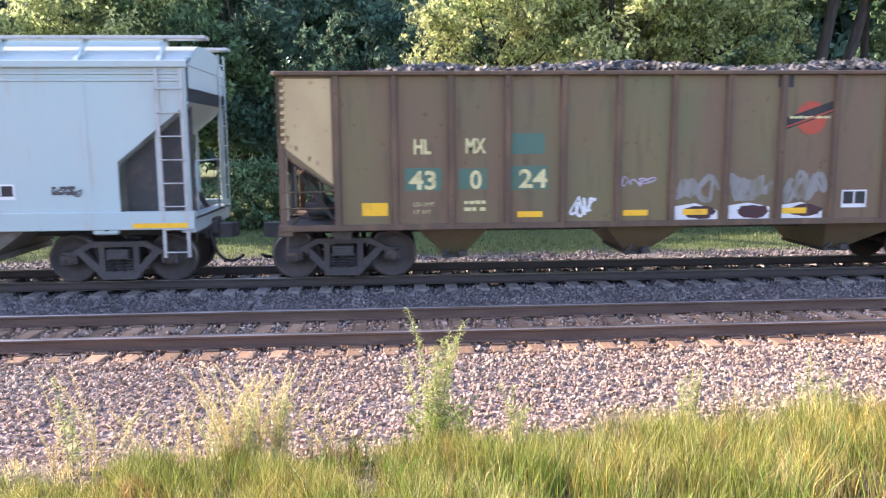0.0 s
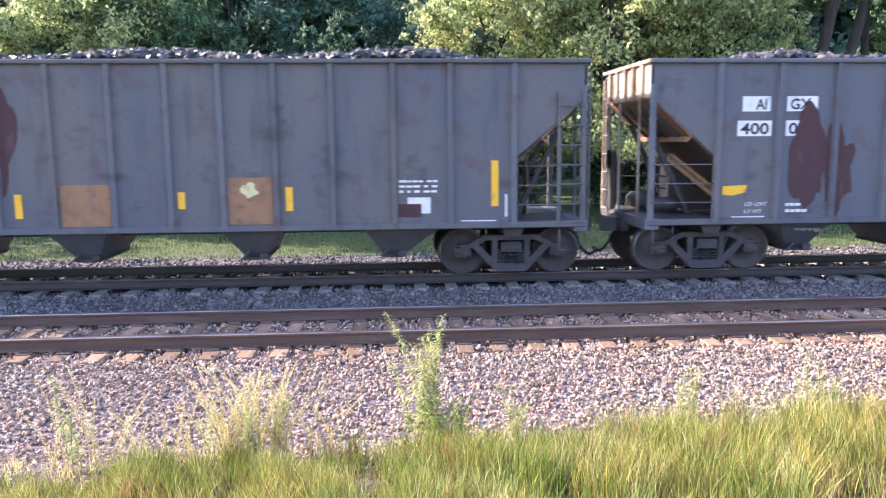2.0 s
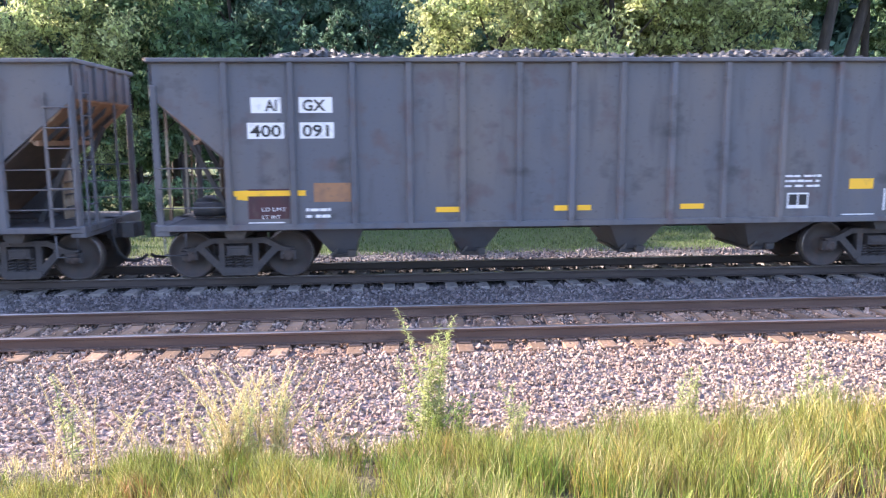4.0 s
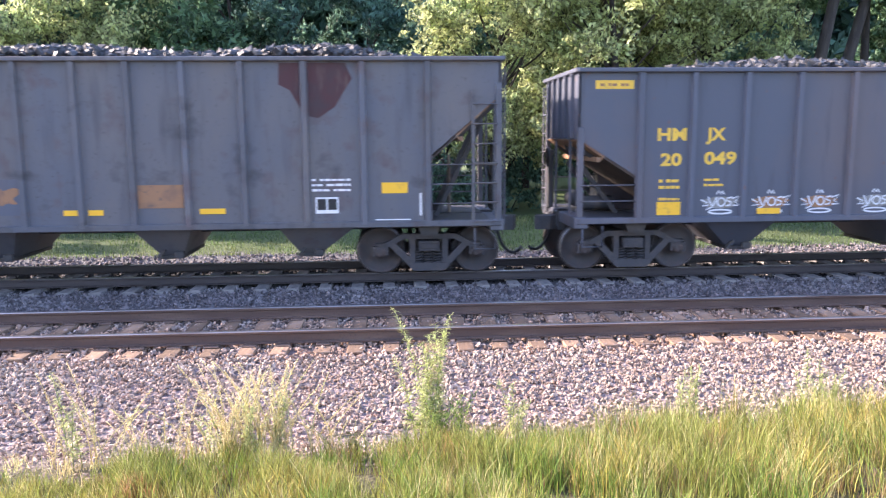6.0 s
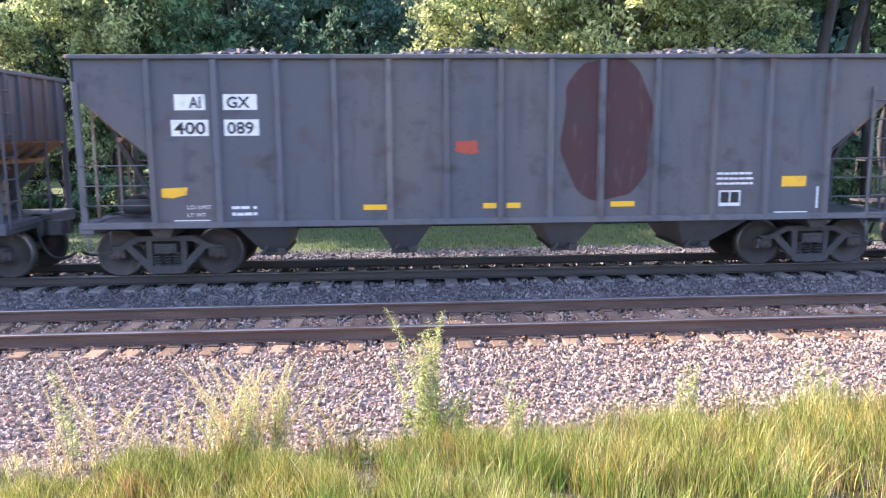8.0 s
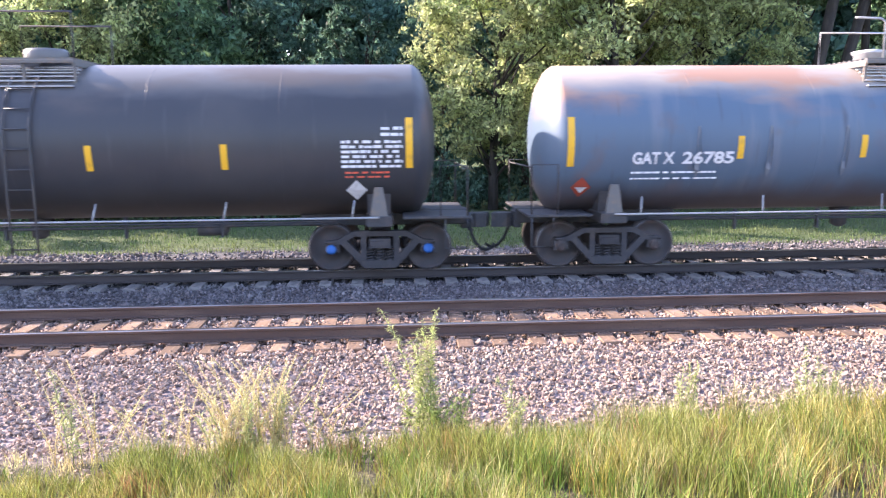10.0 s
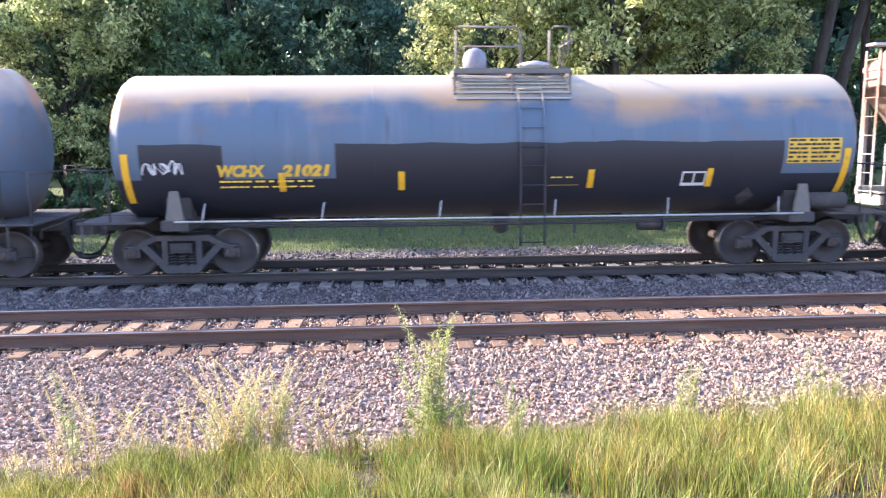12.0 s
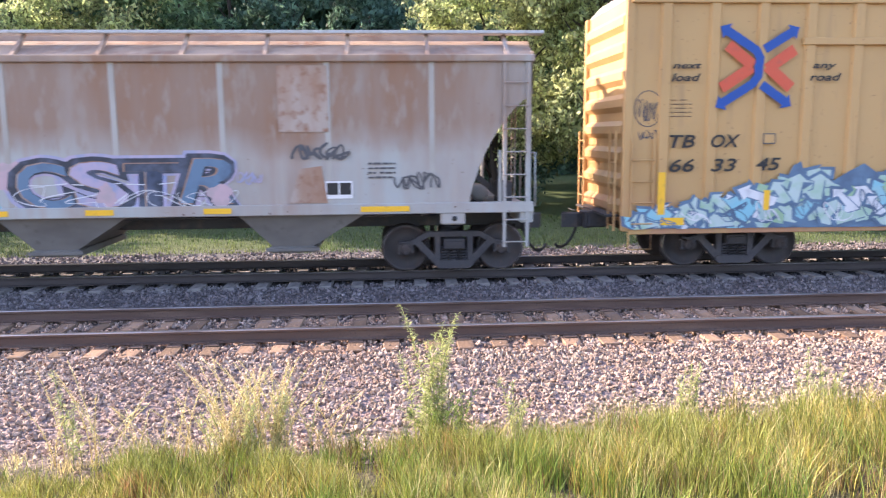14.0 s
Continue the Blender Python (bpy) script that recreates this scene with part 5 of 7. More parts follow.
    for z in zs:
        if z < zc + r * 0.9:
            y = np.interp(z, [a for a, b in curve], [b for a, b in curve])
            lad.tube([(ladder_x - w, y, z), (ladder_x + w, y, z)], 0.015, 6)
    part("side_ladder", lad, paint, car, "steel ladder up the tank's flank")
    x0, x1 = plat
    zt = zc + r + 0.02
    gr = Shape()
    for x in (x0, (x0 + x1) / 2, x1):
        gr.box(x - 0.03, x + 0.03, -1.05, 1.05, zt - 0.12, zt)
        for s in (-1, 1):
            gr.box(x - 0.025, x + 0.025, s * 1.0 - 0.02, s * 1.0 + 0.02, zc + math.sqrt(r * r - 1.0) - 0.05, zt - 0.12)
    gr.box(x0, x1, -0.05, 0.05, zt - 0.1, zt - 0.02)
    pf = part("top_platform", gr, M["grating"], car, "grating walkway round the hatch")
    slat = Shape().box(x0, x1, -0.03, 0.03, zt + 0.001, zt + 0.035).mesh("slat", M["grating"])
    for y in np.linspace(-1.0, 1.0, 12):
        part("slat", slat, None, pf, at=pose(0, y, 0))
    for y in (-0.62, -0.72, -0.82, -0.92, -1.02, -1.12):
        zs2 = zc + math.sqrt(r * r - y * y) + 0.045
        part("side_slat", Shape().box(x0, x1, y - 0.03, y + 0.03, zs2 - 0.012, zs2 + 0.012), M["galv"], pf)
    part("platform_edge", Shape().box(x0 - 0.03, x1 + 0.03, -1.09, -1.05, zt - 0.07, zt, 0.008), M["grating"], pf)
    add_trucks(car, truck_half, hubs)
    add_couplers(car, half + head + 0.42)
    return car, sd, zt


def rail_loop(car, pts_list, material=None):
    sh = Shape()
    for pts in pts_list:
        sh.tube(pts, 0.022, 8)
    return part("top_handrail", sh, material or M["galv"], car, "bent pipe guard rail on the tank's top")


def upright_strips(s, xs, z0, z1):
    for x in xs:
        s.rect("reflector", x - 0.06, x + 0.06, z0, z1, M["yellow"], "upright yellow reflective strip", 0.008)


def diamond(s, x, z, d, material, label):
    s.patch("placard", [(x - d, z), (x, z - d), (x + d, z), (x, z + d)], material, label, 0.03)


def masked_tank_paint():
    """Faded blue-grey tank paint with a rusty crown and a fresh black band with a ragged upper edge."""
    m = M["tank_blue"].copy()
    m.name = "faded_tank_paint_with_black_band"
    wear_or_light_band(m, 2.85, 3.3, (0.6, 1, 0.7), 0.7, (0.42, 0.27, 0.16), (0.42, 0.58))
    # Cream crown: the sun on the tank's top, put into its paint.
    wear_or_light_band(m, 3.25, 3.6, (0.8, 2, 2), 0.3, (0.44, 0.385, 0.30))
    n, l = m.node_tree.nodes, m.node_tree.links
    b = n["Principled BSDF"]
    base = b.inputs["Base Color"].links[0].from_socket
    co = n.new("ShaderNodeTexCoord").outputs["Object"]
    sep = n.new("ShaderNodeSeparateXYZ")
    l.new(co, sep.inputs[0])
    nz = n.new("ShaderNodeTexNoise")
    nz.inputs["Scale"].default_value, nz.inputs["Detail"].default_value = 0.9, 5
    l.new(co, nz.inputs["Vector"])

    def op(kind, a, b2, c2=None):
        x = n.new("ShaderNodeMath")
        x.operation = kind
        for i, v in enumerate((a, b2, c2)):
            if v is None:
                continue
            if isinstance(v, (int, float)):
                x.inputs[i].default_value = v
            else:
                l.new(v, x.inputs[i])
        return x.outputs[0]

    edge = op("MULTIPLY_ADD", nz.outputs[0], 0.16, sep.outputs[2])
    low = op("LESS_THAN", edge, 2.58)
    xa = op("MULTIPLY", op("GREATER_THAN", sep.outputs[0], -6.55), op("LESS_THAN", sep.outputs[0], -5.05))
    xb = op("MULTIPLY", op("GREATER_THAN", sep.outputs[0], -3.0), op("LESS_THAN", sep.outputs[0], 5.55))
    xc = op("LESS_THAN", sep.outputs[2], 1.86)
    mask = op("MINIMUM", op("ADD", op("MULTIPLY", low, op("ADD", xa, xb)), xc), 1.0)
    mx = n.new("ShaderNodeMix")
    mx.data_type = "RGBA"
    l.new(mask, mx.inputs[0])
    l.new(base, mx.inputs[6])
    mx.inputs[7].default_value = (0.028, 0.030, 0.040, 1)
    l.new(mx.outputs[2], b.inputs["Base Color"])
    return m


def cars_tank():
    # black tank car
    c = 121.46
    car, s, zt = tank_car(c, 1.49, 2.52, 7.24, 0.48, 6.39, M["tank_black"], "black tank car with pale data lettering and yellow strips", 0.0, (-0.9, 0.9), M["blue_hub"], shift=-0.21)
    part("manway", Shape().lathe([(0, 0.4), (0.28, 0.4), (0.34, 0.36), (0.36, 0.1)], "z", (0, 0, zt - 0.06), 24), M["tank_black"], car)
    rail_loop(car, [[(-0.9, -1.0, zt), (-0.9, -1.0, zt + 0.85), (0.9, -1.0, zt + 0.85), (0.9, -1.0, zt)], [(-0.9, 1.0, zt), (-0.9, 1.0, zt + 0.85), (0.9, 1.0, zt + 0.85), (0.9, 1.0, zt)]], M["steel_dark"])
    upright_strips(s, (-4.9, -2.4, 1.2, 3.6), 2.02, 2.48)
    s.bars(5.72, 6.85, 2.48, 6, M["white"], 0.055, 0.035, 51)
    s.bars(6.45, 6.85, 2.72, 2, M["white"], 0.06, 0.05, 52)
    s.bars(5.78, 6.6, 1.92, 2, M["orange_logo"], 0.04, 0.04, 53)
    diamond(s, 5.98, 1.6, 0.2, M["white"], "white diamond placard")
    diamond(s, -7.3, 1.5, 0.17, M["white"], "white diamond placard")
    s.bars(-7.2, -6.75, 3.05, 4, M["white"], 0.025, 0.05, 54)
    # faded blue-grey tank car
    c = 138.8
    car, s, zt = tank_car(c, 1.47, 2.51, 7.3, 0.44, 6.48, M["tank_blue"], "faded blue-grey tank car streaked with rust along its crown", -0.78, (-1.45, 0.6), shift=-0.1)
    part("manway", Shape().lathe([(0, 0.3), (0.18, 0.3), (0.2, 0.34), (0.26, 0.34), (0.3, 0.1)], "z", (-0.75, 0, zt), 20), M["galv"], car)
    part("valve_housing", Shape().lathe([(0, 0.26), (0.5, 0.26), (0.53, 0.22), (0.54, 0.02)], "z", (0.18, 0, zt), 24), M["mint"], car, "pale green valve housing")
    rail_loop(car, [[(-1.1, -1.0, zt), (-1.1, -1.0, zt + 0.72), (-1.2, -1.0, zt + 0.78), (-1.7, -1.0, zt + 0.8)], [(-0.42, -1.0, zt), (-0.42, -1.0, zt + 0.72), (-0.3, -1.0, zt + 0.8), (0.55, -1.0, zt + 0.72), (0.55, -1.0, zt)],
                    [(-0.22, -0.8, zt), (-0.22, -0.8, zt + 0.55), (-0.1, -0.8, zt + 0.62), (0.6, -0.8, zt + 0.6)], [(-1.3, 0.95, zt), (-1.3, 0.95, zt + 0.75), (0.6, 0.95, zt + 0.75), (0.6, 0.95, zt)]])
    upright_strips(s, (-4.07, -1.64, 1.47, 3.9), 2.13, 2.56)
    for w, x0, x1 in (("GAT X", -6.15, -5.35), ("26785", -5.18, -4.2)):
        s.text(w, x0, x1, 2.05, 0.22, M["white"], "white reporting mark", offset=0.01)
    s.bars(-6.15, -4.45, 1.86, 2, M["white"], 0.055, 0.06, 55)
    diamond(s, -7.08, 1.6, 0.2, M["red_logo"], "red and white hazard placard")
    s.patch("placard_field", [(-7.2, 1.6), (-7.08, 1.48), (-6.96, 1.6)], M["white"], lift=0.04)
    s.rect("sign", 2.2, 3.02, 2.02, 2.3, M["yellow_text"], "yellow information sign", 0.01)
    s.bars(2.26, 2.96, 2.2, 3, M["orange_patch"], 0.025, 0.04, 56)
    s.bars(2.22, 3.0, 1.76, 2, M["white"], 0.03, 0.03, 57)
    s.bars(0.5, 1.1, 1.72, 4, M["spray_pink"], 0.03, 0.04, 58)
    s.rect("data_board", 5.98, 7.08, 2.02, 2.54, M["steel_dark"], "", 0.006)
    s.bars(6.02, 7.06, 2.46, 5, M["white"], 0.06, 0.035, 59)
    s.bars(5.55, 6.0, 1.78, 3, M["white"], 0.03, 0.04, 60)
    s.rect("paint_stripe", 3.95, 4.9, 1.78, 1.80, M["yellow_text"])
    for x in (0.85, 2.0, 3.4, 5.0, -4.9, -3.5, -2.0):
        s.patch("drip_mark", [(x - 0.015, 2.75), (x + 0.02, 2.75), (x + 0.05, 2.3), (x + 0.06, 1.9), (x + 0.02, 1.75), (x - 0.04, 1.95), (x - 0.03, 2.3)], M["drip"], "", 0.03)
    s.scribble(3.1, 3.45, 1.5, 2.1, M["drip"], 81, 5, 0.05)
    s.rect("touch_up", 6.2, 7.1, 1.35, 1.9, M["tank_black"], "", 0.005)
    # tank car with the fresh black band
    c = 155.38
    car, s, zt = tank_car(c, 1.41, 2.42, 6.87, 0.42, 5.96, masked_tank_paint(), "faded tank car with a rusty crown and fresh black band", 0.68, (-0.75, 1.45), strip=-0.5)
    part("dome", Shape().lathe([(0, 0.24), (0.3, 0.24), (0.42, 0.21), (0.5, 0.12), (0.53, 0.02)], "z", (-0.25, 0.1, zt), 24), M["glass_dome"], car, "grey domed valve cover")
    part("manway", Shape().lathe([(0, 0.28), (0.12, 0.28), (0.14, 0.34), (0.2, 0.34), (0.26, 0.08)], "z", (0.95, 0, zt), 20), M["galv"], car, "round hatch with swing bolts")
    rail_loop(car, [[(-0.72, -1.0, zt - 0.1), (-0.72, -1.0, zt + 0.72), (-0.64, -1.0, zt + 0.8), (0.42, -1.0, zt + 0.78), (0.5, -1.0, zt + 0.7), (0.5, -1.0, zt - 0.1)], [(-0.4, 0.95, zt), (-0.4, 0.95, zt + 0.65), (0.85, 0.95, zt + 0.65), (0.85, 0.95, zt)],
                    [(1.05, -1.0, zt - 0.1), (1.05, -1.0, zt + 0.72), (1.14, -1.0, zt + 0.8), (1.42, -1.0, zt + 0.8), (1.42, -1.0, zt + 0.3)], [(1.35, -0.9, zt - 0.1), (1.35, -0.9, zt + 0.55), (1.6, -0.6, zt + 0.6), (1.6, 0.6, zt + 0.6), (1.6, 0.6, zt)]], M["grating"])
    s.text("WCHX", -5.14, -4.3, 1.92, 0.2, M["yellow_text"], "yellow reporting mark", offset=0.016, shear=0.2)
    s.text("21021", -3.98, -3.12, 1.92, 0.2, M["yellow_text"], "yellow reporting mark", offset=0.016, shear=0.2)
    s.bars(-5.14, -3.4, 1.8, 2, M["yellow_text"], 0.05, 0.05, 61)
    upright_strips(s, (-4.0, -1.78, 1.83, 4.15), 1.62, 1.98)
    s.rect("sign", 5.62, 6.68, 2.06, 2.54, M["yellow_text"], "yellow stencilled notice", 0.006)
    s.bars(5.64, 6.66, 2.48, 6, M["black"], 0.045, 0.035, 62, "dark lines of small print")
    s.panel(3.6, 4.08, 1.64, 1.92)
    s.bars(1.05, 1.5, 1.82, 1, M["yellow_text"], 0.03, 0.03, 63)
    s.rect("paint_stripe", 0.95, 1.6, 1.68, 1.69, M["yellow_text"], lift=0.01)
    diamond(s, 4.98, 1.4, 0.2, M["truck"], "empty grey placard holder")
    s.scribble(-6.5, -5.8, 1.98, 2.2, M["spray_white"], 83, 6, 0.025, 0.012)
    part("air_reservoir", Shape().lathe([(-0.48, 0.05), (-0.45, 0.16), (0.45, 0.16), (0.48, 0.05)], "x", (6.45, -1.2, 1.32), 18), M["truck"], car, "grey air reservoir on the deck")


# ---------------- covered hoppers ----------------
def covered_hopper(c, L, truck_half, paint, label, bays, end_cut, band, curved, trim):
    car = start_car("covered_hopper_car", c, label, "hopper car")
    h, hw, top, sill = L / 2, 1.5, 4.05, 1.30
    (xa, ze), (xb, zb) = end_cut
    if curved:
        arc = [(h - xa - (xb - xa) * (0.5 * math.sin(a) + a / math.pi), ze - (ze - zb) * (0.5 - 0.5 * math.cos(a) + a / math.pi)) for a in [math.pi / 2 * i / 8 for i in range(9)]]
    else:
        arc = [(h - xa, ze), (h - xb, zb)]
    right = [(h - xa, top)] + arc + [(h - xb, sill)]
    outline = right + [(-x, z) for x, z in reversed(right)]
    for s in (-1, 1):
        part("side_sheet", Shape().prism(outline, s * hw, s * (hw - 0.03)), paint, car)
        part("side_sill", Shape().box(-h, h, min(s * (hw - 0.12), s * (hw + 0.05)), max(s * (hw - 0.12), s * (hw + 0.05)), band, sill + 0.1, 0.012), trim, car)
        part("eave", Shape().box(-h, h, min(s * (hw - 0.1), s * (hw + 0.07)), max(s * (hw - 0.1), s * (hw + 0.07)), top - 0.09, top + 0.04, 0.015), trim, car)
        for k in range(1, 9):
            x = -h + L * k / 9
            if abs(x) < h - xb:
                part("side_seam", Shape().box(x - 0.05, x + 0.05, min(s * (hw - 0.01), s * (hw + 0.008)), max(s * (hw - 0.01), s * (hw + 0.008)), sill + 0.1, top - 0.09), M["pale_panel"] if curved else paint, car)
        for k in range(12):
            x = -h + 0.5 + (L - 1.0) * k / 11
            part("walk_bracket", Shape().prism([(s * (hw + 0.02), top + 0.04), (s * 0.95, top + 0.46), (s * 0.9, top + 0.46), (s * (hw - 0.15), top + 0.06)], x - 0.035, x + 0.035, "x"), trim, car)
        part("running_board", Shape().box(-h - 0.25, h + 0.25, s * 0.95 - 0.16, s * 0.95 + 0.16, top + 0.46, top + 0.52, 0.008), M["galv"], car, "galvanised roof walkway")
    part("roof", Shape().prism([(-hw - 0.03, top), (hw + 0.03, top), (0.75, top + 0.36), (0.0, top + 0.42), (-0.75, top + 0.36)], -h + xa, h - xa, "x"), paint, car)
    part("hatch_trough", Shape().box(-h + 0.8, h - 0.8, -0.32, 0.32, top + 0.38, top + 0.58, 0.03), trim, car, "long roof hatch cover")
    part("centre_sill", Shape().box(-h - 0.1, h + 0.1, -0.22, 0.22, 0.82, 1.14, 0.015), M["steel_dark"], car)
    for e in (-1, 1):
        xe = e * h
        slope = [(e * (h - xa), ze + 0.25)] + [(e * x, z) for x, z in arc] + [(e * (h - xb - 0.9), 1.15)]
        sh = Shape()
        k = len(slope)
        vs = [(x, y, z) for y in (-hw + 0.03, hw - 0.03) for x, z in slope]
        sh.add(vs, [(i, i + 1, k + i + 1, k + i) for i in range(k - 1)])
        part("slope_sheet", sh, paint, car)
        part("end_sheet", Shape().box(min(e * (h - xa), e * (h - xa - 0.03)), max(e * (h - xa), e * (h - xa - 0.03)), -hw, hw, ze, top + 0.1), paint, car)
        part("end_cap", Shape().prism([(-hw, top - 0.05), (hw, top - 0.05), (0.75, top + 0.36), (-0.75, top + 0.36)], e * (h - xa) - 0.02, e * (h - xa) + 0.02, "x"), paint, car)
        for s in (-1, 1):
            part("corner_post", Shape().box(xe - e * 0.1 - 0.05, xe - e * 0.1 + 0.05, s * (hw - 0.02) - 0.04, s * (hw - 0.02) + 0.04, 1.2, top - 0.05, 0.01), trim, car)
            # Struts are coloured dark for the shade deep inside the end.
            part("strut", Shape().bar((e * (h - 0.2), 1.2), (e * (h - xb + 0.1), zb + 0.5), 0.09, s * 0.6 - 0.04, s * 0.6 + 0.04), M["steel_dark"], car)
            part("end_brace", Shape().box(e * (h - 0.62) - 0.03, e * (h - 0.62) + 0.03, s * 1.42 - 0.03, s * 1.42 + 0.03, 1.3, ze - 0.15 if xa + 0.3 > 0.62 else zb + 0.9, 0.008), trim, car)
        part("end_sill", Shape().box(min(xe - e * 0.25, xe), max(xe - e * 0.25, xe), -hw, hw, 1.0, 1.3, 0.015), trim, car)
        part("end_deck", Shape().box(min(xe, e * (h - xb)), max(xe, e * (h - xb)), -hw + 0.05, hw - 0.05, 1.24, 1.28), M["steel_dark"], car)
        lx = sorted((xe - e * 0.12, xe - e * 0.55))
        part("side_ladder", ladder_shape(lx[0], lx[1], -hw - 0.04, 0.55, top - 0.1 if e > 0 or not curved else 3.4, 0.42), M["galv"] if not curved else trim, car, "full-height steel ladder")
        part("end_ladder", end_ladder_shape(xe + e * 0.03, 0.9, 1.4, 1.2, top + 0.4, 0.42), trim, car)
        part("end_rail", Shape().tube([(xe + e * 0.05, -hw + 0.1, 1.3), (xe + e * 0.05, -hw + 0.1, 2.3), (xe + e * 0.05, 0.3, 2.3), (xe + e * 0.05, 0.3, 1.3)], 0.02, 6), trim, car)
        part("jacking_pad", Shape().box(min(e * (truck_half - 0.28), e * (truck_half + 0.18)) , max(e * (truck_half - 0.28), e * (truck_half + 0.18)), -hw - 0.03, -hw + 0.1, 0.98, 1.34, 0.03), trim, car)
        # Black disc on the pad, painted for the dark inside of a hole.
        part("pad_hole", Shape().lathe([(-0.005, 0.05), (0.005, 0.05)], "y", (e * truck_half - 0.02, -hw - 0.036, 1.1), 14), M["black"], car)
        part("brake_box", Shape().box(xe - e * 0.45 - 0.15, xe - e * 0.45 + 0.15, -0.9, -0.45, 1.28, 1.75, 0.03), M["steel_dark"], car)
        part("reservoir", Shape().lathe([(-0.4, 0.05), (-0.37, 0.17), (0.37, 0.17), (0.4, 0.05)], "y", (xe - e * 0.85, 0.2, 1.46), 16), trim, car)
    part("brake_wheel", Shape().lathe([(0.0, 0.24), (0.02, 0.26), (0.035, 0.24), (0.02, 0.22), (0.0, 0.24)], "x", (-h - 0.05, -0.6, 2.3), 20), M["steel_dark"], car)
    for xl, xr, xm in bays:
        sh = Shape()
        vs = [(x, y, sill - 0.02) for x, y in ((xl, -1.42), (xr, -1.42), (xr, 1.42), (xl, 1.42))] + [(x, y, 0.58) for x, y in ((xm - 0.38, -1.2), (xm + 0.38, -1.2), (xm + 0.38, 1.2), (xm - 0.38, 1.2))]
        sh.add(vs, [(0, 1, 5, 4), (1, 2, 6, 5), (2, 3, 7, 6), (3, 0, 4, 7), (4, 5, 6, 7), (0, 3, 2, 1)])
        bay = part("hopper_bay", sh, M["grey_hopper_bay"], car, "dusty beige discharge bay, paint darkened for shade under the car")
        part("outlet_gate", Shape().box(xm - 0.44, xm + 0.44, -1.24, 1.24, 0.46, 0.58, 0.015).box(xm - 0.5, xm + 0.5, -1.3, -1.24, 0.5, 0.56), M["grey_hopper_bay"], bay)
    part("brake_pipe", Shape().tube([(-h + 1.8, -1.05, 1.12), (h - 1.8, -1.05, 1.12)], 0.024, 6), M["steel_dark"], car)
    add_trucks(car, truck_half)
    add_couplers(car, h - 0.05)
    return car, Side(car, hw)


def graffiti_word(s, word, x0, x1, z, h, halo, dark, fill, seed, shine):
    """Overlapping sprayed letters: a halo, a dark body and a lighter face."""
    k = (x1 - x0) / len(word)
    rng = random.Random(seed)
    for i, ch in enumerate(word):
        a, b = x0 + k * i - 0.06, x0 + k * (i + 1) + 0.08
        dz, sh = rng.uniform(-0.04, 0.05), rng.uniform(-0.2, 0.35)
        s.text(ch, a, b, z + dz, h, halo, "", 0.006 + 0.0011 * i, 0.13, sh, "graffiti_halo")
        s.text(ch, a + 0.02, b - 0.02, z + dz + 0.02, h - 0.03, dark, "", 0.0125 + 0.0011 * i, 0.085, sh, "graffiti_letter")
        s.text(ch, a + 0.10, b - 0.08, z + dz + 0.06, h - 0.10, M["rust_panel"], "", 0.0178, 0.03, sh, "letter_glow")
        s.text(ch, a + 0.12, b - 0.05, z + dz + 0.07, h - 0.12, fill[i % len(fill)], "", 0.0192, 0.022, sh, "letter_face")
        for j in range(3):
            s.stroke([(a + 0.1, z + h * (0.25 + 0.24 * j)), ((a + b) / 2, z + h * (0.22 + 0.25 * j)), (b - 0.12, z + h * (0.27 + 0.24 * j))], 0.018, shine if j % 2 else dark, 0.0213, "letter_band")
        s.patch("letter_chip", [(b - 0.2, z + 0.03), (b - 0.02, z + 0.05), (b - 0.06, z + 0.3), (b - 0.16, z + 0.22)], M["spray_pink" if i % 2 else "spray_pale"], "", 0.0105)
        s.scribble(a + 0.05, b - 0.05, z + 0.02, z + h * 0.4, shine, seed * 9 + i, 2, 0.014, 0.021)


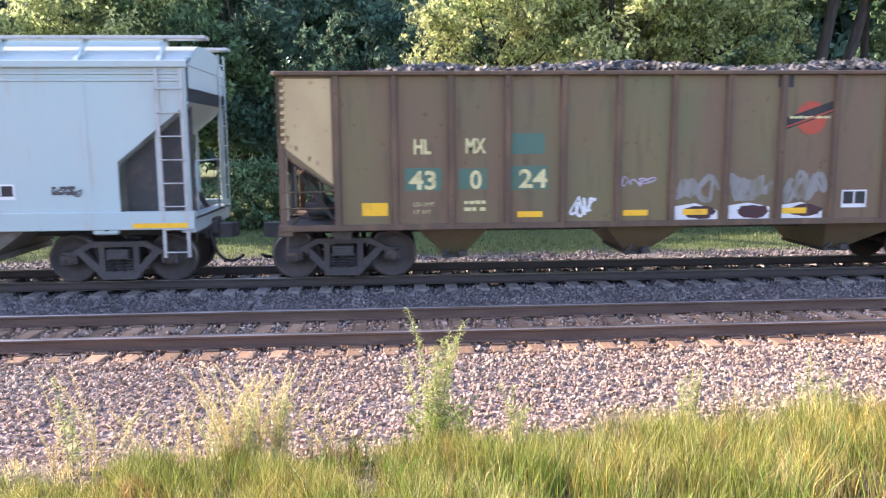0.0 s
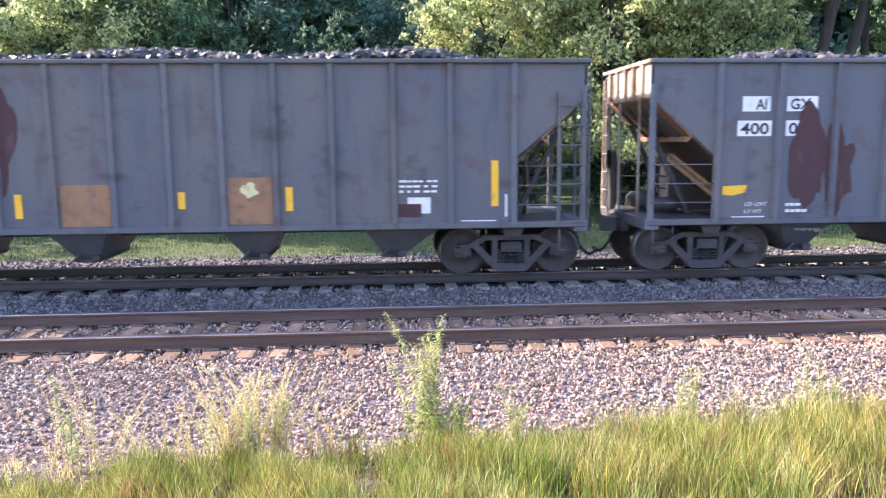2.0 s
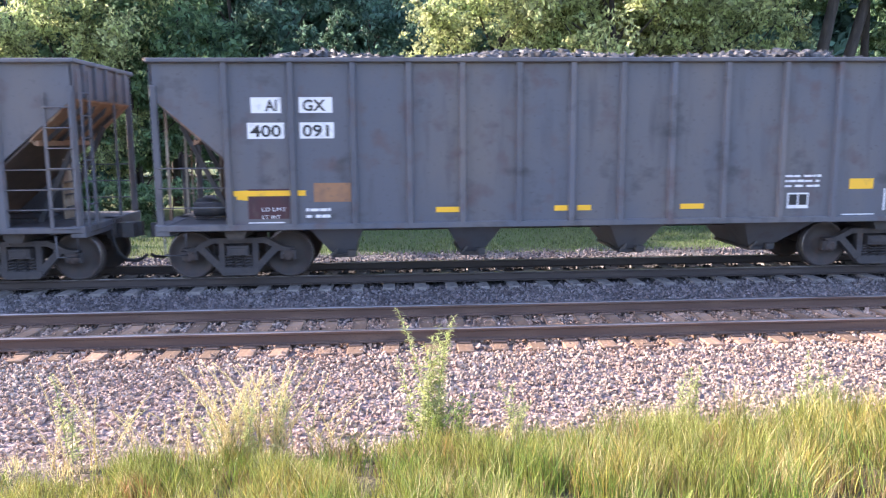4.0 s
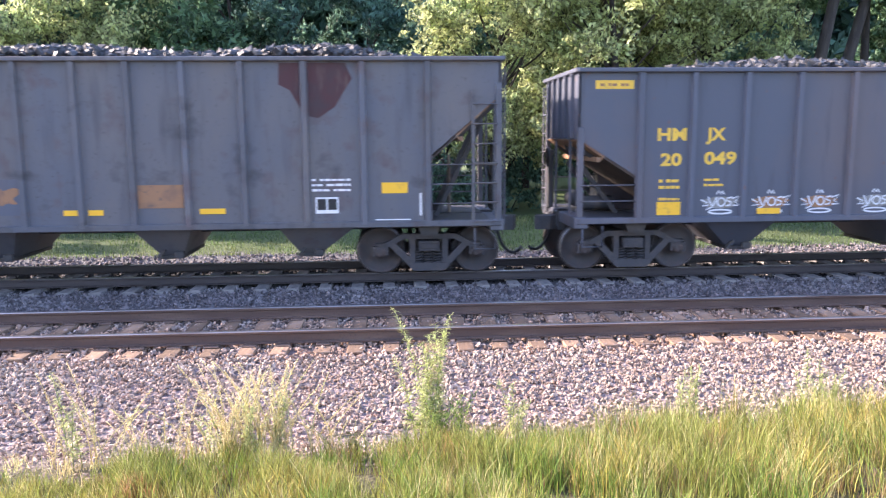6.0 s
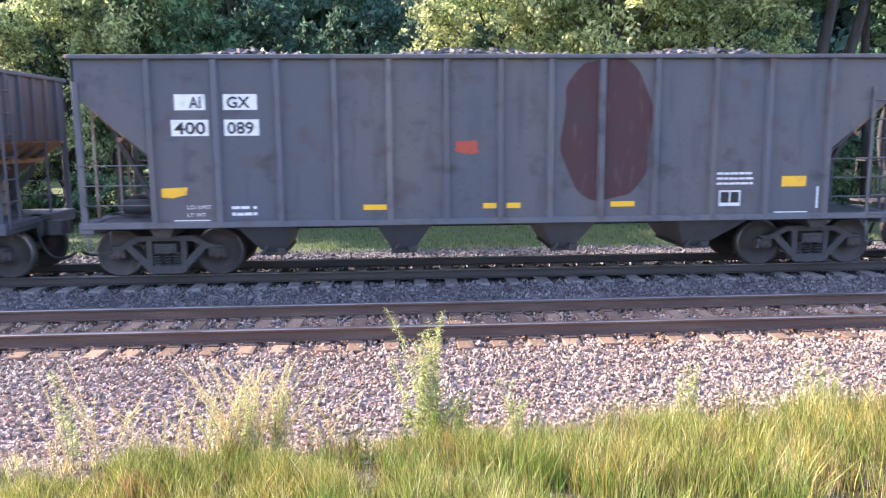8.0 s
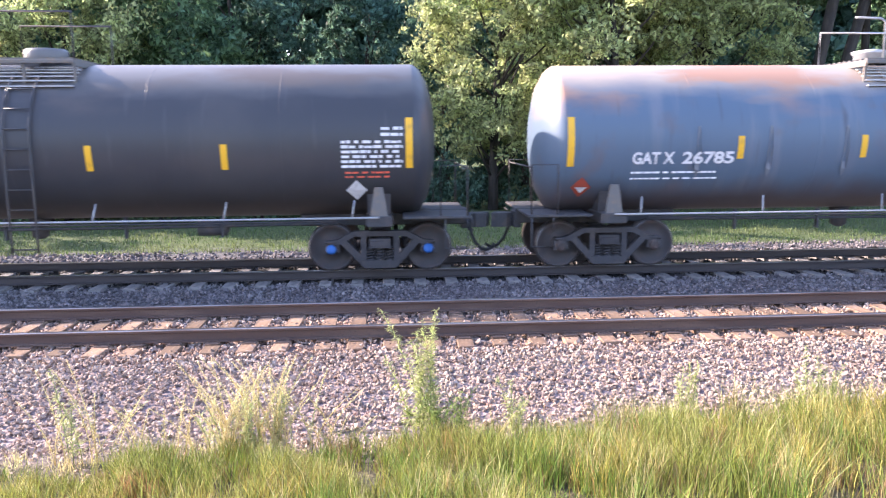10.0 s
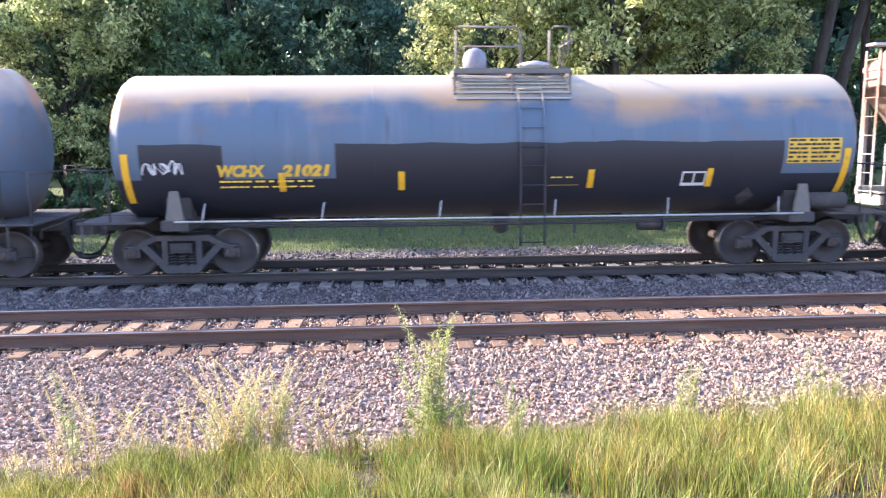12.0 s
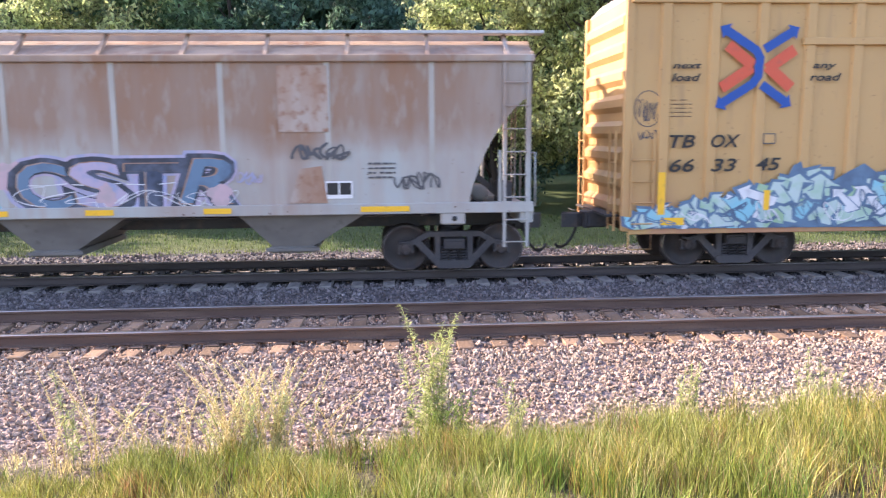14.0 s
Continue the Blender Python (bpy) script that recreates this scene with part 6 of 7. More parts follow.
def cars_covered():
    car, s = covered_hopper(-12.0, 16.75, 6.82, M["hopper_white"], "pale blue-white covered hopper with a black sloped end", [(-5.6, -2.9, -4.2), (-1.4, 1.4, 0.0), (2.9, 5.6, 4.2)], ((0.0, 3.36), (1.32, 2.3)), 1.07, False, M["hopper_white"])
    h = 16.75 / 2
    s.rect("reflector", h - 1.1, h - 0.12, 1.10, 1.19, M["yellow"], "yellow reflective strip", 0.06)
    s.panel(h - 3.65, h - 3.15, 1.64, 1.92)
    s.bars(h - 2.5, h - 2.05, 1.82, 2, M["truck"], 0.06, 0.04, 90)
    s.scribble(h - 2.5, h - 2.0, 1.68, 1.84, M["tag_grey"], 91, 4, 0.02)
    for z in (3.72, 3.84):
        part("side_bead", Shape().box(-h + 0.1, h - 0.1, -1.515, -1.49, z, z + 0.05, 0.01), M["hopper_white"], car)
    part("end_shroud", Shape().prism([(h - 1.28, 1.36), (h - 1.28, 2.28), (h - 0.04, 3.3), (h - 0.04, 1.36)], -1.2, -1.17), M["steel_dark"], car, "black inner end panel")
    # rusty white one with graffiti
    c = 172.75
    car, s = covered_hopper(c, 17.05, 7.06, M["rusty_white"], "rust-streaked white covered hopper with large graffiti", [(-5.6, -3.15, -4.65), (-1.4, 1.15, -0.35), (2.95, 5.5, 4.0)], ((0.02, 3.40), (1.20, 1.46)), 1.2, True, M["rusty_white"])
    s.rect("name_panel", -7.15, -6.1, 2.2, 2.98, M["pale_panel"], "repainted pale panel", 0.010)
    s.text("FURX", -6.78, -6.0, 2.66, 0.3, M["tag_grey"], "faded dark reporting mark", 0.013, 0.004)
    s.text("845577", -6.8, -5.62, 2.1, 0.3, M["tag_grey"], "faded dark reporting mark", 0.013, 0.004)
    graffiti_word(s, "aSER", -5.1, -1.25, 1.36, 0.85, M["spray_cyan"], M["spray_dark"], [M["spray_blue"], M["spray_dark"], M["spray_blue"]], 3, M["spray_cyan"])
    graffiti_word(s, "CSTR", -0.85, 2.95, 1.36, 0.92, M["spray_lilac"], M["spray_dark"], [M["spray_blue"], M["spray_lilac"], M["spray_dark"]], 4, M["spray_white"])
    for i, (x, z, rx, rz) in enumerate(((-1.0, 2.0, 0.35, 0.25), (-5.5, 1.95, 0.25, 0.12), (0.75, 1.6, 0.16, 0.2), (2.75, 1.6, 0.2, 0.2))):
        s.patch("pink_spray", outline_blob(x, z, rx, rz, rough=0.35, seed=30 + i), M["spray_pink"], lift=0.0055 if i < 2 else 0.0225)
    s.scribble(4.1, 5.1, 2.2, 2.5, M["tag_grey"], 93, 8, 0.045, 0.012, "black spray tag")
    s.scribble(5.95, 6.75, 1.65, 1.98, M["tag_grey"], 94, 6, 0.03, 0.012)
    s.scribble(3.1, 3.5, 1.75, 2.0, M["spray_lilac"], 95, 3, 0.03, 0.012)
    s.scribble(-6.4, -5.9, 1.88, 2.06, M["tag_grey"], 96, 4, 0.025, 0.012)
    s.rect("rust_panel", 3.85, 4.75, 2.72, 3.9, M["rust_panel"], "rusted repaired panel", 0.010)
    s.patch("rust_panel", [(4.0, 1.42), (4.7, 1.42), (4.6, 2.1), (4.2, 2.05)], M["rust_panel"], "", 0.010)
    s.panel(4.66, 5.16, 1.50, 1.82)
    s.bars(5.45, 5.95, 2.12, 4, M["tag_grey"], 0.035, 0.05, 97)
    for x0, x1 in ((-6.05, -5.45), (-3.55, -3.0), (-1.5, -1.0), (0.35, 0.85), (2.45, 2.95), (5.3, 6.2)):
        s.rect("reflector", x0, x1, 1.25, 1.35, M["yellow"], "yellow reflective strip", 0.057)


# ---------------- boxcar ----------------
def car_box():
    c, h, hw, top, bot = 192.35, 9.3, 1.5, 5.12, 0.80
    car = start_car("boxcar", c, "golden yellow high-cube boxcar with blue and red emblem and graffiti", "boxcar")
    Yb = M["box_yellow"]
    s = Side(car, hw)
    for k in (-1, 1):
        part("side_wall", Shape().box(-h, h, min(k * hw, k * (hw - 0.05)), max(k * hw, k * (hw - 0.05)), bot, top, 0.01), Yb, car)
        xs = [-8.63 + 0.915 * i for i in range(7)] + [8.63 - 0.915 * i for i in range(7)]
        for x in xs:
            part("side_post", Shape().prism([(x - 0.12, k * (hw - 0.002)), (x - 0.08, k * (hw + 0.06)), (x + 0.08, k * (hw + 0.06)), (x + 0.12, k * (hw - 0.002))], bot + 0.25, top - 0.12, "z"), Yb, car)
        part("top_rail", Shape().box(-h, h, min(k * (hw - 0.06), k * (hw + 0.08)), max(k * (hw - 0.06), k * (hw + 0.08)), top - 0.12, top + 0.02, 0.012), Yb, car)
        part("bottom_sill", Shape().box(-h + 0.05, h - 0.05, min(k * (hw - 0.08), k * (hw + 0.03)), max(k * (hw - 0.08), k * (hw + 0.03)), bot - 0.06, bot + 0.1, 0.012), Yb, car)
        dr = part("door", Shape().box(-1.9, 1.9, min(k * hw, k * (hw + 0.09)), max(k * hw, k * (hw + 0.09)), bot + 0.2, top - 0.3, 0.02), Yb, car, "sliding plug door")
        rods = Shape()
        for x in (-1.2, -0.5, 0.5, 1.2):
            rods.tube([(x, k * (hw + 0.12), bot + 0.25), (x, k * (hw + 0.12), top - 0.35)], 0.025, 6)
        part("lock_rods", rods, Yb, dr)
    part("roof", Shape().prism([(-hw, top), (hw, top), (0.6, top + 0.12), (-0.6, top + 0.12)], -h, h, "x"), M["galv"], car)
    part("floor", Shape().box(-h, h, -hw + 0.05, hw - 0.05, bot, bot + 0.15), M["steel_dark"], car)
    part("centre_sill", Shape().box(-h - 0.15, h + 0.15, -0.25, 0.25, 0.78, 1.06, 0.015), M["steel_dark"], car)
    for e in (-1, 1):
        xe = e * h
        part("end_wall", Shape().box(min(xe, xe - e * 0.05), max(xe, xe - e * 0.05), -hw, hw, bot, top, 0.01), Yb, car, "corrugated yellow end wall")
        for i in range(8):
            z = bot + 0.42 + i * 0.5
            part("end_corrugation", Shape().prism([(xe, z - 0.17), (xe + e * 0.10, z - 0.07), (xe + e * 0.10, z + 0.07), (xe, z + 0.17)], -hw + 0.12, hw - 0.12), Yb, car)
        for k in (-1, 1):
            part("corner_post", Shape().box(xe - 0.09, xe + 0.09, k * (hw - 0.03) - 0.06, k * (hw - 0.03) + 0.06, bot, top, 0.02), Yb, car)
        lx = sorted((xe - e * 0.08, xe - e * 0.5))
        part("side_ladder", ladder_shape(lx[0], lx[1], -hw - 0.05, bot + 0.05, bot + 1.75, 0.40, 0.014, 0.018), Yb, car, "short yellow ladder")
        part("end_ladder", end_ladder_shape(xe + e * 0.2, -1.4, -1.0, bot, bot + 1.9, 0.4), Yb, car)
        part("end_ladder", end_ladder_shape(xe + e * 0.2, 1.0, 1.4, bot, bot + 1.9, 0.4), Yb, car)
        part("crossover_step", Shape().box(min(xe, xe + e * 0.3), max(xe, xe + e * 0.3), -1.2, 1.2, 1.05, 1.09), M["steel_dark"], car)
        part("sill_step", Shape().tube([(xe - e * 0.06, -hw, bot), (xe - e * 0.06, -hw, 0.45), (xe - e * 0.5, -hw, 0.45), (xe - e * 0.5, -hw, bot)], 0.02, 6), Yb, car)
        part("cushion_unit", Shape().box(min(xe, xe + e * 0.42), max(xe, xe + e * 0.42), -0.3, 0.3, 0.74, 1.08, 0.03), M["steel_dark"], car)
    add_trucks(car, 6.95)
    add_couplers(car, h + 0.42)
    d, B, R = 0.0655, M["blue_logo"], M["orange_logo"]
    L = s.text
    L("next", -8.5, -7.97, 3.83, 0.115, M["black"], "dark italic slogan", 0.066, 0.004, 0.25)
    L("load", -8.52, -7.98, 3.60, 0.14, M["black"], "dark italic slogan", 0.066, 0.004, 0.25)
    L("any", -5.83, -5.38, 3.83, 0.115, M["black"], "dark italic slogan", 0.066, 0.004, 0.25)
    L("road", -5.88, -5.28, 3.60, 0.14, M["black"], "dark italic slogan", 0.066, 0.004, 0.25)
    for w, x0, x1, z in (("TB", -8.52, -8.04, 2.38), ("OX", -7.72, -7.17, 2.38), ("66", -8.5, -8.04, 1.93), ("33", -7.7, -7.22, 1.93), ("45", -6.83, -6.36, 1.94)):
        L(w, x0, x1, z, 0.24, M["black"], "dark italic reporting mark", 0.066, 0.006, 0.22)
    # crossed-arrow emblem
    cx, cz = -6.86, 3.83

    def arrow(pts, w, m, lift, tip=True):
        s.stroke(pts, w, m, lift, "emblem_arrow")
        if tip:
            a, b = Vector(pts[-2]), Vector(pts[-1])
            u = (b - a).normalized()
            n = Vector((-u.y, u.x))
            q = [b + n * w * 0.95 - u * 0.02, b - n * w * 0.95 - u * 0.02, b + u * w * 0.85]
            s.patch("arrow_head", [(p.x, p.y) for p in q], m, "", lift + 0.001)

    arrow([(cx + 0.1, cz + 0.0), (cx - 0.12, cz + 0.04), (cx - 0.62, cz + 0.42)][1:], 0.21, R, 0.066, False)
    arrow([(cx - 0.14, cz + 0.02), (cx - 0.72, cz - 0.36)], 0.21, R, 0.0675, False)
    arrow([(cx + 0.14, cz - 0.02), (cx + 0.66, cz + 0.34)], 0.21, R, 0.066, False)
    arrow([(cx + 0.14, cz + 0.04), (cx + 0.62, cz - 0.36)], 0.21, R, 0.0675, False)
    arrow([(cx - 0.02, cz + 0.02), (cx + 0.0, cz + 0.18), (cx - 0.08, cz + 0.32), (cx - 0.3, cz + 0.46), (cx - 0.66, cz + 0.68)], 0.165, B, 0.072)
    arrow([(cx - 0.02, cz + 0.05), (cx - 0.02, cz - 0.14), (cx - 0.12, cz - 0.28), (cx - 0.34, cz - 0.42), (cx - 0.7, cz - 0.64)], 0.165, B, 0.0735)
    arrow([(cx + 0.08, cz + 0.34), (cx + 0.6, cz + 0.66)], 0.165, B, 0.072)
    arrow([(cx + 0.05, cz - 0.3), (cx + 0.52, cz - 0.62)], 0.165, B, 0.072)
    s.rect("inspection_mark", -6.72, -6.48, 2.43, 2.63, M["tag_grey"], "", 0.064)
    s.rect("inspection_field", -6.70, -6.50, 2.45, 2.61, Yb, "", 0.068)
    s.stroke([(-8.93 + 0.27 * math.cos(k * 0.33), 3.1 + 0.33 * math.sin(k * 0.33)) for k in range(20)], 0.016, M["tag_grey"], 0.008, "graffiti_ring")
    s.scribble(-9.15, -8.75, 2.85, 3.3, M["tag_grey"], 101, 6, 0.012)
    s.scribble(-9.1, -8.65, 2.52, 2.72, M["tag_grey"], 102, 5, 0.012)
    s.bars(-8.55, -8.1, 3.25, 5, M["brown_post"], 0.015, 0.06, 103)
    part("door_track", Shape().box(-6.05, 6.05, -hw - 0.09, -hw, 4.25, 4.38, 0.012), Yb, car)
    s.rect("reflector", -8.72, -8.58, 1.12, 1.92, M["yellow"], "tall yellow reflective strip", 0.085)
    s.rect("reflector", -8.65, -8.2, 0.92, 1.06, M["yellow"], "yellow reflective strip", 0.085)
    s.rect("reflector", -6.66, -6.54, 1.18, 1.56, M["yellow"], "upright yellow reflective strip", 0.085)
    # wide sprayed piece: dark underlayer, pale shapes, outlines
    rng = random.Random(12)
    und = [(-4.0, 0.82), (-9.22, 0.86), (-9.2, 1.22), (-9.0, 1.12), (-8.8, 1.24), (-8.5, 1.1), (-8.2, 1.28), (-8.05, 1.18), (-7.8, 1.45), (-7.6, 1.3), (-7.3, 1.56), (-7.15, 1.4), (-6.95, 1.78),
           (-6.8, 1.6), (-6.5, 1.74), (-6.3, 1.62), (-6.1, 2.02), (-5.95, 2.1), (-5.85, 1.8), (-5.5, 1.92), (-5.3, 1.72), (-5.0, 1.9), (-4.7, 2.05), (-4.4, 1.85), (-4.0, 2.05)]
    s.patch("graffiti_ground", und, M["spray_blue"], "pale green and blue sprayed lettering", 0.0625)
    for i in range(66):
        x = -9.08 + 5.0 * ((i * 0.618) % 1.0)
        room = np.interp(x, (-9.2, -8.2, -7.2, -6.2, -4.0), (0.30, 0.34, 0.58, 0.92, 1.08))
        z = 0.9 + rng.uniform(0.12, 0.88) * room
        n, w, a = rng.uniform(0.2, 0.42) * (0.7 + 0.4 * room), rng.uniform(0.07, 0.125), rng.choice((0.5, 0.9, 1.3, 2.2, 2.6, 0.15)) + rng.uniform(-0.2, 0.2)
        body = [(-n, -w), (n * 0.6, -w), (n * 0.6, -w * 2.2), (n * 1.15, 0.0), (n * 0.6, w * 2.0), (n * 0.5, w), (-n * 0.2, w), (-n * 0.5, w * 2.4), (-n, w)]
        turn = lambda g: [(x + g * (u * math.cos(a) - v * math.sin(a)), max(0.84, z + g * (u * math.sin(a) + v * math.cos(a)) * 0.8)) for u, v in body]
        s.patch("letter_outline", turn(1.17), M["spray_blue"], "", 0.064)
        s.patch("letter_face", turn(0.92), M[rng.choice(("spray_green", "spray_pale", "spray_cyan", "spray_white", "spray_pale", "spray_pale"))], "", 0.0641)
    for i in range(7):
        x = -8.9 + i * 0.7
        s.scribble(x, x + 0.5, 0.92, 1.1 + 0.08 * i, M["spray_white" if i % 2 else "spray_blue"], 110 + i, 2, 0.022, 0.066)


cars_covered()
cars_open()
cars_tank()
car_box()


# ---------------- grass, weeds, trees ----------------
SWAYING = []


def blades(n, place, height, width, rng, lean=0.35):
    """Tapered, bent grass blades: arrays of vertices and faces."""
    p = place(n)
    n = len(p)
    hgt = height(p) * rng.uniform(0.35, 1.12, n)
    a = rng.uniform(0, 2 * np.pi, n)
    b = rng.uniform(0, 2 * np.pi, n)
    out = lean * hgt * rng.uniform(0.2, 1.3, n)
    side = np.stack([np.cos(a), np.sin(a), 0 * a], 1) * (width * rng.uniform(0.6, 1.3, n))[:, None]
    bend = np.stack([np.cos(b), np.sin(b), 0 * b], 1) * out[:, None]
    up = np.array([0, 0, 1.0])
    v = np.stack([p - side, p + side, p + bend * 0.3 + up * (hgt * 0.55)[:, None] - side * 0.8, p + bend * 0.3 + up * (hgt * 0.55)[:, None] + side * 0.8, p + bend + up * (hgt * 0.98)[:, None]], 1)
    f = np.array([(0, 1, 3), (0, 3, 2), (2, 3, 4)])[None] + 5 * np.arange(n)[:, None, None]
    return v.reshape(-1, 3), f.reshape(-1, 3)


def ground_points(x, y):
    return np.column_stack([x, y, [ground_height(a, b) - 0.02 for a, b in zip(x, y)]])


def edge_of_grass(x):
    """How far out the thick grass reaches at each x."""
    return np.interp(x, (-6, -3.6, -2.6, -1.9, -1.0, 0.2, 1.4, 2.2, 3.0, 6), (5.7, 5.8, 5.85, 6.25, 6.35, 6.85, 6.8, 6.95, 7.3, 7.5)) + 0.14 * np.sin(x * 3.1) + 0.1 * np.sin(x * 7.7) + 0.06 * np.sin(x * 17)


def build_grass():
    rng = np.random.default_rng(8)

    def place(n, lo=3.7, thin=0.0, clump=1.0):
        m = n // 22 + 1
        x = rng.uniform(-5.0, 6.2, m)
        e = edge_of_grass(x)
        y = lo + (e + thin - lo) * rng.uniform(0, 1, m) ** 0.8
        k = rng.integers(0, m, n)
        x, y = x[k] + rng.normal(size=n) * 0.038, y[k] + rng.normal(size=n) * 0.038
        keep = np.array([noise.noise(Vector((a * 2.2, b * 2.2, 4.0))) + 0.5 * noise.noise(Vector((a * 6, b * 6, 9.0))) for a, b in zip(x, y)]) + 0.42 * clump > rng.uniform(-0.1, 0.5, n)
        return ground_points(x[keep], y[keep])

    tall = lambda p: np.interp(p[:, 0], (-5, -2.6, -1.9, -0.3, 1, 2.2, 3.5, 6), (0.2, 0.22, 0.30, 0.29, 0.33, 0.38, 0.46, 0.46)) * (1 + 0.35 * np.sin(p[:, 0] * 5 + p[:, 1] * 3) * np.sin(p[:, 0] * 2.3))
    green_bias = lambda p: p[np.abs(p[:, 0] - 0.65) < np.random.default_rng(1).exponential(1.3, len(p))]
    for n, mat_name, hf, w, lab, pick in (
            (30000, "grass_green", lambda p: tall(p) * 0.9, 0.0028, "fresh green verge grass", None),
            (46000, "grass_green", lambda p: tall(p) * 0.98, 0.003, "lush green grass tuft", green_bias),
            (40000, "grass_yellow", tall, 0.0027, "sun-bleached yellow verge grass", None),
            (24000, "grass_brown", lambda p: tall(p) * 0.62, 0.0025, "dead brown undergrowth", None),
            (7000, "grass_straw", lambda p: tall(p) * 1.15, 0.0016, "thin straw-coloured seed stalks", None)):
        def spots(k, f=pick):
            q = place(k, clump=0.8)
            return f(q) if f else q
        v, f = blades(n, spots, hf, w, rng, 0.46)
        tagged(new("grass", big_mesh("grass", v, f, M[mat_name])), lab + " on the near bank", "grass", kind="stuff")
    # scattered blades in the stones
    v, f = blades(5000, lambda n: place(n, 5.6, 0.8, 0.3), lambda p: np.full(len(p), 0.2), 0.003, rng, 0.6)
    tagged(new("grass", big_mesh("grass", v, f, M["grass_straw"])), "sparse dry grass at the ballast edge", "grass", kind="stuff")
    # far verge beyond the second track
    x, y = rng.uniform(-22, 26, 34000), 21.6 + 9 * rng.uniform(0, 1, 34000) ** 1.3
    v, f = blades(34000, lambda n: ground_points(x, y), lambda p: np.full(len(p), 0.13), 0.014, rng)
    tagged(new("grass", big_mesh("grass", v, f, M["grass_far"])), "green verge grass beyond the tracks", "grass", kind="stuff")


def weed(name, x, y, h, stems, leaf, material, label, seed, sway, spread=0.06, density=1.0, stem="weed_stem"):
    """A tall weed: several leaning stems, each with many small narrow leaves up to a feathery tip."""
    rng = np.random.default_rng(seed)
    base = pose(x, y, ground_height(x, y) - 0.03)
    w = tagged(new(name), label, "weed")
    w.matrix_basis = base
    for k in range(stems):
        lx, ly = rng.uniform(-1, 1) * spread, rng.uniform(-1, 1) * spread
        bx, by = lx + rng.uniform(-1, 1) * spread * 2.1, ly + rng.uniform(-1, 1) * spread * 1.4
        hh = h * (1 if k == 0 else rng.uniform(0.6, 0.97))
        pts = [(lx + (bx - lx) * (i / 6) ** 2, ly + (by - ly) * (i / 6) ** 2, hh * i / 6) for i in range(7)]
        st = part("stem", Shape().tube(pts, 0.005, 5, 0.002), M[stem], w)
        n = int(110 * density * hh / 1.0)
        t = rng.uniform(0.12, 1.0, n) ** 0.8
        c = np.column_stack([np.interp(t, np.linspace(0, 1, 7), [p[i] for p in pts]) for i in range(3)])
        ln = leaf * (1.15 - 0.65 * t) * rng.uniform(0.6, 1.2, n)
        a = rng.uniform(0, 2 * np.pi, n)
        d = np.stack([np.cos(a), np.sin(a), rng.uniform(-0.15, 0.9, n)], 1)
        q = np.stack([-np.sin(a), np.cos(a), 0 * a], 1) * (ln * 0.085)[:, None]
        mid, tip = c + d * (ln * 0.5)[:, None], c + d * ln[:, None] - np.array([0, 0, 1.0]) * (ln * 0.25)[:, None]
        v = np.stack([c, mid - q, tip, mid + q], 1).reshape(-1, 3)
        f = np.array([(0, 1, 2, 3)]) + 4 * np.arange(n)[:, None]
        part("leaves", big_mesh("leaves", v, f, material), None, w)
    SWAYING.append((w, base, sway))


def build_weeds():
    top = ((0.0, 1.0), (0.5, -1.0), (1.5, -2.0), (2.0, -8.0), (2.6, -3.0), (3.2, 0.0), (4.3, -5.0), (5.3, -6.5), (6.5, -4.0), (7.5, -6.0), (8.2, -8.5), (9.3, -9.0), (10.3, -11.0), (11.0, -10.0), (11.6, -6.5),
           (12.5, 0.0), (13.2, 1.0), (14.0, -2.0))
    soft = lambda k: tuple((t, a * k) for t, a in top)
    weed("tall_weed", 0.32, 7.0, 1.34, 9, 0.115, M["weed_leaf"], "tall pale green weed with feathery narrow leaves", 1, soft(1.0), 0.15, 1.7)
    weed("low_weed", 0.45, 6.85, 0.58, 11, 0.11, M["grass_green"], "low leafy green weed in the grass", 2, soft(0.15), 0.18, 1.6)
    for i, (x, y, h, n, d) in enumerate(((-1.3, 6.7, 1.04, 13, 3.4), (-1.08, 6.65, 0.98, 12, 3.2), (-1.52, 6.6, 0.92, 11, 3.2), (-1.68, 6.5, 0.78, 8, 2.8), (-0.92, 6.6, 0.78, 8, 2.6), (-2.75, 6.4, 0.92, 5, 2.4), (-2.5, 6.35, 0.9, 5, 2.4), (-2.1, 6.4, 0.6, 6, 2.2), (-0.55, 6.75, 0.62, 6, 2.2))):
        weed("dry_weed", x, y, h, n, 0.04, M["grass_straw"], "bleached straw-yellow stalks with fine seed heads", 10 + i, soft(0.12), 0.21, d, "grass_straw")
    for i, (x, y, h, n) in enumerate(((1.16, 7.0, 0.66, 5), (2.95, 7.35, 0.72, 6), (4.4, 7.5, 0.86, 5), (4.55, 7.4, 0.7, 5), (-2.75, 6.4, 0.85, 3), (-1.05, 6.6, 0.8, 4), (-1.3, 6.55, 0.62, 5), (-1.55, 6.5, 0.5, 4))):
        weed("young_weed", x, y, h, n, 0.085, M["weed_leaf"], "slender pale green weed rising from the grass", 30 + i, soft(0.2), 0.08, 1.8)


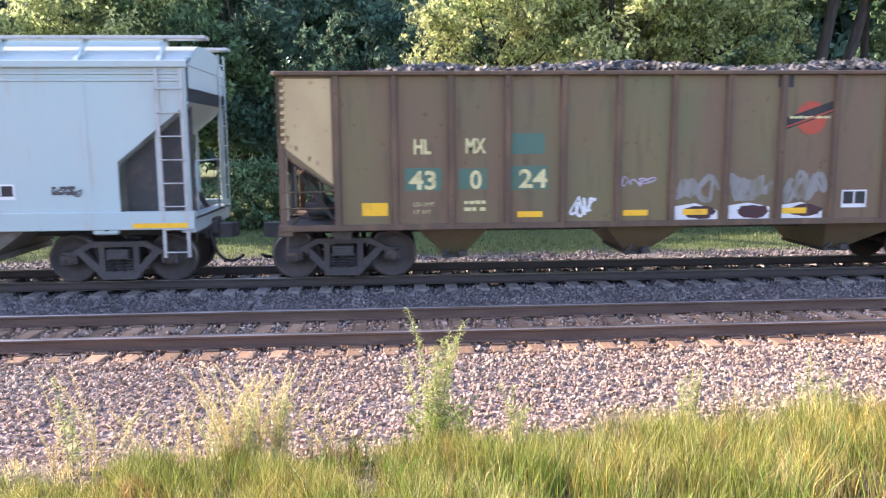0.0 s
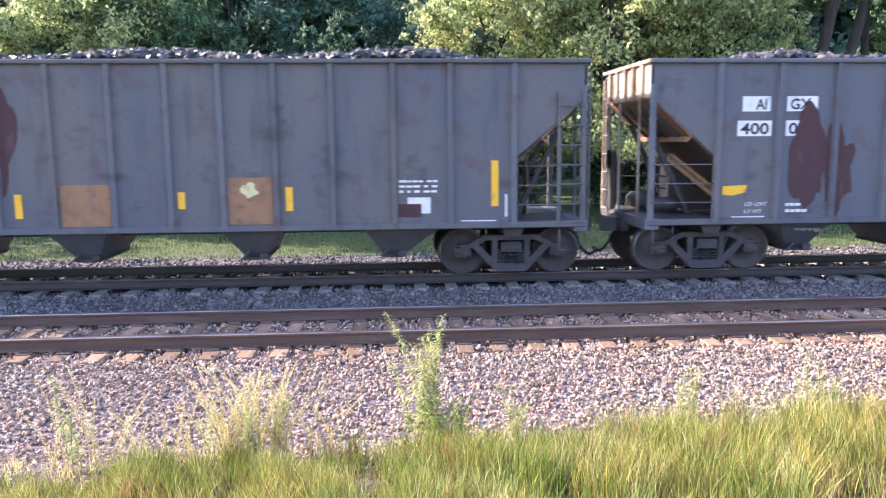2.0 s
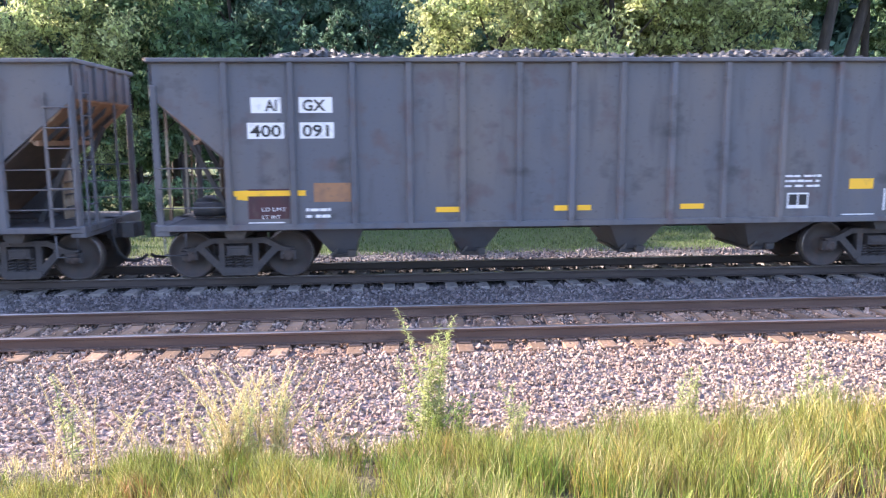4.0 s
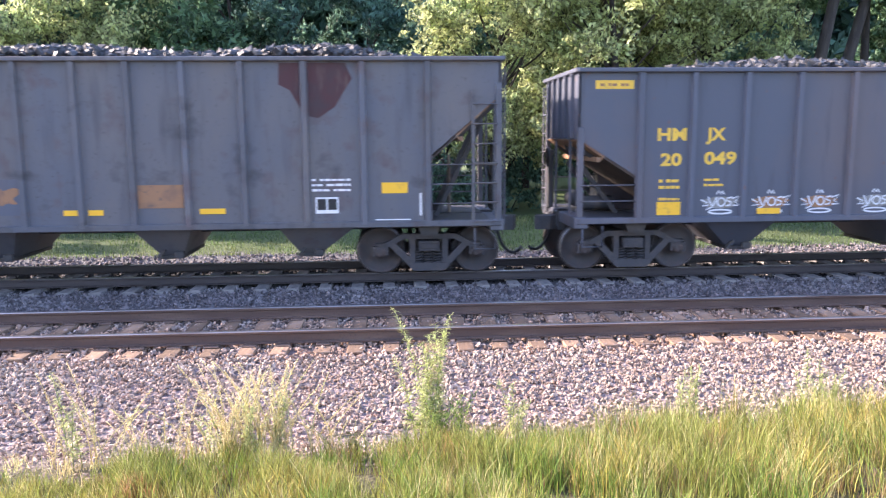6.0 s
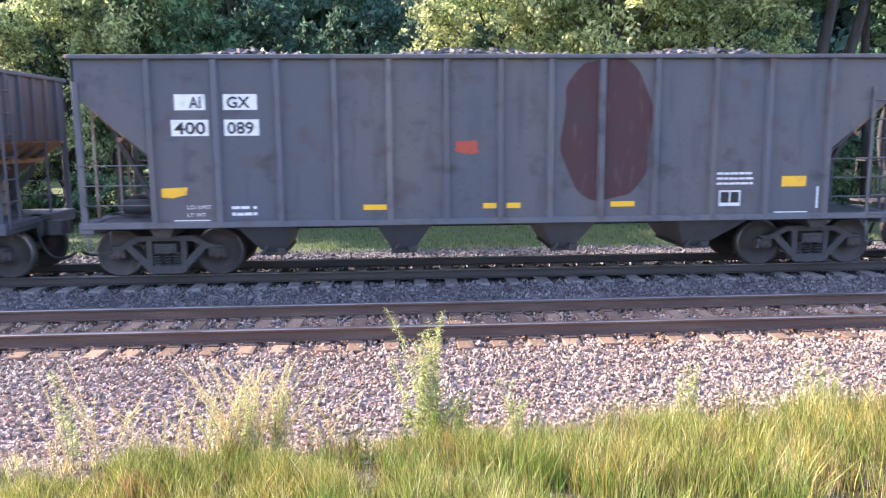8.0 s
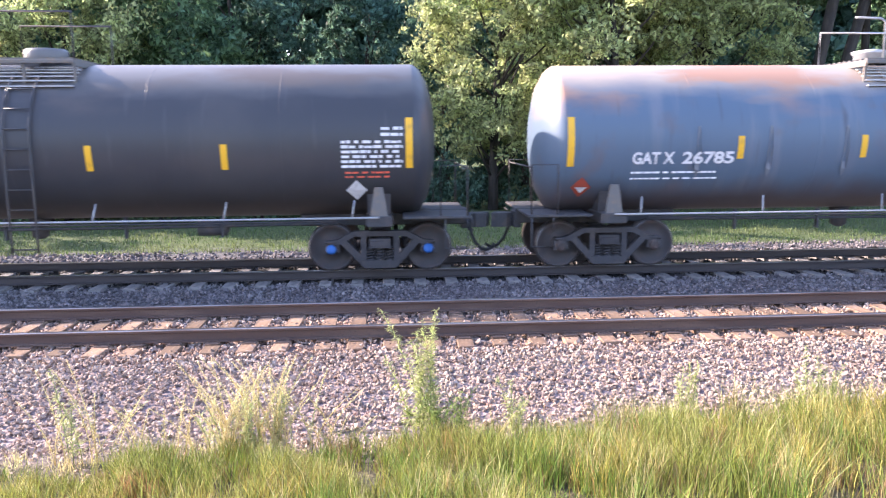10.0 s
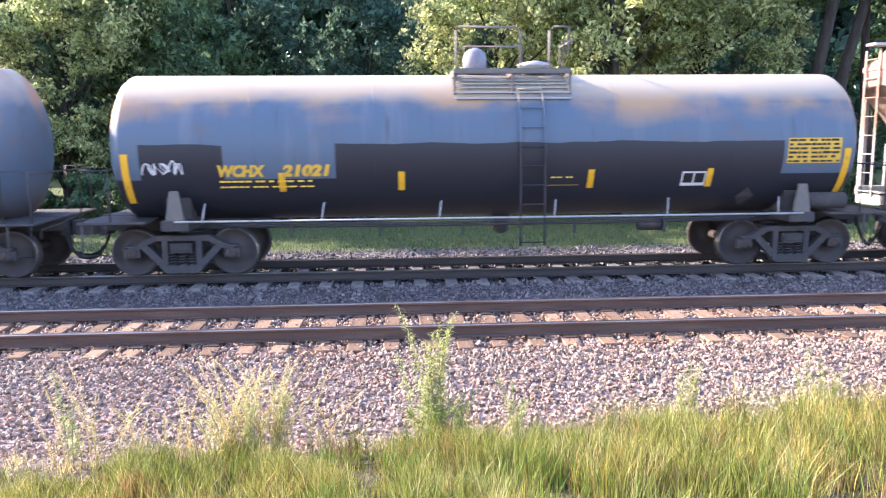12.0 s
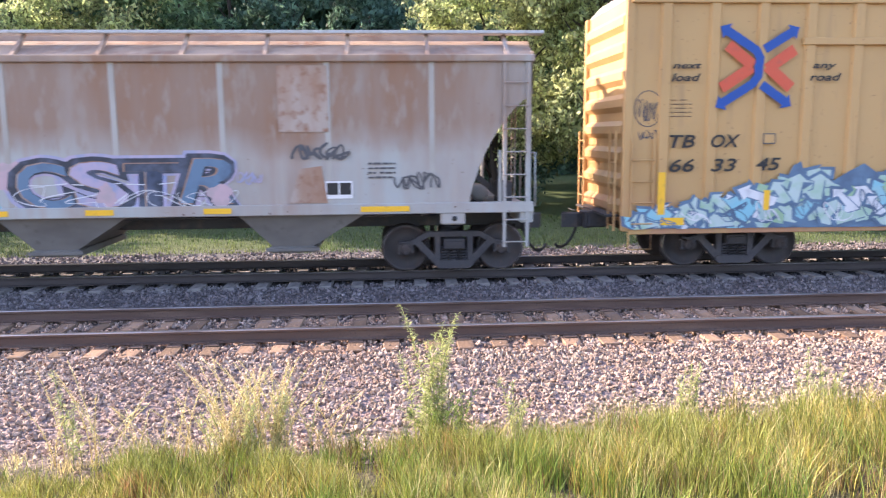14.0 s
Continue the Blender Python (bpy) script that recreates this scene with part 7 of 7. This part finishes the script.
def leaf_cloud(centres, radii, count, size, rng, material, name, flat=0.75, sprays=14):
    """Leaves as bent pairs of triangles; each clump is an uneven set of small drooping sprays."""
    centres, radii = np.asarray(centres), np.asarray(radii)
    m = len(centres) * sprays
    k = np.repeat(np.arange(len(centres)), sprays)
    d = rng.normal(size=(m, 3))
    d /= np.linalg.norm(d, axis=1)[:, None]
    hub = centres[k] + d * (radii[k] * rng.uniform(0.1, 1.3, m))[:, None] * np.array([1, 1, flat])
    reach = radii[k] * rng.uniform(0.14, 0.42, m)
    tilt = rng.normal(size=(m, 3)) * np.array([1, 1, 0.5]) - np.array([0, 0, 0.35])
    tilt /= np.linalg.norm(tilt, axis=1)[:, None]
    j = rng.choice(m, count, p=reach ** 1.6 / np.sum(reach ** 1.6))
    spread = rng.normal(size=(count, 3)) * 0.42
    along = rng.uniform(-1, 1, count)
    p = hub[j] + (spread * np.array([1, 1, 0.7]) + tilt[j] * along[:, None]) * reach[j][:, None]
    a = rng.normal(size=(count, 3)) + tilt[j] * 0.6 - np.array([0, 0, 0.3])
    a /= np.linalg.norm(a, axis=1)[:, None]
    b = np.cross(a, d[j] + 0.7 * rng.normal(size=(count, 3)))
    b /= np.linalg.norm(b, axis=1)[:, None] + 1e-9
    s = (size * rng.uniform(0.5, 1.3, count))[:, None]
    n = np.cross(a, b)
    v = np.stack([p - a * s, p + b * s * 0.5 + n * s * 0.15, p + a * s, p - b * s * 0.5 + n * s * 0.15], 1).reshape(-1, 3)
    f = np.array([(0, 1, 2, 3)]) + 4 * np.arange(count)[:, None]
    return big_mesh(name, v, f, material)


def tree_meshes(seed, h, spread, low, clumps, leaves, size, material, trunk_r):
    """Trunk, limbs and crown of one kind of tree."""
    rng = np.random.default_rng(seed)
    bend = rng.uniform(-0.06, 0.06, 2) * h
    spine = [(bend[0] * (i / 6) ** 2, bend[1] * (i / 6) ** 2, h * 0.85 * i / 6) for i in range(7)]
    trunk = Shape().tube(spine, trunk_r, 12, trunk_r * 0.3).mesh("trunk", M["bark"])
    limbs, cs, rs = [], [], []
    for k in range(clumps):
        t = rng.uniform(low, 1.0)
        a = rng.uniform(0, 2 * np.pi)
        reach = spread * (0.35 + 0.65 * math.sin(math.pi * min(1, 0.25 + 0.75 * (1 - t) + 0.1))) * rng.uniform(0.35, 1.0)
        z0 = h * 0.85 * max(0.12, t - 0.18)
        s = np.array([np.interp(z0, [p[2] for p in spine], [p[i] for p in spine]) for i in range(3)])
        e = np.array([s[0] + reach * math.cos(a), s[1] + reach * math.sin(a), h * t * rng.uniform(0.9, 1.05)])
        m = (s + e) / 2 + np.array([0, 0, -0.06 * reach])
        if k % 2 == 0:
            limbs.append(Shape().tube([s, m, e], trunk_r * 0.26, 5, 0.02).mesh("limb", M["bark"]))
        cs.append(e)
        rs.append(rng.uniform(0.55, 1.25) * spread * 0.30)
    crown = leaf_cloud(cs, rs, leaves, size, rng, material, "crown")
    return trunk, limbs, crown


def place_tree(name, meshes, x, y, turn, k, label, group):
    t = tagged(new(name), label, "tree", group)
    t.matrix_basis = pose(x, y, ground_height(x, y) - 0.05, 0, 0, turn) @ Matrix.Diagonal((k, k, k, 1))
    part("trunk", meshes[0], None, t)
    part("crown", meshes[2], None, t)
    for me in meshes[1]:
        part("limb", me, None, t)
    return t


def build_trees():
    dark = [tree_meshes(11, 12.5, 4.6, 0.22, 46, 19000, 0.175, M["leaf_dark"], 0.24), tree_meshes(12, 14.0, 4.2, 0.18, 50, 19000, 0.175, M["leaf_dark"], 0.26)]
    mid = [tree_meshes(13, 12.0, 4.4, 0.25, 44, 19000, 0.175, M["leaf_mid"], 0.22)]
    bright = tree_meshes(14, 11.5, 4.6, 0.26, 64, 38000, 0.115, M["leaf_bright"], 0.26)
    g = "trees along the railway"
    spots = ((-27, 38, 0), (-20.5, 36, 1), (-15.0, 33, 0), (-10.5, 38, 2), (-6.2, 41, 1), (-1.6, 44, 0), (3.2, 46, 1), (8.0, 46, 2), (13.5, 45, 0), (19.5, 37, 1), (26, 36, 2), (32, 40, 0), (-33, 42, 1))
    rng = random.Random(4)
    for x, y, k in spots:
        place_tree("tree", (dark + mid)[k], x, y, rng.uniform(0, 360), rng.uniform(0.9, 1.1), "dense dark green broadleaf tree in shade" if k < 2 else "leafy green tree at the wood's edge", g)
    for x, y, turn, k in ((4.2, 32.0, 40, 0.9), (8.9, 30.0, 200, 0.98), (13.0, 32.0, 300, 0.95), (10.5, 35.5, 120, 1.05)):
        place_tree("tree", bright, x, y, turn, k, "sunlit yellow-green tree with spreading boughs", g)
    # Trees out of view on the left, added to cast shade on the verge.
    for i, (x, y) in enumerate(((-30.0, 33.0), (-41.0, 33.0), (-52, 33.0))):
        place_tree("tree", (dark + mid)[i % 3], x, y, 47.0 * i, 1.0, "unseen dense green broadleaf tree, added to shade the verge", g)
    place_tree("tree", mid[0], -10.6, 33.0, 130, 0.85, "leafy green tree at the wood's edge", g)
    place_tree("tree", bright, -12.6, 30.6, 75, 0.8, "young yellow-green tree catching the sun", g)
    place_tree("tree", dark[0], -7.6, 40.5, 10, 1.05, "dense dark green broadleaf tree in shade", g)
    # bare leaning trunks under the canopy
    for x, y, lean, r, hh in ((17.0, 31.5, 8.0, 0.33, 11.0), (17.9, 31.8, 12.0, 0.32, 11.0), (21.2, 33.0, -4.0, 0.24, 11.0)):
        t = tagged(new("tree"), "dark bare leaning trunk below the leaf canopy", "tree", g)
        t.matrix_basis = pose(x, y, ground_height(x, y) - 0.1, 0, lean, 0)
        part("trunk", Shape().tube([(0, 0, 0), (0.05, 0, 3), (-0.05, 0.1, 6), (0.1, 0, hh)], r, 10, r * 0.6), M["bark"], t)
        rg = np.random.default_rng(int(x * 10))
        part("crown", leaf_cloud([(rg.uniform(-2.5, 2.5), rg.uniform(-2, 2), hh + rg.uniform(-2.2, 1.5)) for _ in range(12)], [1.1] * 12, 7000, 0.14, rg, M["leaf_mid"], "crown"), None, t)
    # undergrowth
    rg = np.random.default_rng(77)
    for x, y, w, h, m in ((-12.5, 29.5, 2.6, 2.6, "leaf_mid"), (-8.2, 28.5, 2.2, 2.0, "leaf_mid"), (-4.9, 29.2, 2.0, 2.9, "leaf_mid"), (-2.2, 29.5, 1.8, 1.6, "leaf_dark"), (1.5, 32.5, 2.4, 3.2, "leaf_dark"), (5.0, 33.5, 2.6, 3.0, "leaf_dark"),
                          (-17, 30, 2.6, 2.6, "leaf_dark"), (10.5, 35, 2.6, 3.4, "leaf_dark"), (15, 35.5, 2.8, 3.2, "leaf_dark"), (21, 34, 2.8, 3.0, "leaf_mid")):
        b = tagged(new("bush"), "leafy green bush at the foot of the trees", "bush", "bushes under the trees")
        b.matrix_basis = pose(x, y, ground_height(x, y) - 0.05)
        cs = [(rg.uniform(-1, 1) * w * 0.7, rg.uniform(-0.7, 0.7) * w * 0.6, rg.uniform(0.15, 0.8) * h) for _ in range(14)]
        for c in cs[::2]:
            part("stem", Shape().tube([(c[0] * 0.1, c[1] * 0.1, 0), (c[0] * 0.5, c[1] * 0.5, c[2] * 0.6), c], 0.03, 5, 0.01), M["bark"], b)
        part("foliage", leaf_cloud(cs, [h * 0.28] * 14, 4200, 0.11, rg, M[m], "foliage"), None, b)
    # the wood's depth
    rg = np.random.default_rng(99)
    cs = [(rg.uniform(-46, 56), rg.uniform(58, 66), rg.uniform(0.5, 17)) for _ in range(520)]
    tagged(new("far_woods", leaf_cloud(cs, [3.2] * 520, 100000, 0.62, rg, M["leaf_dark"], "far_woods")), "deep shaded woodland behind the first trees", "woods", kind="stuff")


build_grass()
build_weeds()
build_trees()


# ---------------- what moves ----------------
def motions():
    """The train rolls by; its wheels turn; the weeds lean in the wind."""
    for c, ob, *more in TRAIN:
        z = more[1] if more else 0.0
        walk(ob, [(k * 0.5, pose(c - gone(k * 0.5), FAR_Y, z)) for k in range(29)])
    for ob, dx in WHEELS:
        walk(ob, [(k / 30, pose(dx, 0, 0.457, 0, -math.degrees(gone(k / 30) / 0.457) % 360 - 180, 0)) for k in range(421)])
    for ob, base, rows in SWAYING:
        walk(ob, [(t, base @ pose(0, 0, 0, a * 0.15, a, 0)) for t, a in rows])


motions()
